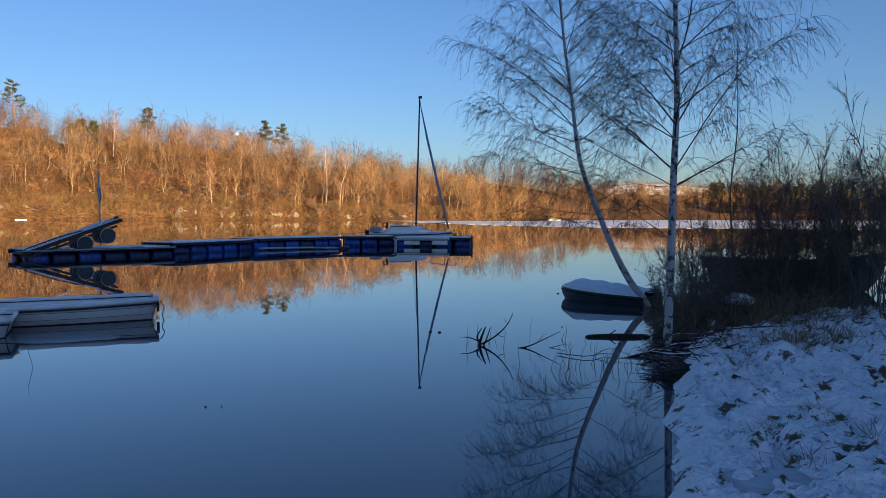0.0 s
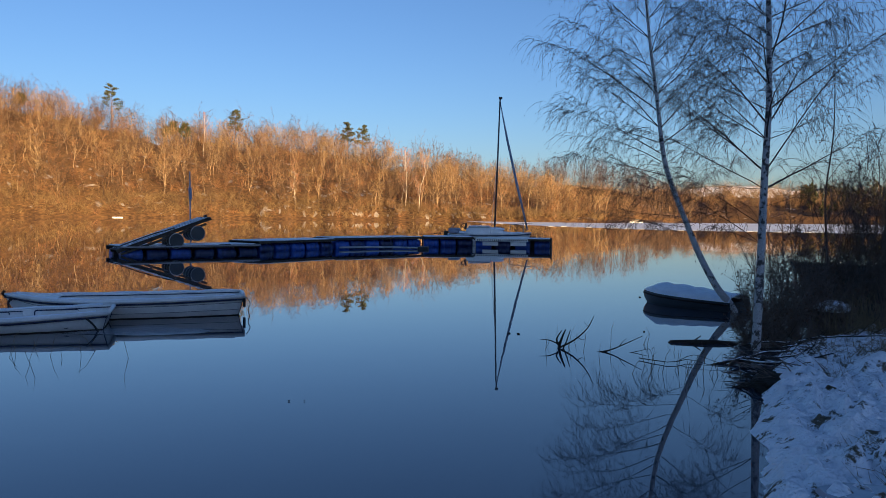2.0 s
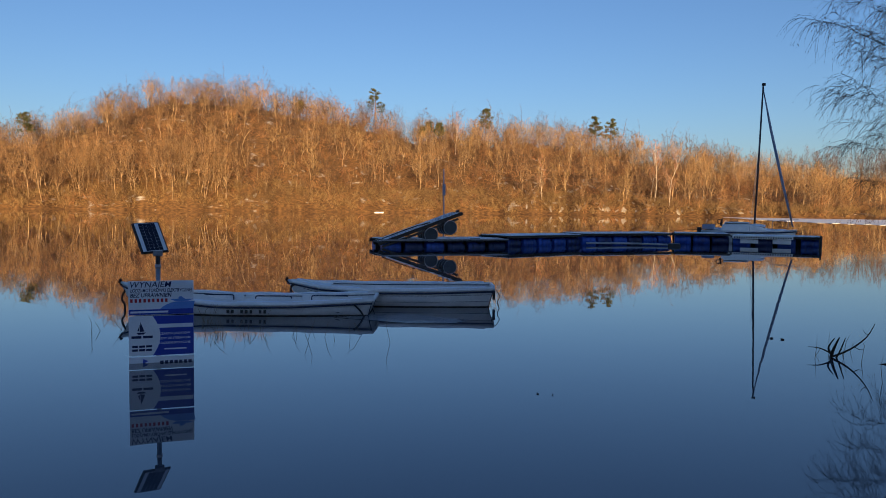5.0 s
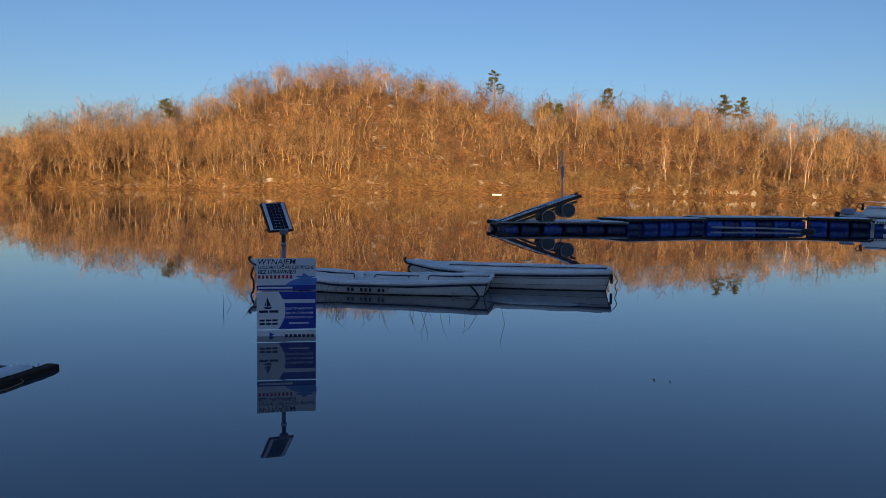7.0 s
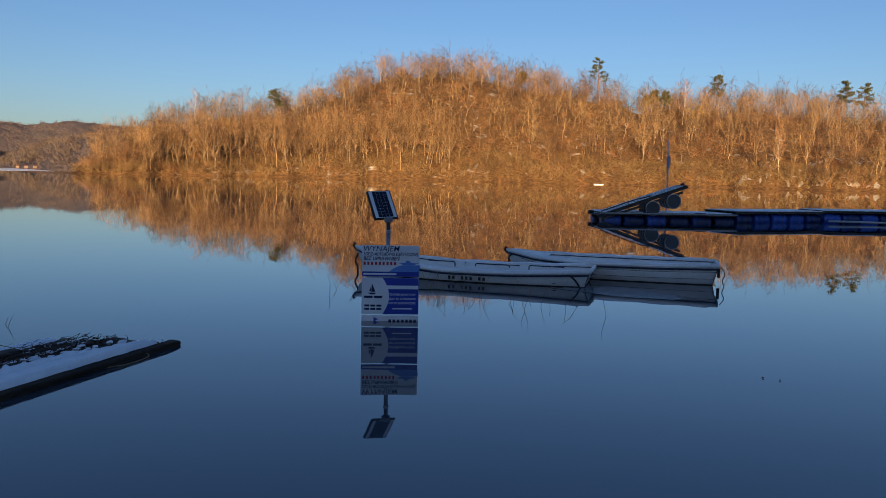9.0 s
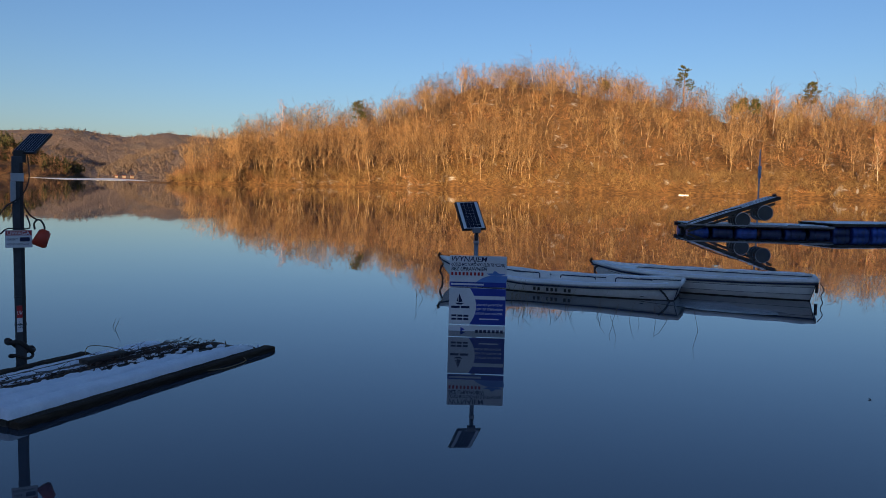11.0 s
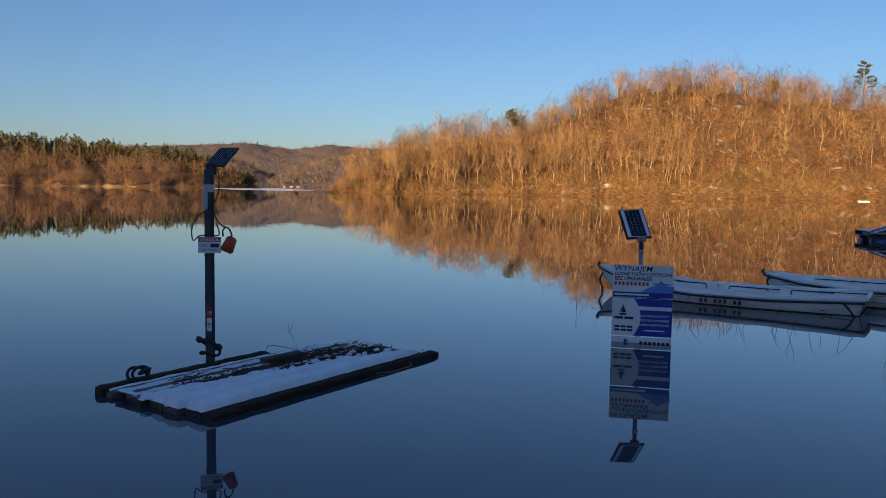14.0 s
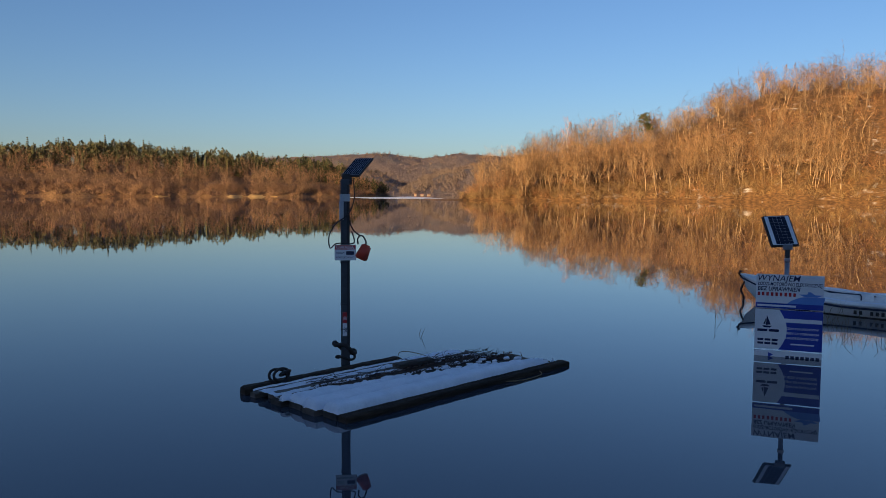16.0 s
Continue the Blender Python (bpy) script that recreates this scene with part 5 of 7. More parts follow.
def rowing_boat(m, length, beam, sheer, label, name="rowing_boat", side_tanks=False, lines=True):
    t = thing(name, m, label, "boat", "rowing boats")
    rows = hull_rows(length, beam, sheer, bow_out=0.10, rake=0.12)
    part("hull", loft(bmesh.new(), rows), BOAT_WHITE, t, "", True)
    inner = hull_rows(length - 0.06, beam, sheer, draft=-0.02, bow_out=0.10, inset=0.05, rake=0.12)
    inner = [[(x + 0.03, y, z) for x, y, z in row] for row in inner]
    part("inner_hull", loft(bmesh.new(), inner), BOAT_WHITE, t, "", True)
    for s in (1, -1):
        part("gunwale", tube(gunwale(rows, 0, 0.004, -0.012, s), [0.03] + [0.04] * (len(rows) - 2) + [0.02], 10), BOAT_WHITE, t, "rounded white rim", True)
        part("rubbing_strake", tube(gunwale(rows, 0, -0.048, 0.010, s), 0.015, 6), BOAT_TRIM, t, "dark blue rubbing strip", True)
        part("rim_snow", tube([(x, y * 0.985, z + 0.030 + 0.007 * math.sin(x * 7 + s) + 0.006 * noise.noise((x * 9, s, 2.0))) for x, y, z in gunwale(rows, 0, 0.004, -0.02, s)][1:-1], 0.021, 6), CLEAN_SNOW, t, "thin snow on the rim", True)
        part("inner_edge", tube(gunwale(inner, 0, -0.012, -0.015, s)[:-3], 0.009, 5), BOAT_TRIM, t, "dark seam inside the rim", True)
        if lines:
            for j, g in ((2, 0.75), (3, 0.45)):
                part("strake_line", tube([(r_[j][0] + (r_[j + 1][0] - r_[j][0]) * g, s * (r_[j][1] + (r_[j + 1][1] - r_[j][1]) * g + 0.002), r_[j][2] + (r_[j + 1][2] - r_[j][2]) * g) for r_ in rows[:-2]], 0.0038, 5), BOAT_TRIM, t, "moulded plank line")
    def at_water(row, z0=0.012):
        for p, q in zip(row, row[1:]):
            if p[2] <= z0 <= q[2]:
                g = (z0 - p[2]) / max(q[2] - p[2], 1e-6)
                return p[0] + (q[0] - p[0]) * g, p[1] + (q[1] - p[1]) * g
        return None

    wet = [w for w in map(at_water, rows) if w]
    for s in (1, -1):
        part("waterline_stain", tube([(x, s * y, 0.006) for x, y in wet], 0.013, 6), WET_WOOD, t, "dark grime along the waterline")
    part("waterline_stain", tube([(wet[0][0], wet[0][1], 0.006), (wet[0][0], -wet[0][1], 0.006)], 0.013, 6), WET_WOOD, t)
    c = rows[0][-1]
    part("transom_rim", tube([(c[0], c[1], c[2]), (c[0] - 0.015, 0, c[2] + 0.012), (c[0], -c[1], c[2])], 0.036, 8), BOAT_WHITE, t, "", True)
    for s in (1, -1):
        part("transom_edge", tube([(r_[0] - 0.004, s * r_[1], r_[2]) for r_ in rows[0][2:]], 0.007, 6), BOAT_TRIM, t, "worn dark stern corner")
    for f in (0.28, 0.56):
        z = float(np.interp(f, [0, 0.3, 0.6, 0.85, 1.0], sheer)) - 0.13
        w = beam * 0.42
        part("bench", boxed(f * length - 0.13, -w, z - 0.03, f * length + 0.13, w, z, 0.012), BOAT_WHITE, t)
        part("bench_snow", boxed(f * length - 0.125, -w + 0.02, z, f * length + 0.125, w - 0.02, z + 0.03, 0.014), CLEAN_SNOW, t, "snow on the bench")
    part("floor_snow", boxed(0.3, -beam * 0.3, 0.03, length * 0.72, beam * 0.3, 0.075, 0.02), CLEAN_SNOW, t, "snow on the bottom boards")
    part("bow_deck", loft(bmesh.new(), [[(r_[-1][0], 0, r_[-1][2] + 0.012), (r_[-1][0], r_[-1][1] * 0.5, r_[-1][2] + 0.01), (r_[-1][0], max(r_[-1][1], 0.003), r_[-1][2] + 0.004)] for r_ in rows[-6:]]), BOAT_WHITE, t, "small foredeck")
    part("bow_fitting", tube([(length + 0.06, 0, sheer[-1] - 0.06), (length + 0.13, 0, sheer[-1] + 0.02), (length + 0.1, 0, sheer[-1] + 0.06)], 0.03, 8), WET_WOOD, t, "dark bow knob")
    if side_tanks:
        for f in (0.20, 0.44, 0.68):
            z = float(np.interp(f, [0, 0.3, 0.6, 0.85, 1.0], sheer))
            w = float(np.interp(f, [i / 26 for i in range(27)], [r_[-1][1] for r_ in rows])) - 0.105
            for s in (1, -1):
                loop = []
                for cx, cz, q0 in ((0.30, -0.045, 0), (-0.30, -0.045, 90), (-0.30, -0.13, 180), (0.30, -0.13, 270)):
                    loop += [(f * length + cx + 0.035 * math.cos(radians(q)), s * w, z + cz + 0.035 * math.sin(radians(q))) for q in (q0, q0 + 30, q0 + 60, q0 + 90)]
                part("locker_rim", tube(loop + loop[:1], 0.011, 6), BOAT_TRIM, t, "dark rubber rim of a locker opening", True)
                part("locker_panel", boxed(f * length - 0.33, s * w + s * 0.012 - 0.006, z - 0.16, f * length + 0.33, s * w + s * 0.012 + 0.006, z - 0.012, 0.004), BOAT_WHITE, t, "recessed white locker panel")
            part("locker_wall", boxed(f * length - 0.52, -w - 0.055, z - 0.16, f * length + 0.52, -w - 0.022, z + 0.012, 0.012), BOAT_WHITE, t, "white side locker")
    return t


def heading(p_stern, p_bow):
    return math.degrees(math.atan2(p_bow[1] - p_stern[1], p_bow[0] - p_stern[0]))


def between(a, b):
    return math.hypot(b[0] - a[0], b[1] - a[1])


b1s, b1b = (-6.72, 12.05), (-10.75, 10.25)
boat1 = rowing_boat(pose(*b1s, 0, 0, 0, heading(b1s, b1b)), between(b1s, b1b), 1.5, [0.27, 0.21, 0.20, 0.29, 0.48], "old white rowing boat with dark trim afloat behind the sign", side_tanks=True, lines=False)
for k in range(9):
    if k not in (2, 6):
        part("registration_bar", boxed(1.78 + k * 0.078, 0.712, 0.055, 1.822 + k * 0.078, 0.728, 0.115), BLACK, boat1)
part("stern_rope", tube(curve_points([(0.30, 0.66, 0.22), (0.2, 0.655, 0.12), (0.12, 0.60, -0.02)], 8), 0.016, 6), ROPE, boat1, "dark rope down the quarter")
b2s, b2b = (-5.25, 14.1), (-8.85, 12.6)
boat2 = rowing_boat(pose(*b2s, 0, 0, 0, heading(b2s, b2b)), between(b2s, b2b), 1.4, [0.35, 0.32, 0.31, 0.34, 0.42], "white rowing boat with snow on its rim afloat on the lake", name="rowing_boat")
part("outboard_bracket", boxed(-0.06, -0.05, 0.1, -0.01, 0.07, 0.3, 0.012), BLACK, boat2, "dark bracket on the transom")
part("mooring_line", tube(curve_points([(-0.05, 0.5, 0.34), (-0.12, 0.52, 0.22), (-0.08, 0.54, 0.1), (-0.16, 0.56, -0.1)], 12), 0.008, 6), ROPE, boat2)
part("mooring_chain", tube(curve_points([(4.42, 0.02, 0.38), (4.5, 0.02, 0.2), (4.44, 0.03, 0.05), (4.5, 0.03, -0.3)], 14), 0.02, 6), ROPE, boat1, "weedy mooring chain")
part("mooring_line", tube(curve_points([(3.85, 0.1, 0.36), (3.9, 0.2, 0.3), (3.86, 0.3, 0.2)], 8), 0.02, 6), ROPE, boat2)

# thin ice skin between the boats
SKIN_ICE = material("thin_wet_ice", (0.16, 0.19, 0.23), 0.16, var=(0.08, 0.1, 0.13), scale=3, fine=22, bump=0.25, bump_dist=0.006)
bm = bmesh.new()
ri = np.random.default_rng(9)
rim = [bm.verts.new((1.15 * (1 + ri.normal(0, 0.14)) * math.cos(q) - 5.95, 0.42 * (1 + ri.normal(0, 0.2)) * math.sin(q) + 0.25 * math.cos(q) + 11.55, 0.004)) for q in [math.tau * k / 22 for k in range(22)]]
bm.faces.new(rim)
tagged(part("ice_sheet_3", bm, SKIN_ICE), "thin wet ice skin beside the rowing boats", "ice", kind="structure")

# moored covered boat under snow
d0, d1 = (2.72, 17.6), (4.4, 16.15)
dl = between(d0, d1)
dinghy = thing("snowy_dinghy", pose(*d1, 0, 0, 0, heading(d1, d0)), "dark low boat under a thick snow cover beside the leaning birch", "boat")
rows = hull_rows(dl, 1.15, [0.19, 0.21, 0.24, 0.26, 0.26], transom=0.8)
part("hull", loft(bmesh.new(), rows), NAVY_HULL, dinghy, "dark hull with pale line", True)
for s in (1, -1):
    part("rub_rail", tube(gunwale(rows, 0, -0.05, 0.006, s), 0.016, 6), WET_WOOD, dinghy)
bm = bmesh.new()
prev = None
for i, row in enumerate(rows):
    x, w, z = row[-1]
    ring = [bm.verts.new((x, w * math.cos(t) * 0.99, z + 0.005 + (0.20 * math.sin(t) ** 0.7 if 0 < t < math.pi else 0) * min(1, w / 0.45) * (1 + 0.1 * math.sin(i * 1.3)) * (0.65 + 0.45 * i / len(rows)))) for t in [math.pi * k / 12 for k in range(13)]]
    if prev:
        for k in range(12):
            bm.faces.new((prev[k], prev[k + 1], ring[k + 1], ring[k]))
    prev = ring
part("snow_cover", bm, CLEAN_SNOW, dinghy, "thick rounded snow", True)

# dark boat behind the thicket and a snow-capped stump
k0, k1 = (6.75, 20.2), (10.9, 19.1)
dark = thing("dark_boat", pose(*k0, 0, 0, 0, heading(k0, k1)), "dark green boat hull lying behind the thicket", "boat")
rows = hull_rows(between(k0, k1), 1.6, [0.75, 0.69, 0.69, 0.79, 0.96], transom=0.9, rake=0.5)
part("hull", loft(bmesh.new(), rows), DARK_HULL, dark, "", True)
part("deck", boxed(0.05, -0.55, 0.56, 2.9, 0.55, 0.66, 0.02), DARK_HULL, dark)
for s in (1, -1):
    part("gunwale", tube(gunwale(rows, 0, 0.0, 0.0, s), 0.03, 6), DARK_HULL, dark)
stump = thing("snowy_stump", pose(5.05, 13.2, 0), "dark stump with a cap of snow among the reeds", "stump")
bm = bmesh.new()
rod(bm, (0, 0, -0.5), (0, 0, 0.45), 0.28, 0.24, 14)
part("wood", bm, WET_WOOD, stump)
bm = bmesh.new()
bmesh.ops.create_uvsphere(bm, u_segments=18, v_segments=9, radius=0.28, matrix=pose(0, 0, 0.44) @ Matrix.Diagonal((1, 1, 0.42, 1)))
part("snow_cap", bm, CLEAN_SNOW, stump, "cap of snow", True)

# ---------------------------------------------------------------- pontoon of drums
PONT = [((-16.68, 30.78), (-12.19, 35.16), 0.36), ((-12.19, 35.16), (-9.68, 39.75), 0.50), ((-9.68, 39.75), (-5.67, 44.12), 0.55), ((-5.67, 44.12), (-2.74, 44.6), 0.56), ((-2.74, 44.4), (1.7, 44.2), 0.50)]
FASCIA = material("pale_weathered_board", (0.34, 0.35, 0.37), 0.8, var=(0.2, 0.2, 0.21), scale=1.5, fine=14, bump=0.3, stretch=(0.3, 3, 3))
for n, (a, b, h) in enumerate(PONT):
    L = between(a, b)
    t = thing("pontoon_section", pose(*a, 0, 0, 0, heading(a, b)), "floating dock section of dark timber on blue plastic drums", "pontoon", "pontoon sections")
    w = 2.2
    part("side_beam", boxed(0, 0.0, h - 0.09, L, 0.10, h - 0.02, 0.01), DECK_WOOD, t)
    part("side_beam", boxed(0, w - 0.1, h - 0.16, L, w, h - 0.02, 0.01), DECK_WOOD, t)
    gaps = [(0.0, 2.95), (3.3, L)] if n == 0 else [(0.0, L)]
    # Added beam closes the view between drums, in place of the shadow there.
    for g0, g1 in gaps:
        part("gap_shade_beam", boxed(g0, 1.0, -0.15, g1, 1.2, h - 0.05, 0.01), DECK_WOOD, t, "added dark beam in place of the shade between drums")
    k = int(L / 0.24)
    pm = None
    for i in range(k):
        if pm is None:
            o = part("deck_board", boxed(0.01, -0.04, h - 0.02, 0.225, w + 0.04, h + 0.02, 0.006), DECK_WOOD, t)
            pm = o.data
        else:
            o = new("deck_board", pm)
            o.parent = t
            o.location = (i * L / k, 0, 0)
    part("snow_skin", boxed(0.1, 0.03 if 0 < n < 4 else 0.25, h + 0.021, L - 0.1, w - 0.1, h + 0.055, 0.012), CLEAN_SNOW, t, "thin snow on the boards")
    nd = max(2, int(L / 0.93))
    dm = None
    for i in range(nd):
        for yy in (0.36, w - 0.36):
            if dm is None:
                bm = bmesh.new()
                prof = [(-0.43, 0.24), (-0.42, 0.28), (-0.2, 0.29), (-0.18, 0.272), (-0.16, 0.29), (0.16, 0.29), (0.18, 0.272), (0.2, 0.29), (0.42, 0.28), (0.43, 0.24)]
                rings = [[bm.verts.new((x, r * math.cos(q), r * math.sin(q))) for q in [math.tau * s / 16 for s in range(16)]] for x, r in prof]
                for r0, r1 in zip(rings, rings[1:]):
                    for s in range(16):
                        bm.faces.new((r0[s], r0[(s + 1) % 16], r1[(s + 1) % 16], r1[s]))
                bm.faces.new(rings[0]), bm.faces.new(rings[-1])
                o = part("drum", bm, DRUM_BLUE, t, "blue plastic drum", True)
                dm = o.data
            else:
                o = new("drum", dm)
                o.parent = t
            o.location = ((i + 0.5) * L / nd, yy, h - 0.38)
    if n == 4:
        part("white_edge", boxed(0.1, -0.06, h - 0.13, 3.1, -0.02, h + 0.03, 0.006), BOAT_WHITE, t, "white perforated edge rail")
        hm = None
        for i in range(24):
            if hm is None:
                o = part("slot", boxed(0.0, -0.064, h - 0.10, 0.06, -0.058, h - 0.02), BLACK, t)
                hm = o.data
            else:
                o = new("slot", hm)
                o.parent = t
            o.location = (0.2 + i * 0.12, 0, 0)
        part("end_post", tube([(L - 0.05, 0.1, -0.1), (L - 0.05, 0.1, h + 0.12)], 0.05, 8), DECK_WOOD, t)
        part("white_float", boxed(0.5, 0.02, 0.12, 1.4, 0.07, 0.34, 0.02), BOAT_WHITE, t, "pale float panel")
        part("white_float", boxed(2.1, 0.02, 0.12, 3.0, 0.07, 0.34, 0.02), BOAT_WHITE, t)
    if n == 0:
        part("fascia_board", boxed(-0.05, -0.075, h - 0.035, L, -0.045, h + 0.03, 0.006), FASCIA, t, "pale weathered edge board")
        part("cleat", boxed(1.9, -0.07, h, 2.3, 0.05, h + 0.06, 0.02), BLACK, t)
        part("cleat", boxed(4.3, -0.07, h, 4.8, 0.05, h + 0.06, 0.02), BLACK, t)
        part("cleat", boxed(6.0, -0.07, h, 6.2, 0.05, h + 0.05, 0.02), BLACK, t)
part("floating_pipe", tube(curve_points([(-9.3, 39.0, 0.12), (-7.2, 40.6, 0.10), (-5.7, 40.8, 0.08), (-5.0, 40.9, 0.06)], 20), 0.05, 8), HOSE, None, "", True)
tagged(bpy.data.objects["floating_pipe"], "pale pipe floating along the pontoon", "pipe")
part("buoy", boxed(-5.5, 40.6, -0.1, -4.9, 41.0, 0.16, 0.08), BLACK)
tagged(bpy.data.objects["buoy"], "dark float at the end of the pipe", "float")

# raised gangway on its drums
ra, rb = (-16.8, 30.75), (-13.9, 33.6)
rl = between(ra, rb)
ramp = thing("gangway", pose(*ra, 0.16, 0, -math.degrees(math.atan2(1.42, rl)), heading(ra, rb)) , "tilted timber gangway raised on grey drums at the pontoon", "gangway")
gl = math.hypot(rl, 1.42)
for yy in (0.0, 0.9):
    part("rail_beam", boxed(0, yy, -0.06, gl, yy + 0.12, 0.06, 0.01), DECK_WOOD, ramp)
bmesh_data = None
for i in range(14):
    if bmesh_data is None:
        o = part("board", boxed(0.0, -0.05, 0.06, 0.25, 1.07, 0.10, 0.006), DECK_WOOD, ramp)
        bmesh_data = o.data
    else:
        o = new("board", bmesh_data)
        o.parent = ramp
    o.location = (i * gl / 14, 0, 0)
for yy in (0.0, 0.32, 0.66, 0.95):
    part("frost_line", boxed(0.15, yy, 0.101, gl - 0.2, yy + 0.1, 0.125, 0.008), CLEAN_SNOW, ramp, "frost along a board")
part("guard_rail", tube(curve_points([(0.2, 0.0, 0.2), (1.6, 0.0, 0.22), (2.6, 0.0, 0.14)], 10), 0.025, 6), DECK_WOOD, ramp)
for x, z, r in ((gl - 0.85, -0.40, 0.32), (gl - 1.85, -0.40, 0.32)):
    bm = bmesh.new()
    rod(bm, (x, -0.1, z), (x, 0.85, z), r, r, 18)
    drum = part("drum", bm, DRUM_GREY, ramp, "dark grey steel drum")
    for yy in (-0.1, 0.22, 0.53, 0.85):
        part("hoop", tube([(x + (r + 0.004) * math.cos(q), yy, z + (r + 0.004) * math.sin(q)) for q in [math.tau * k / 24 for k in range(25)]], 0.018, 5), STEEL, drum)
part("chord_beam", boxed(0.1, -0.02, -0.2, gl - 0.3, 0.06, -0.1, 0.01), DECK_WOOD, ramp)
for x in (0.5, 1.4, 2.3, 3.2):
    part("strut", boxed(x, 0.0, -0.12, x + 0.07, 0.05, 0.0), DECK_WOOD, ramp)
part("knob", boxed(gl - 0.15, 0.3, 0.1, gl - 0.02, 0.5, 0.2, 0.03), BLACK, ramp)
mp_ = thing("mooring_pole", pose(-15.45, 34.9, 0, 0, -0.6, 0), "thin weathered blue mooring pole with a bracket in the water", "pole")
part("pole", tube([(0, 0, -2.5), (0, 0, 3.75)], [0.045, 0.03], 8), SAIL, mp_, "", True)
part("bracket", boxed(-0.05, -0.06, 2.45, 0.07, 0.06, 3.0, 0.02), SAIL, mp_, "wrapped bracket")

# ---------------------------------------------------------------- sailing boat
yacht = thing("sailing_boat", pose(-4.65, 49.2, 0, 0, 0, 0), "small white sailing boat with bare mast moored behind the pontoon", "boat")
rows = hull_rows(5.1, 1.9, [0.66, 0.66, 0.68, 0.72, 0.78], draft=0.25, transom=0.75, bow_out=0.15)
part("hull", loft(bmesh.new(), rows), BOAT_WHITE, yacht, "white laminate hull", True)
for s in (1, -1):
    part("stripe", tube(gunwale(rows, 0, -0.10, 0.01, s), 0.035, 6), BOAT_TRIM, yacht, "dark stripe under the deck")
bm = bmesh.new()
loft(bm, [[(r_[-1][0], 0, r_[-1][2] + 0.03), (r_[-1][0], r_[-1][1] * 0.6, r_[-1][2] + 0.02), (r_[-1][0], r_[-1][1], r_[-1][2])] for r_ in rows])
part("deck", bm, BOAT_WHITE, yacht)
bm = bmesh.new()
vs = []
for x, w, z in ((1.15, 0.62, 0.3), (1.3, 0.62, 0.42), (2.6, 0.6, 0.42), (3.3, 0.5, 0.26), (4.1, 0.3, 0.02)):
    vs.append([bm.verts.new((x, s * w * k, 0.68 + z * q)) for s, k, q in ((-1, 1.0, 0), (-1, 0.86, 0.9), (0, 0.0, 1.05), (1, 0.86, 0.9), (1, 1.0, 0))])
for r0, r1 in zip(vs, vs[1:]):
    for k in range(4):
        bm.faces.new((r0[k], r0[k + 1], r1[k + 1], r1[k]))
bm.faces.new(vs[0]), bm.faces.new(vs[-1])
part("cabin", bm, BOAT_WHITE, yacht, "low white cabin with snow")
part("mast", tube([(2.92, 0, 0.7), (3.05, 0, 5.0), (3.16, 0, 9.2)], [0.06, 0.055, 0.045], 10), DARK_STEEL, yacht, "bare grey mast", True)
part("masthead", boxed(3.08, -0.05, 9.15, 3.3, 0.05, 9.3, 0.02), BLACK, yacht)
part("furled_foresail", tube([(5.0, 0, 0.95), (4.3, 0, 3.8), (3.65, 0, 6.6), (3.22, 0, 8.7), (3.18, 0, 9.1)], [0.05, 0.085, 0.075, 0.03, 0.012], 8), SAIL, yacht, "furled blue-grey foresail", True)
for p in ((2.7, 0.85, 0.7), (2.7, -0.85, 0.7)):
    part("stay", tube([p, (3.1, 0, 6.4)], 0.008, 5), STEEL, yacht, "thin steel stay")
part("outboard_motor", boxed(-0.3, -0.14, 0.35, -0.02, 0.14, 0.85, 0.07), BLACK, yacht, "dark outboard motor")
part("stern_canvas", boxed(0.05, -0.7, 0.72, 0.7, 0.7, 1.02, 0.06), SAIL, yacht, "blue-grey canvas round the stern")
for x0, zt in ((4.75, 1.35), (3.9, 1.25)):
    for s in (1, -1):
        part("stanchion", tube([(x0, s * 0.35 * (5.2 - x0), 0.74), (x0, s * 0.33 * (5.2 - x0), zt)], 0.014, 6), STEEL, yacht)
part("pulpit_rail", tube(curve_points([(3.9, 0.42, 1.25), (4.75, 0.16, 1.35), (5.3, 0, 1.38), (4.75, -0.16, 1.35), (3.9, -0.42, 1.25)], 18), 0.014, 6), STEEL, yacht)
part("snow_skin", boxed(1.3, -0.48, 1.11, 2.65, 0.48, 1.19, 0.035), CLEAN_SNOW, yacht, "snow on the cabin roof")
for x, w, h in ((0.9, 0.7, 0.10), (3.0, 0.6, 0.12), (3.7, 0.5, 0.09), (4.4, 0.4, 0.08)):
    bm = bmesh.new()
    bmesh.ops.create_icosphere(bm, subdivisions=2, radius=1.0, matrix=pose(x, -0.1, 0.74 + 0.24 * (2.5 < x < 3.3)) @ Matrix.Diagonal((w, 0.4, h, 1)))
    part("snow_heap", bm, CLEAN_SNOW, yacht, "drifted snow on the deck", True)
part("winch", tube([(1.1, -0.4, 0.95), (1.15, -0.4, 1.35)], [0.08, 0.05], 8), BLACK, yacht, "dark winch")
part("coiled_sheet", tube([(1.0 + 0.12 * math.cos(q), -0.5, 1.2 + 0.12 * math.sin(q)) for q in [math.tau * k / 14 for k in range(15)]], 0.025, 6), ROPE, yacht)
part("bow_line", tube([(-0.1, -0.3, 0.72), (-1.6, -2.2, 0.62)], 0.012, 5), ROPE, yacht)

# ---------------------------------------------------------------- near birches


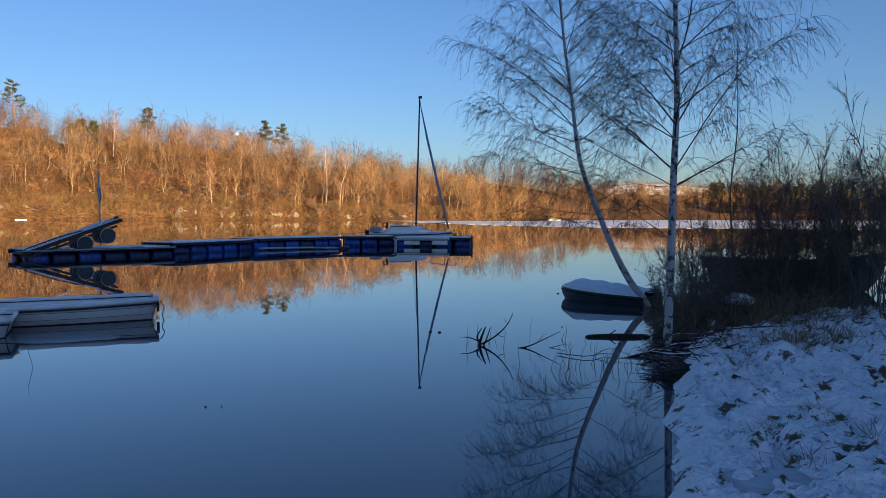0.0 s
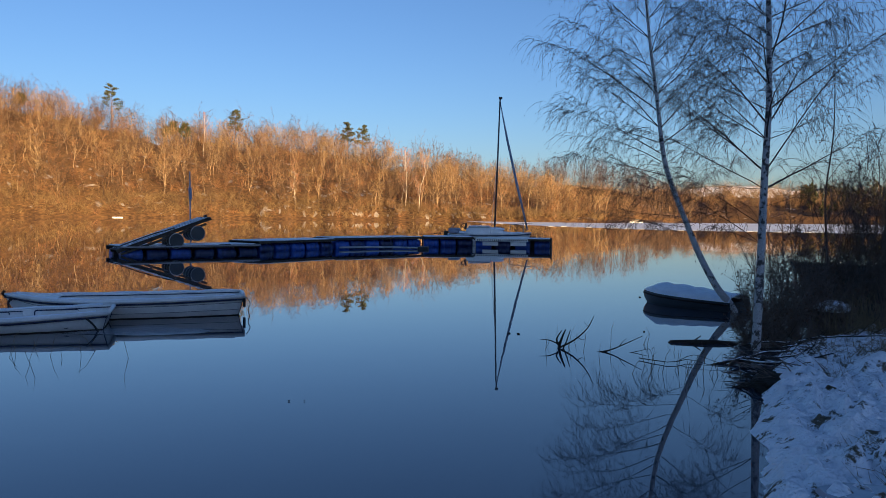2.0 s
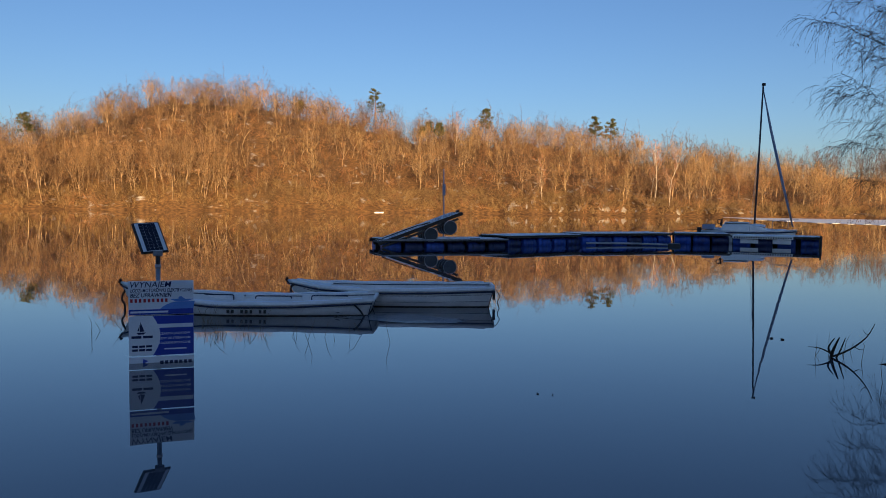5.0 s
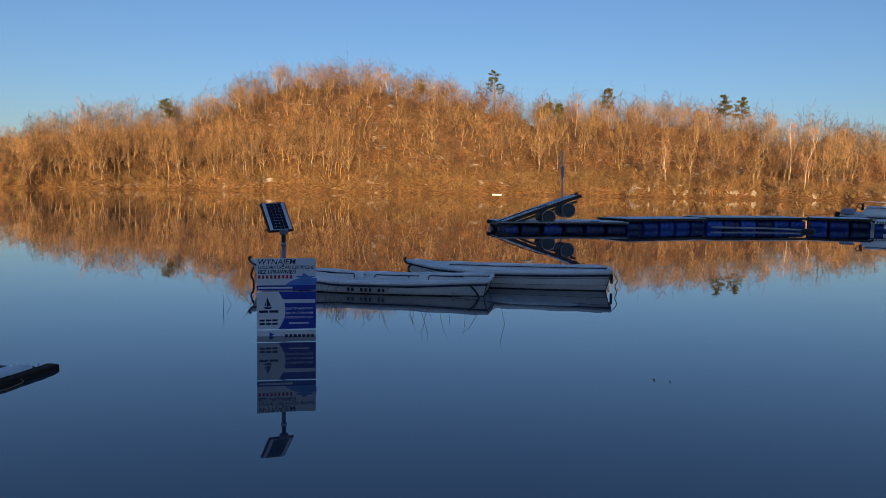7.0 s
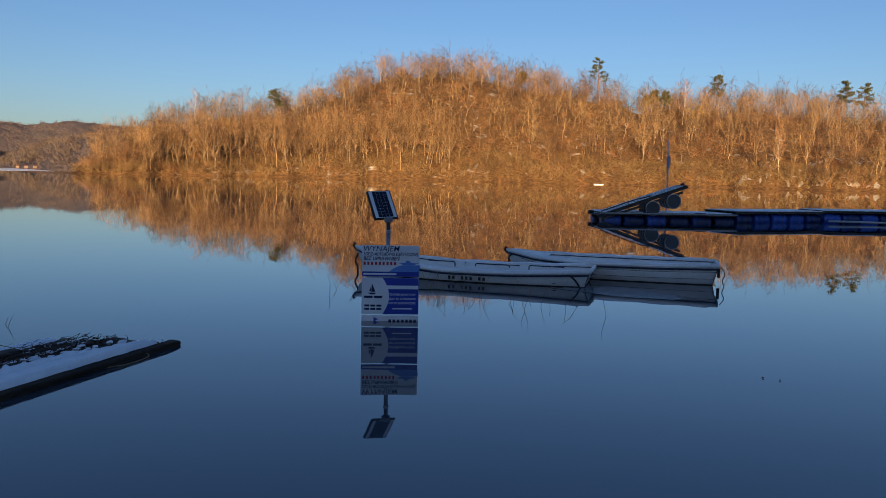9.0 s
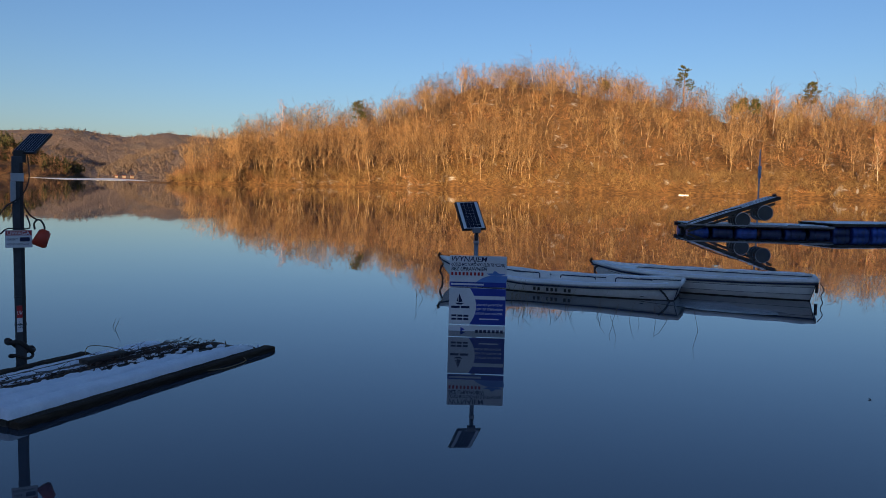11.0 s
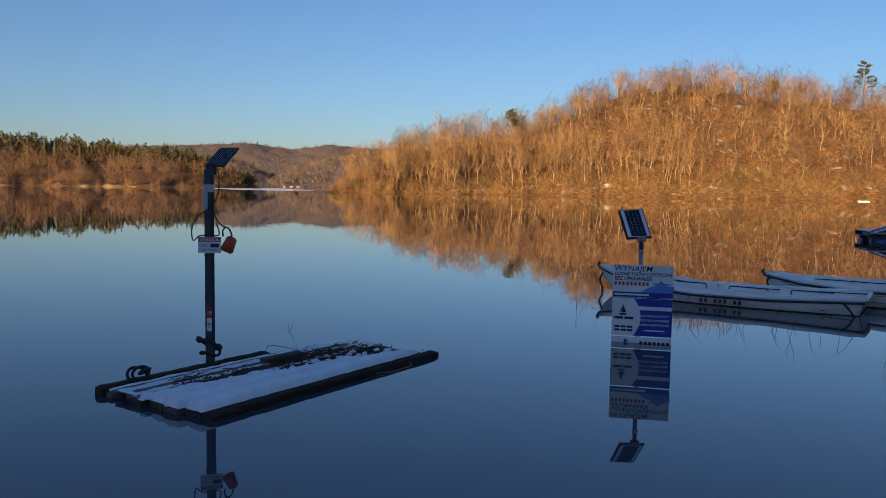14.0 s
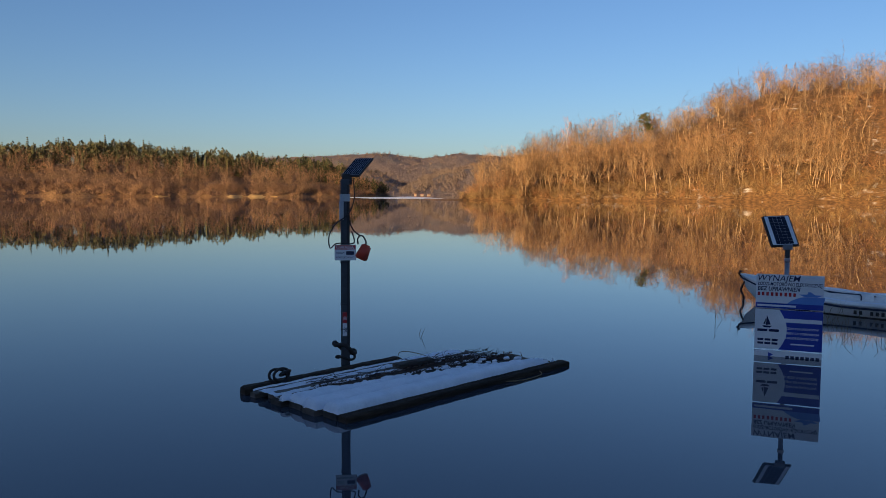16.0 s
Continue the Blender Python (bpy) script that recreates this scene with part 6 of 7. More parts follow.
def droop_twigs(rng, p, d, length, fine, leaves, r=0.0031):
    """A thin shoot that leaves p along d and bends over until it hangs, with a few side shoots."""
    a = p
    v = unit(d)
    n = 3
    for k in range(n):
        v = unit(v + np.array([0, 0, -0.52]) + rng.normal(0, 0.07, 3))
        b = a + v * length / n
        fine.append([*a, *b, r * (1 - 0.25 * k), r * (1 - 0.25 * (k + 1)) if k < n - 1 else 0])
        if rng.random() < 0.7:
            w = unit(v + rng.normal(0, 0.42, 3) + np.array([0, 0, -0.15]))
            q = a + (b - a) * rng.random()
            fine.append([*q, *(q + w * length * rng.uniform(0.2, 0.45)), r * 0.7, 0])
        a = b
    if rng.random() < 0.7:
        leaves.append([*a, *(a + np.array([0, 0, -0.03])), 0.0055, 0])


def limb(rng, p, d, length, r, wood, fine, leaves, density=1.0, sag=0.03, depth=0):
    """A limb that sweeps up and out and nods at its end, with side limbs and hanging shoots all along."""
    n = max(4, int(length / 0.2))
    a, v = p, unit(d)
    for k in range(n):
        f = k / n
        v = unit(v + np.array([0, 0, -sag * (0.2 + 2.6 * f * f)]) + rng.normal(0, 0.045, 3))
        b = a + v * length / n
        wood.append([*a, *b, r * (1 - 0.9 * f), max(r * (1 - 0.9 * (f + 1 / n)), 0.002)])
        if depth == 0 and f > 0.12 and rng.random() < 0.8:
            turn = rng.choice((-1, 1)) * rng.uniform(0.5, 1.0)
            side = unit(v + turn * unit(np.cross(v, (0, 0, 1))) + np.array([0, 0, rng.uniform(-0.25, 0.45)]))
            limb(rng, b, side, length * rng.uniform(0.22, 0.5) * (1.1 - 0.5 * f), r * 0.4 * (1 - 0.6 * f), wood, fine, leaves, density, 0.07, 1)
        if f > 0.15 or depth:
            for _ in range(rng.poisson((2.2 if depth else 2.2) * density)):
                droop_twigs(rng, a + (b - a) * rng.random(), unit(v * 0.45 + rng.normal(0, 0.5, 3)), rng.uniform(0.2, 0.75), fine, leaves)
        a = b
    droop_twigs(rng, a, v, 0.5, fine, leaves)


def birch(m, stem, limbs, seed, label, extra=14, density=1.25, reach=1.6, low=1.5, girth=0.7, bark=None):
    """stem: rows x z r of the trunk's line with y; limbs: rows height, bearing, rise, length, radius."""
    rng = np.random.default_rng(seed)
    t = thing("birch_tree", m, label, "tree", "birches by the shore")
    pts = curve_points(stem, 40)
    bm = tube([tuple(p[:3]) for p in pts], [float(max(p[3] * girth, 0.005)) for p in pts], 14)
    part("trunk", bm, bark or BIRCH_BARK, t, "" if bark else "white birch bark with dark scars", True)
    fine, leaves = [], []
    top = pts[-1][2]

    def spot(z):
        k = int(np.argmin(np.abs(pts[:, 2] - z)))
        return pts[k, :3], pts[k, 3]

    def grow(p, d, length, r):
        wood = []
        limb(rng, p, d, length, r, wood, fine, leaves, density)
        link_mesh("limb", bars_mesh("limb", wood, 5), DARK_TWIG, t)

    for z, az, rise, length, r in limbs:
        p, _ = spot(z)
        grow(p, np.array([math.cos(radians(az)), math.sin(radians(az)), rise]), length * 0.86, r * 0.36)
    for k in range(extra):
        z = low + (top - low) * (k + rng.random()) / extra
        p, r = spot(z)
        az = k * 137.5 + rng.uniform(-25, 25)
        f = (z - low) / (top - low)
        grow(p, np.array([math.cos(radians(az)), math.sin(radians(az)), rng.uniform(0.55, 1.1)]), reach * rng.uniform(0.7, 1.15) * (1.12 - 0.6 * f), max(r * 0.22, 0.005))
    tagged(link_mesh("twig_haze", bars_mesh("twig_haze", fine, 3), DARK_TWIG, t, "fine hanging twigs"), kind="stuff")
    tagged(link_mesh("catkin_haze", bars_mesh("catkin_haze", leaves, 4), SHRUB, t, "small dark catkins"), kind="stuff")
    return t


# upright birch, whose stem forks overhead: x, y, z, radius
birch(pose(3.32, 11.35, 0), [(0, 0, -0.6, 0.11), (0.0, 0, 0.0, 0.095), (0.03, 0, 1.2, 0.082), (0.05, 0, 2.45, 0.072), (0.08, 0, 3.5, 0.06), (0.06, 0, 4.3, 0.055), (0.02, 0, 5.6, 0.04), (0.1, 0.1, 7.4, 0.022), (0.12, 0.1, 8.8, 0.006)],
      [(2.5, 8, 1.4, 3.3, 0.034), (2.6, 158, 0.95, 2.6, 0.03), (2.4, 185, 0.62, 2.3, 0.024), (1.5, 176, 0.85, 2.3, 0.02), (1.9, 186, 0.55, 2.0, 0.018), (3.0, 218, 0.6, 1.8, 0.024), (2.9, 132, 0.8, 1.9, 0.026), (3.4, 170, 0.6, 1.7, 0.022), (4.1, 15, 5.0, 2.8, 0.04),
       (4.3, 10, 0.7, 2.0, 0.026), (4.6, 0, 0.6, 2.0, 0.022), (3.9, 185, 0.7, 1.6, 0.02), (2.9, -5, 0.35, 1.3, 0.018), (2.2, 170, 0.1, 1.2, 0.014), (2.0, 0, 0.3, 1.1, 0.014), (4.6, 200, 0.8, 1.7, 0.02), (4.8, 170, 0.8, 1.7, 0.022), (1.6, 195, 0.5, 1.5, 0.016)],
      11, "white-barked birch with hanging bare twigs at the water's edge", extra=34, reach=1.5, low=2.4)
# leaning birch
birch(pose(4.22, 15.9, 0), [(0.1, 0, -0.8, 0.12), (0.0, 0, 0.0, 0.115), (-0.35, 0, 0.5, 0.10), (-0.68, 0, 1.1, 0.09), (-0.98, 0, 1.8, 0.08), (-1.30, 0, 2.6, 0.072), (-1.46, 0, 3.2, 0.064), (-1.62, 0, 4.4, 0.05), (-1.78, 0, 5.5, 0.042), (-1.95, 0, 7.2, 0.03), (-2.1, 0, 9.2, 0.006)],
      [(2.7, 188, 0.34, 2.4, 0.03), (2.9, 165, 0.5, 2.5, 0.026), (2.35, 212, 0.22, 2.1, 0.022), (2.5, 150, 0.34, 2.2, 0.022), (1.9, 178, 0.16, 2.2, 0.022), (1.45, 195, 0.3, 1.5, 0.018), (3.1, 178, 0.6, 2.4, 0.028), (3.35, 165, 0.45, 2.3, 0.026), (2.2, -5, 0.6, 1.5, 0.016), (1.6, 8, 0.6, 1.2, 0.014), (3.65, 195, 0.6, 2.2, 0.026), (4.1, 170, 0.9, 3.2, 0.034), (4.5, 185, 0.8, 2.4, 0.026), (5.6, 190, 1.1, 2.2, 0.026), (5.0, 20, 0.9, 1.8, 0.024), (4.4, 0, 1.6, 2.4, 0.026), (5.4, 10, 1.0, 2.0, 0.024), (2.1, 185, 0.15, 2.2, 0.02), (1.7, 170, 0.1, 1.6, 0.016), (3.0, 0, 0.7, 1.4, 0.018), (6.2, 175, 1.0, 2.2, 0.022), (6.0, 15, 0.9, 1.8, 0.02)],
      23, "birch leaning out over the water from its flooded foot", extra=36, reach=1.75, low=3.4, bark=PALE_BIRCH)


# ---------------------------------------------------------------- thicket on the bank
def shrub(m, height, stems, seed, label, leafy=0.0, spread=0.2, name="shrub", rad=0.011, mat=None, bushy=9):
    rng = np.random.default_rng(seed)
    fine, leaves = [], []
    t = thing(name, m, label, "shrub", "shrubs of the thicket")
    for _ in range(stems):
        wood = []
        a = np.array([rng.normal(0, 0.24), rng.normal(0, 0.24), -0.25])
        v = unit(np.array([rng.normal(0, spread), rng.normal(0, spread), 1.0]))
        l = height * rng.uniform(0.6, 1.05)
        n = 8
        for k in range(n):
            v = unit(v + rng.normal(0, 0.07, 3) + np.array([0, 0, 0.03]))
            b = a + v * l / n
            wood.append([*a, *b, rad * (1 - 0.11 * k), rad * (1 - 0.11 * (k + 1))])
            if k > (1 if height < 2.3 else 2):
                for _ in range(rng.poisson(bushy / 2.2)):
                    p = a + (b - a) * rng.random()
                    w = unit(v * 0.9 + rng.normal(0, 0.5, 3))
                    q = p + w * rng.uniform(0.2, 0.6) * l * 0.32
                    fine.append([*p, *q, 0.0065, 0])
                    for _ in range(3):
                        g = p + (q - p) * rng.uniform(0.3, 1)
                        w2 = unit(w + rng.normal(0, 0.6, 3))
                        e = g + w2 * rng.uniform(0.08, 0.28)
                        fine.append([*g, *e, 0.0045, 0])
                        if rng.random() < leafy:
                            leaves.append(e)
            a = b
        link_mesh("stem", bars_mesh("stem", wood, 5), mat or SHRUB, t)
    tagged(link_mesh("twig_haze", bars_mesh("twig_haze", fine, 3), mat or SHRUB, t), kind="stuff")
    if leaves:
        tagged(link_mesh("leaf_haze", flakes_mesh("leaf_haze", leaves, 0.028, rng, 1.0), DRY_LEAF, t, "withered brown leaves"), kind="stuff")
    return t


rs = np.random.default_rng(31)
for k, (x, y, h, st, leafy) in enumerate(((4.2, 12.6, 1.6, 9, 0.5), (4.55, 13.6, 2.0, 8, 0.5), (5.5, 14.6, 2.4, 9, 0.4), (5.6, 14.3, 2.6, 10, 0.25), (6.0, 13.9, 3.0, 11, 0.25), (6.5, 14.4, 3.2, 11, 0.25),
                                           (7.0, 14.8, 3.2, 11, 0.2), (7.3, 13.9, 3.0, 11, 0.2), (7.8, 14.3, 3.0, 11, 0.3), (8.7, 14.4, 3.0, 11, 0.3), (9.2, 15.2, 3.3, 10, 0.3), (5.0, 15.5, 3.1, 6, 0.1),
                                           (4.5, 14.2, 1.7, 8, 0.6), (3.9, 12.0, 1.0, 7, 0.6), (9.8, 14.0, 3.0, 10, 0.3))):
    z = float(bank_height(np.array([x]), np.array([y]))[0])
    shrub(pose(x, y, max(z, -0.15), 0, 0, k * 50), h, st + 1, 100 + k, "dense dark bare shrub with a few withered leaves on the bank", leafy)
for k, (x, y, h, st, leafy) in enumerate(((4.6, 12.2, 1.0, 5, 0.7), (8.6, 12.9, 2.9, 10, 0.3), (5.3, 14.6, 2.4, 10, 0.5), (5.9, 15.0, 3.2, 11, 0.4), (6.6, 15.2, 3.6, 11, 0.4), (7.4, 15.6, 3.8, 11, 0.4), (8.3, 15.4, 3.6, 11, 0.4), (9.4, 14.6, 3.6, 11, 0.4),
                                           (6.2, 15.2, 2.6, 9, 0.2), (7.1, 15.6, 3.0, 9, 0.2), (8.0, 15.4, 3.2, 9, 0.2), (9.3, 13.4, 3.0, 10, 0.3), (10.2, 15.0, 3.2, 10, 0.3), (3.7, 12.5, 1.3, 8, 0.8))):
    z = float(bank_height(np.array([x]), np.array([y]))[0])
    shrub(pose(x, y, max(z, -0.15), 0, 0, k * 70), h, st, 200 + k, "dense low bare shrub with withered leaves on the bank", leafy)
for k, (x, y, h) in enumerate(((3.5, 11.9, 1.1), (3.85, 12.2, 1.8), (4.0, 12.7, 2.0))):
    shrub(pose(x, y, -0.1, 0, 0, k * 64), h, 8, 400 + k, "leafy bare shrub standing in the shallows", 0.75, 0.3)
shrub(pose(6.95, 11.6, 0.5), 3.7, 22, 140, "larger bare shrub with many fine branches on the bank", 0.03, 0.24, "tall_shrub", 0.014, bushy=13)
birch(pose(5.08, 13.58, 0.0), [(0, 0, -0.4, 0.05), (0.03, 0, 1.0, 0.042), (-0.05, 0, 2.2, 0.034), (0.05, 0, 3.4, 0.024), (0.02, 0, 4.9, 0.006)],
      [(1.3, 20, 2.2, 2.2, 0.02), (1.5, 170, 2.6, 1.8, 0.018), (1.9, 0, 2.0, 1.8, 0.016), (2.2, 60, 2.2, 1.5, 0.014), (2.4, 190, 1.8, 1.2, 0.014)], 37, "slender dark sapling with whippy twigs in the thicket", extra=8, density=0.5, reach=0.9, low=1.6, bark=SHRUB, girth=0.4)
for k, (x, y, h, st) in enumerate(((8.9, 13.0, 3.0, 12), (9.6, 12.6, 3.2, 12), (10.4, 13.6, 3.4, 12), (8.2, 13.9, 3.0, 12), (7.5, 14.9, 3.1, 12), (9.0, 11.6, 2.6, 11), (7.4, 15.2, 3.2, 10))):
    shrub(pose(x, y, max(float(bank_height(np.array([x]), np.array([y]))[0]), -0.1), 0, 0, k * 33), h, st, 300 + k, "tall dense bare shrub in the dark thicket", 0.15)

# ---------------------------------------------------------------- reeds, grass, driftwood
rows = []
for _ in range(900):
    k = rs.integers(0, 3)
    x, y = ((rs.normal(5.9, 0.8), rs.normal(12.0, 0.5)), (rs.normal(5.0, 0.5), rs.normal(12.4, 0.4)), (rs.normal(4.6, 0.3), rs.normal(9.7, 0.35)))[k]
    z = float(bank_height(np.array([x]), np.array([y]))[0])
    l = rs.uniform(0.25, 1.0) if k < 2 else rs.uniform(0.1, 0.4)
    v = unit(np.array([rs.normal(0.1, 0.5), rs.normal(0, 0.5), rs.uniform(0.3, 1.0)]))
    b = np.array([x, y, max(z, -0.1)])
    m = b + v * l * 0.6
    e = m + unit(v + np.array([rs.normal(0, 0.3), rs.normal(0, 0.3), -0.6])) * l * 0.4
    rows += [[*b, *m, 0.004, 0.003], [*m, *e, 0.003, 0]]
tagged(link_mesh("dry_reeds", bars_mesh("dry_reeds", rows, 3), DRY_GRASS), "bent straw-coloured reeds in the snow", "reeds", kind="stuff")
rows = []
for cx, cy, n, s in ((4.62, 9.2, 320, 0.16), (5.1, 9.5, 180, 0.14), (3.75, 9.4, 90, 0.12), (3.35, 8.6, 60, 0.1), (3.05, 6.2, 60, 0.1), (2.6, 6.1, 60, 0.12), (4.3, 10.5, 160, 0.25), (3.9, 10.3, 160, 0.2), (5.9, 10.6, 160, 0.4), (4.9, 11.0, 160, 0.35), (2.45, 5.2, 60, 0.12), (3.2, 5.6, 50, 0.1)):
    for _ in range(n):
        x, y = rs.normal(cx, s), rs.normal(cy, s)
        z = float(bank_height(np.array([x]), np.array([y]))[0])
        v = unit(np.array([rs.normal(0, 0.7), rs.normal(0, 0.7), rs.uniform(0.1, 0.9)]))
        rows.append([x, y, z - 0.01, *(np.array([x, y, z]) + v * rs.uniform(0.05, 0.2)), 0.003, 0])
tagged(link_mesh("grass_tufts", bars_mesh("grass_tufts", rows, 3), DRY_GRASS), "flattened brown grass tufts poking through snow", "grass", kind="stuff")
rows = []
for _ in range(330):
    x, y = rs.uniform(2.4, 5.2), rs.uniform(8.6, 12.2)
    if abs(x - np.interp(y, [8.3, 9.9, 11.3, 12.5], [2.6, 3.2, 3.8, 4.8])) > 0.55:
        continue
    z = max(float(bank_height(np.array([x]), np.array([y]))[0]), 0.0)
    a, l = rs.uniform(-1.2, 1.4), rs.uniform(0.12, 0.55)
    p = np.array([x, y, z + rs.uniform(0, 0.12)])
    rows.append([*p, *(p + np.array([-math.cos(a) * l, math.sin(a) * l * 0.4, rs.normal(0.02, 0.1)])), rs.uniform(0.003, 0.009), 0.001])
tagged(link_mesh("fallen_branches", bars_mesh("fallen_branches", rows, 5), SHRUB), "tangle of fallen branches along the shore", "branches", kind="stuff")

log = thing("floating_log", pose(2.7, 11.88, 0.0, 0, 0, 1), "dark waterlogged log floating near the shore", "log")
part("wood", tube(curve_points([(-0.5, 0, -0.01), (-0.25, 0.02, 0.0), (0.1, 0, 0.01), (0.5, -0.01, -0.005)], 14), [0.02] + [0.048] * 12 + [0.025], 10), WET_WOOD, log, "", True)
part("stub", tube([(-0.15, 0, 0.02), (-0.02, 0.02, 0.11)], [0.014, 0.006], 6), WET_WOOD, log)


def dead_branch(name, m, paths, label):
    t = thing(name, m, label, "branch", "driftwood in the water")
    for pts, r in paths:
        c = curve_points(pts, 10)
        part("bough", tube([tuple(p) for p in c], [r * (1 - 0.085 * k) for k in range(10)], 6), WET_WOOD, t, "", True)


dead_branch("snag", pose(0.52, 11.1, 0), [([(0.0, 0, -0.2), (0.02, 0, 0.05), (0.1, 0, 0.27)], 0.035), ([(0.02, 0.02, -0.1), (0.1, 0, 0.06), (0.17, 0, 0.27)], 0.018),
                                          ([(0.0, 0, 0.0), (0.22, 0, 0.12), (0.40, -0.05, 0.3), (0.49, -0.05, 0.48)], 0.016), ([(0.02, 0, 0.05), (-0.12, 0, 0.11), (-0.26, 0, 0.12)], 0.013),
                                          ([(0.02, 0, 0.03), (-0.02, 0.05, 0.12), (0.05, 0.1, 0.24)], 0.02), ([(0.28, 0, 0.16), (0.33, 0, 0.13), (0.38, 0, 0.14)], 0.007), ([(0.42, -0.05, 0.33), (0.38, -0.05, 0.36), (0.36, -0.05, 0.4)], 0.006)],
            "dark forked snag standing out of the water")
dead_branch("snag", pose(1.15, 10.9, 0), [([(-0.25, 0, -0.03), (0.05, 0, 0.02), (0.3, 0, 0.13), (0.52, 0, 0.24)], 0.014), ([(0.2, 0, 0.08), (0.24, 0, 0.14), (0.3, 0, 0.2)], 0.007), ([(0.0, 0, 0.0), (0.25, 0, -0.02), (0.6, 0.05, 0.05)], 0.012)], "thin sunken branch rising from the water")
dead_branch("snag", pose(1.9, 10.2, 0), [([(-0.35, 0.2, 0.02), (0.0, -0.1, 0.03), (0.3, 0.15, 0.03), (0.6, -0.15, 0.0), (1.1, 0.1, 0.05)], 0.007), ([(0.1, 0, 0.02), (0.35, 0.15, 0.09), (0.6, -0.15, 0.05), (0.9, -0.1, 0.03)], 0.005)], "long thin branch lying on the water")

# thin stalks in the water and drifting leaves
rows = []
for cx, cy, n, s in ((-7.9, 9.1, 26, 0.7), (-8.6, 9.4, 16, 0.5), (-6.6, 9.3, 14, 0.6), (-9.8, 3.53, 2, 0.12), (-9.3, 8.2, 5, 0.4), (2.1, 9.6, 36, 0.5), (1.4, 11.2, 14, 0.5)):
    for _ in range(n):
        x, y, l = rs.normal(cx, s), rs.normal(cy, s * 0.5), rs.uniform(0.08, 0.42)
        a = np.array([x, y, -0.1])
        v = unit(np.array([rs.normal(0, 0.3), rs.normal(0, 0.3), 1]))
        m = a + v * (l * 0.6 + 0.1)
        e = m + unit(v + np.array([rs.normal(0, 0.4 if s > 0.15 else 0.08), 0, -0.1])) * l * 0.5
        rows += [[*a, *m, 0.004, 0.003], [*m, *e, 0.003, 0]]
tagged(link_mesh("water_stalks", bars_mesh("water_stalks", rows, 3), DRY_GRASS), "thin dry stalks standing in the water", "stalks", kind="stuff")
for x, y, r in ((-2.32, 7.5, 0.013), (-2.17, 7.52, 0.011), (2.75, 18.4, 0.03), (2.0, 12.9, 0.018), (-0.05, 12.3, 0.03), (-0.2, 12.35, 0.03)):
    bm = bmesh.new()
    bmesh.ops.create_icosphere(bm, subdivisions=2, radius=r, matrix=pose(x, y, 0.008) @ Matrix.Diagonal((1, 0.7, 0.45, 1)))
    for v in bm.verts:
        v.co += Vector((noise.noise(v.co * 40), noise.noise(v.co * 37), 0.3 * noise.noise(v.co * 31))) * r * 0.5
    tagged(part("drifting_debris", bm, WET_WOOD), "small dark clump drifting on the water", "debris", "drifting clumps")

# dark muddy edge with roots under the upright birch
MUD = material("dark_wet_earth", (0.04, 0.032, 0.025), 0.85, var=(0.014, 0.012, 0.01), scale=5, fine=40, bump=0.8, bump_dist=0.02, spec=0.2)
mound = thing("earth_mound", pose(2.84, 9.05, 0, 0, 0, -22) @ Matrix.Scale(0.72, 4), "dark muddy bank edge with bare roots at the waterline", "mound")
bm = bmesh.new()
bmesh.ops.create_icosphere(bm, subdivisions=4, radius=1.0)
for v in bm.verts:
    k = 1 + 0.22 * noise.noise(v.co * 2.1) + 0.1 * noise.noise(v.co * 6.3)
    v.co = Vector((v.co.x * 0.3 * k, v.co.y * 0.72 * k, v.co.z * 0.15 * k + 0.02))
part("earth", bm, MUD, mound, "", True)
rm = np.random.default_rng(12)
for k in range(16):
    y = rm.uniform(-0.6, 0.6)
    p = [(-0.05, y, 0.12), (-0.2, y + rm.normal(0, 0.08), 0.12), (-0.34, y + rm.normal(0, 0.12), 0.04), (-0.5 - 0.2 * rm.random(), y + rm.normal(0, 0.2), -0.05 + 0.12 * rm.random())]
    part("root", tube(curve_points(p, 9), [0.014 * (1 - 0.09 * i) for i in range(9)], 5), WET_WOOD, mound)

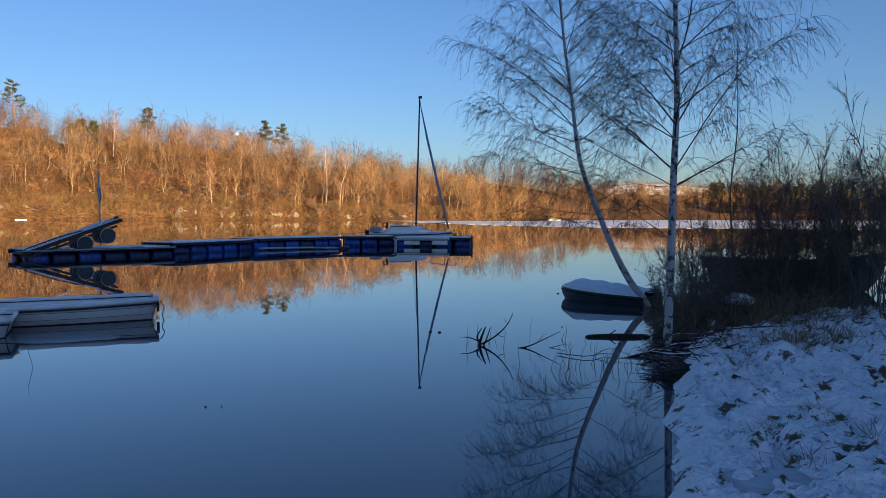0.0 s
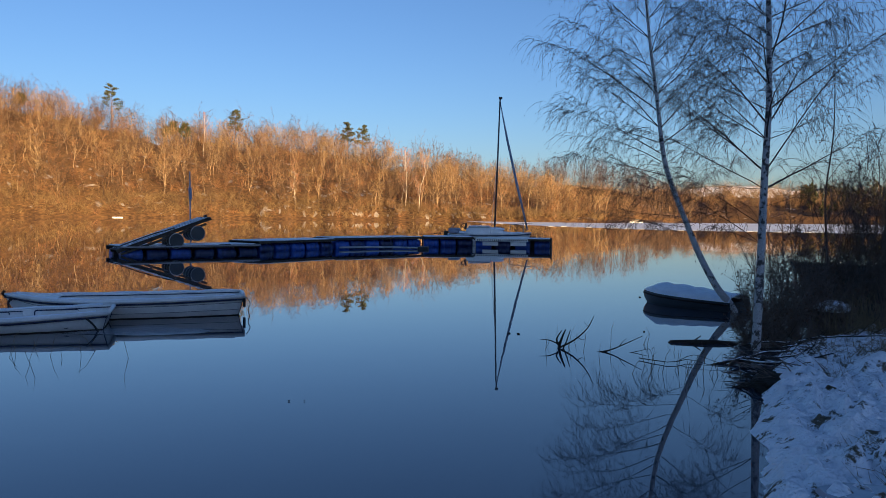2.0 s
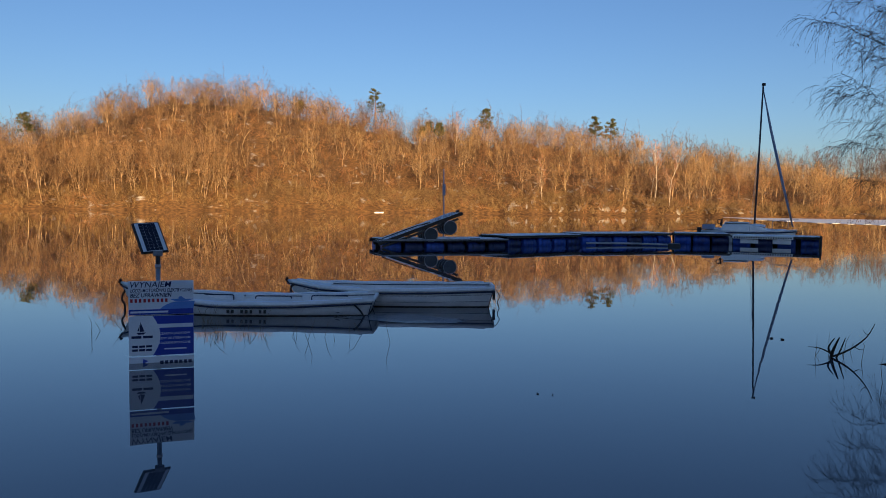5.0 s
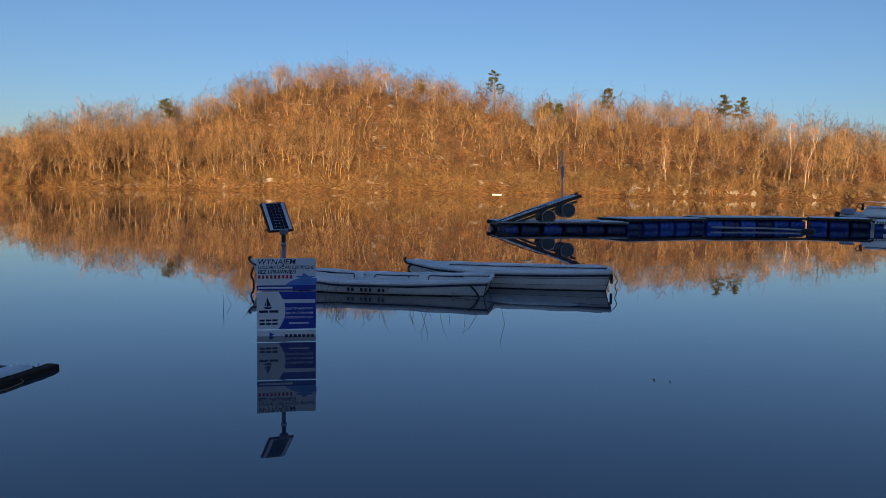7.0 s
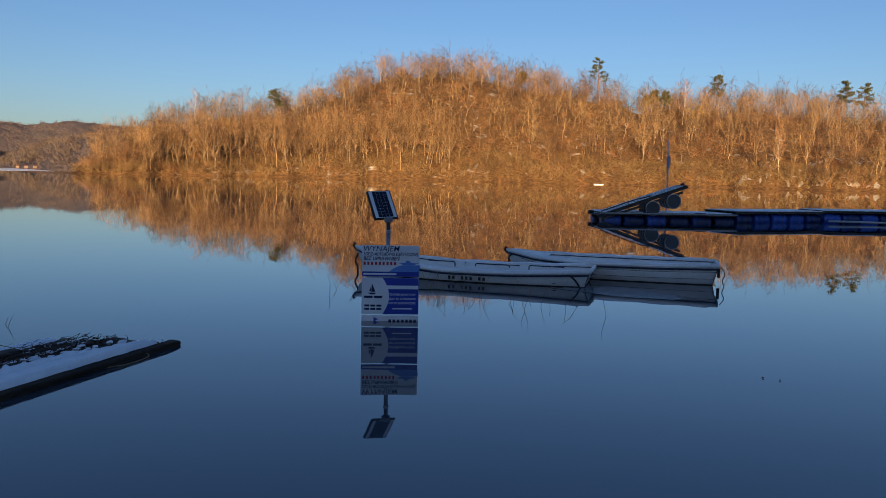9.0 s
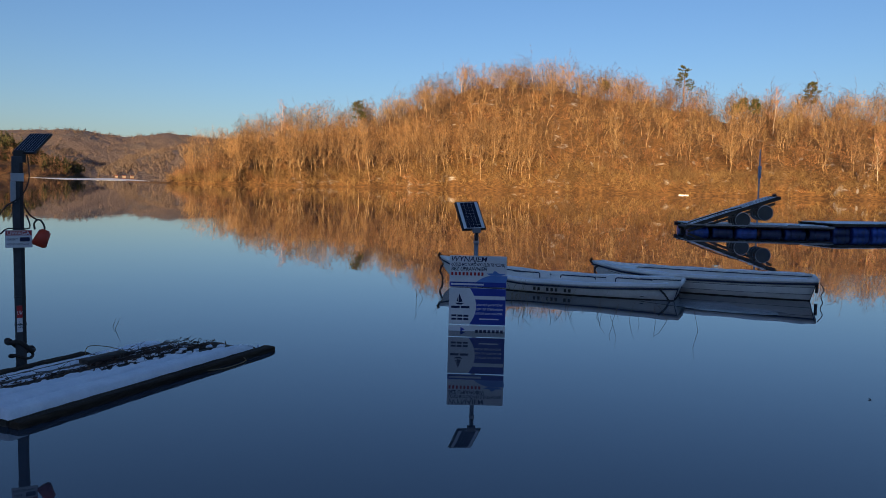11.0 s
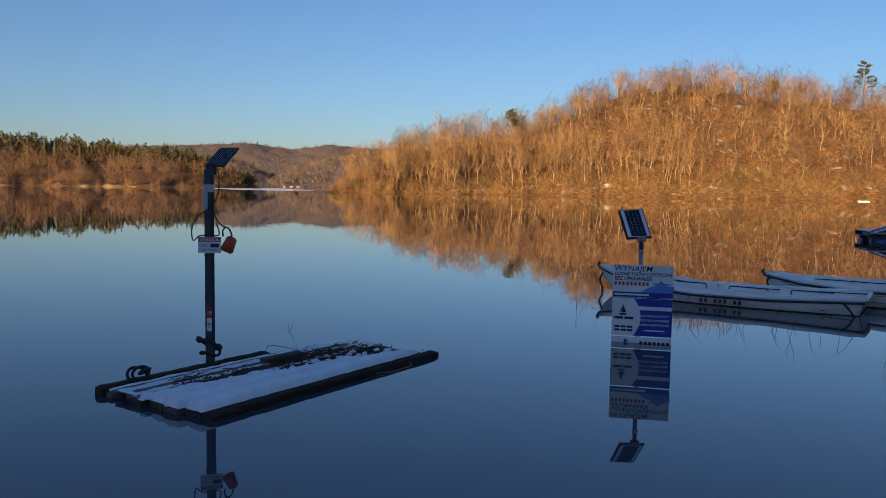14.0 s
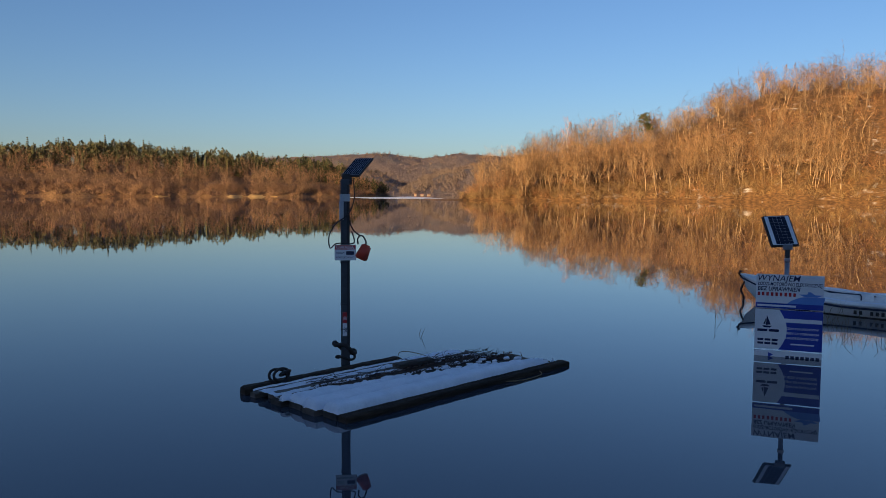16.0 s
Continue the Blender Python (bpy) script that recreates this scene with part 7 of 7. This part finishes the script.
# ice slab and snow-lined boughs on the bank
slab = thing("ice_slab", pose(2.13, 4.92, float(bank_height(np.array([2.13]), np.array([4.92]))[0]) + 0.01, 2, 3, 12) @ Matrix.Scale(1.25, 4), "thin grey slab of broken lake ice on the snowy bank", "ice")
bm = bmesh.new()
low = [bm.verts.new((x, y, 0)) for x, y in ((-0.26, -0.12), (-0.1, -0.16), (0.2, -0.13), (0.27, -0.02), (0.18, 0.12), (-0.05, 0.15), (-0.24, 0.08))]
top = [bm.verts.new((v.co.x * 0.98, v.co.y * 0.98, 0.03)) for v in low]
bm.faces.new(low), bm.faces.new(top)
for k in range(7):
    bm.faces.new((low[k], low[(k + 1) % 7], top[(k + 1) % 7], top[k]))
part("sheet", bm, SLAB_ICE, slab)
rb_ = np.random.default_rng(77)
for k, (x, y, a, l, r) in enumerate(((3.25, 10.2, 20, 1.5, 0.03), (3.5, 10.7, 8, 1.3, 0.028), (3.0, 9.9, -10, 1.6, 0.035), (3.9, 11.2, 25, 1.2, 0.024), (3.6, 11.6, 15, 1.1, 0.022), (4.4, 11.0, -20, 1.0, 0.02), (5.0, 11.2, 35, 1.3, 0.016), (3.2, 9.5, 30, 0.9, 0.02), (5.6, 10.9, 140, 1.4, 0.014), (6.1, 11.3, 150, 1.5, 0.013))):
    z = max(float(bank_height(np.array([x]), np.array([y]))[0]), 0.0)
    t = thing("fallen_bough", pose(x, y, z + 0.04, 0, rb_.uniform(-9, 3), a), "dark fallen bough lined with snow at the water's edge", "bough", "fallen boughs")
    r *= 0.62
    pts = curve_points([(-l / 2, rb_.normal(0, 0.12), 0.0), (-l / 5, rb_.normal(0, 0.1), 0.03), (0, rb_.normal(0, 0.1), 0.06 * rb_.random()), (l / 4, rb_.normal(0, 0.1), 0.05), (l / 2, rb_.normal(0, 0.16), 0.02 + rb_.random() * 0.16)], 14)
    part("wood", tube([tuple(p) for p in pts], [r * (1 - 0.055 * i) for i in range(14)], 7), WET_WOOD, t, "", True)
    part("snow_line", tube([(p[0], p[1], p[2] + r * 0.75) for p in pts[2:11]], [r * 0.6 * (0.5 + 0.5 * math.sin(i * 1.9) ** 2) for i in range(9)], 6), CLEAN_SNOW, t, "thin snow on top", True)
    for q in range(5):
        i = int(rb_.integers(3, 12))
        d = unit(np.array([rb_.uniform(0.3, 1), rb_.normal(0, 0.7), rb_.uniform(0, 0.8)])) * rb_.uniform(0.15, 0.45)
        part("side_twig", tube([tuple(pts[i]), tuple(pts[i] + d * 0.6), tuple(pts[i] + d + np.array([0, 0, 0.03]))], [r * 0.35, r * 0.25, r * 0.1], 5), WET_WOOD, t)
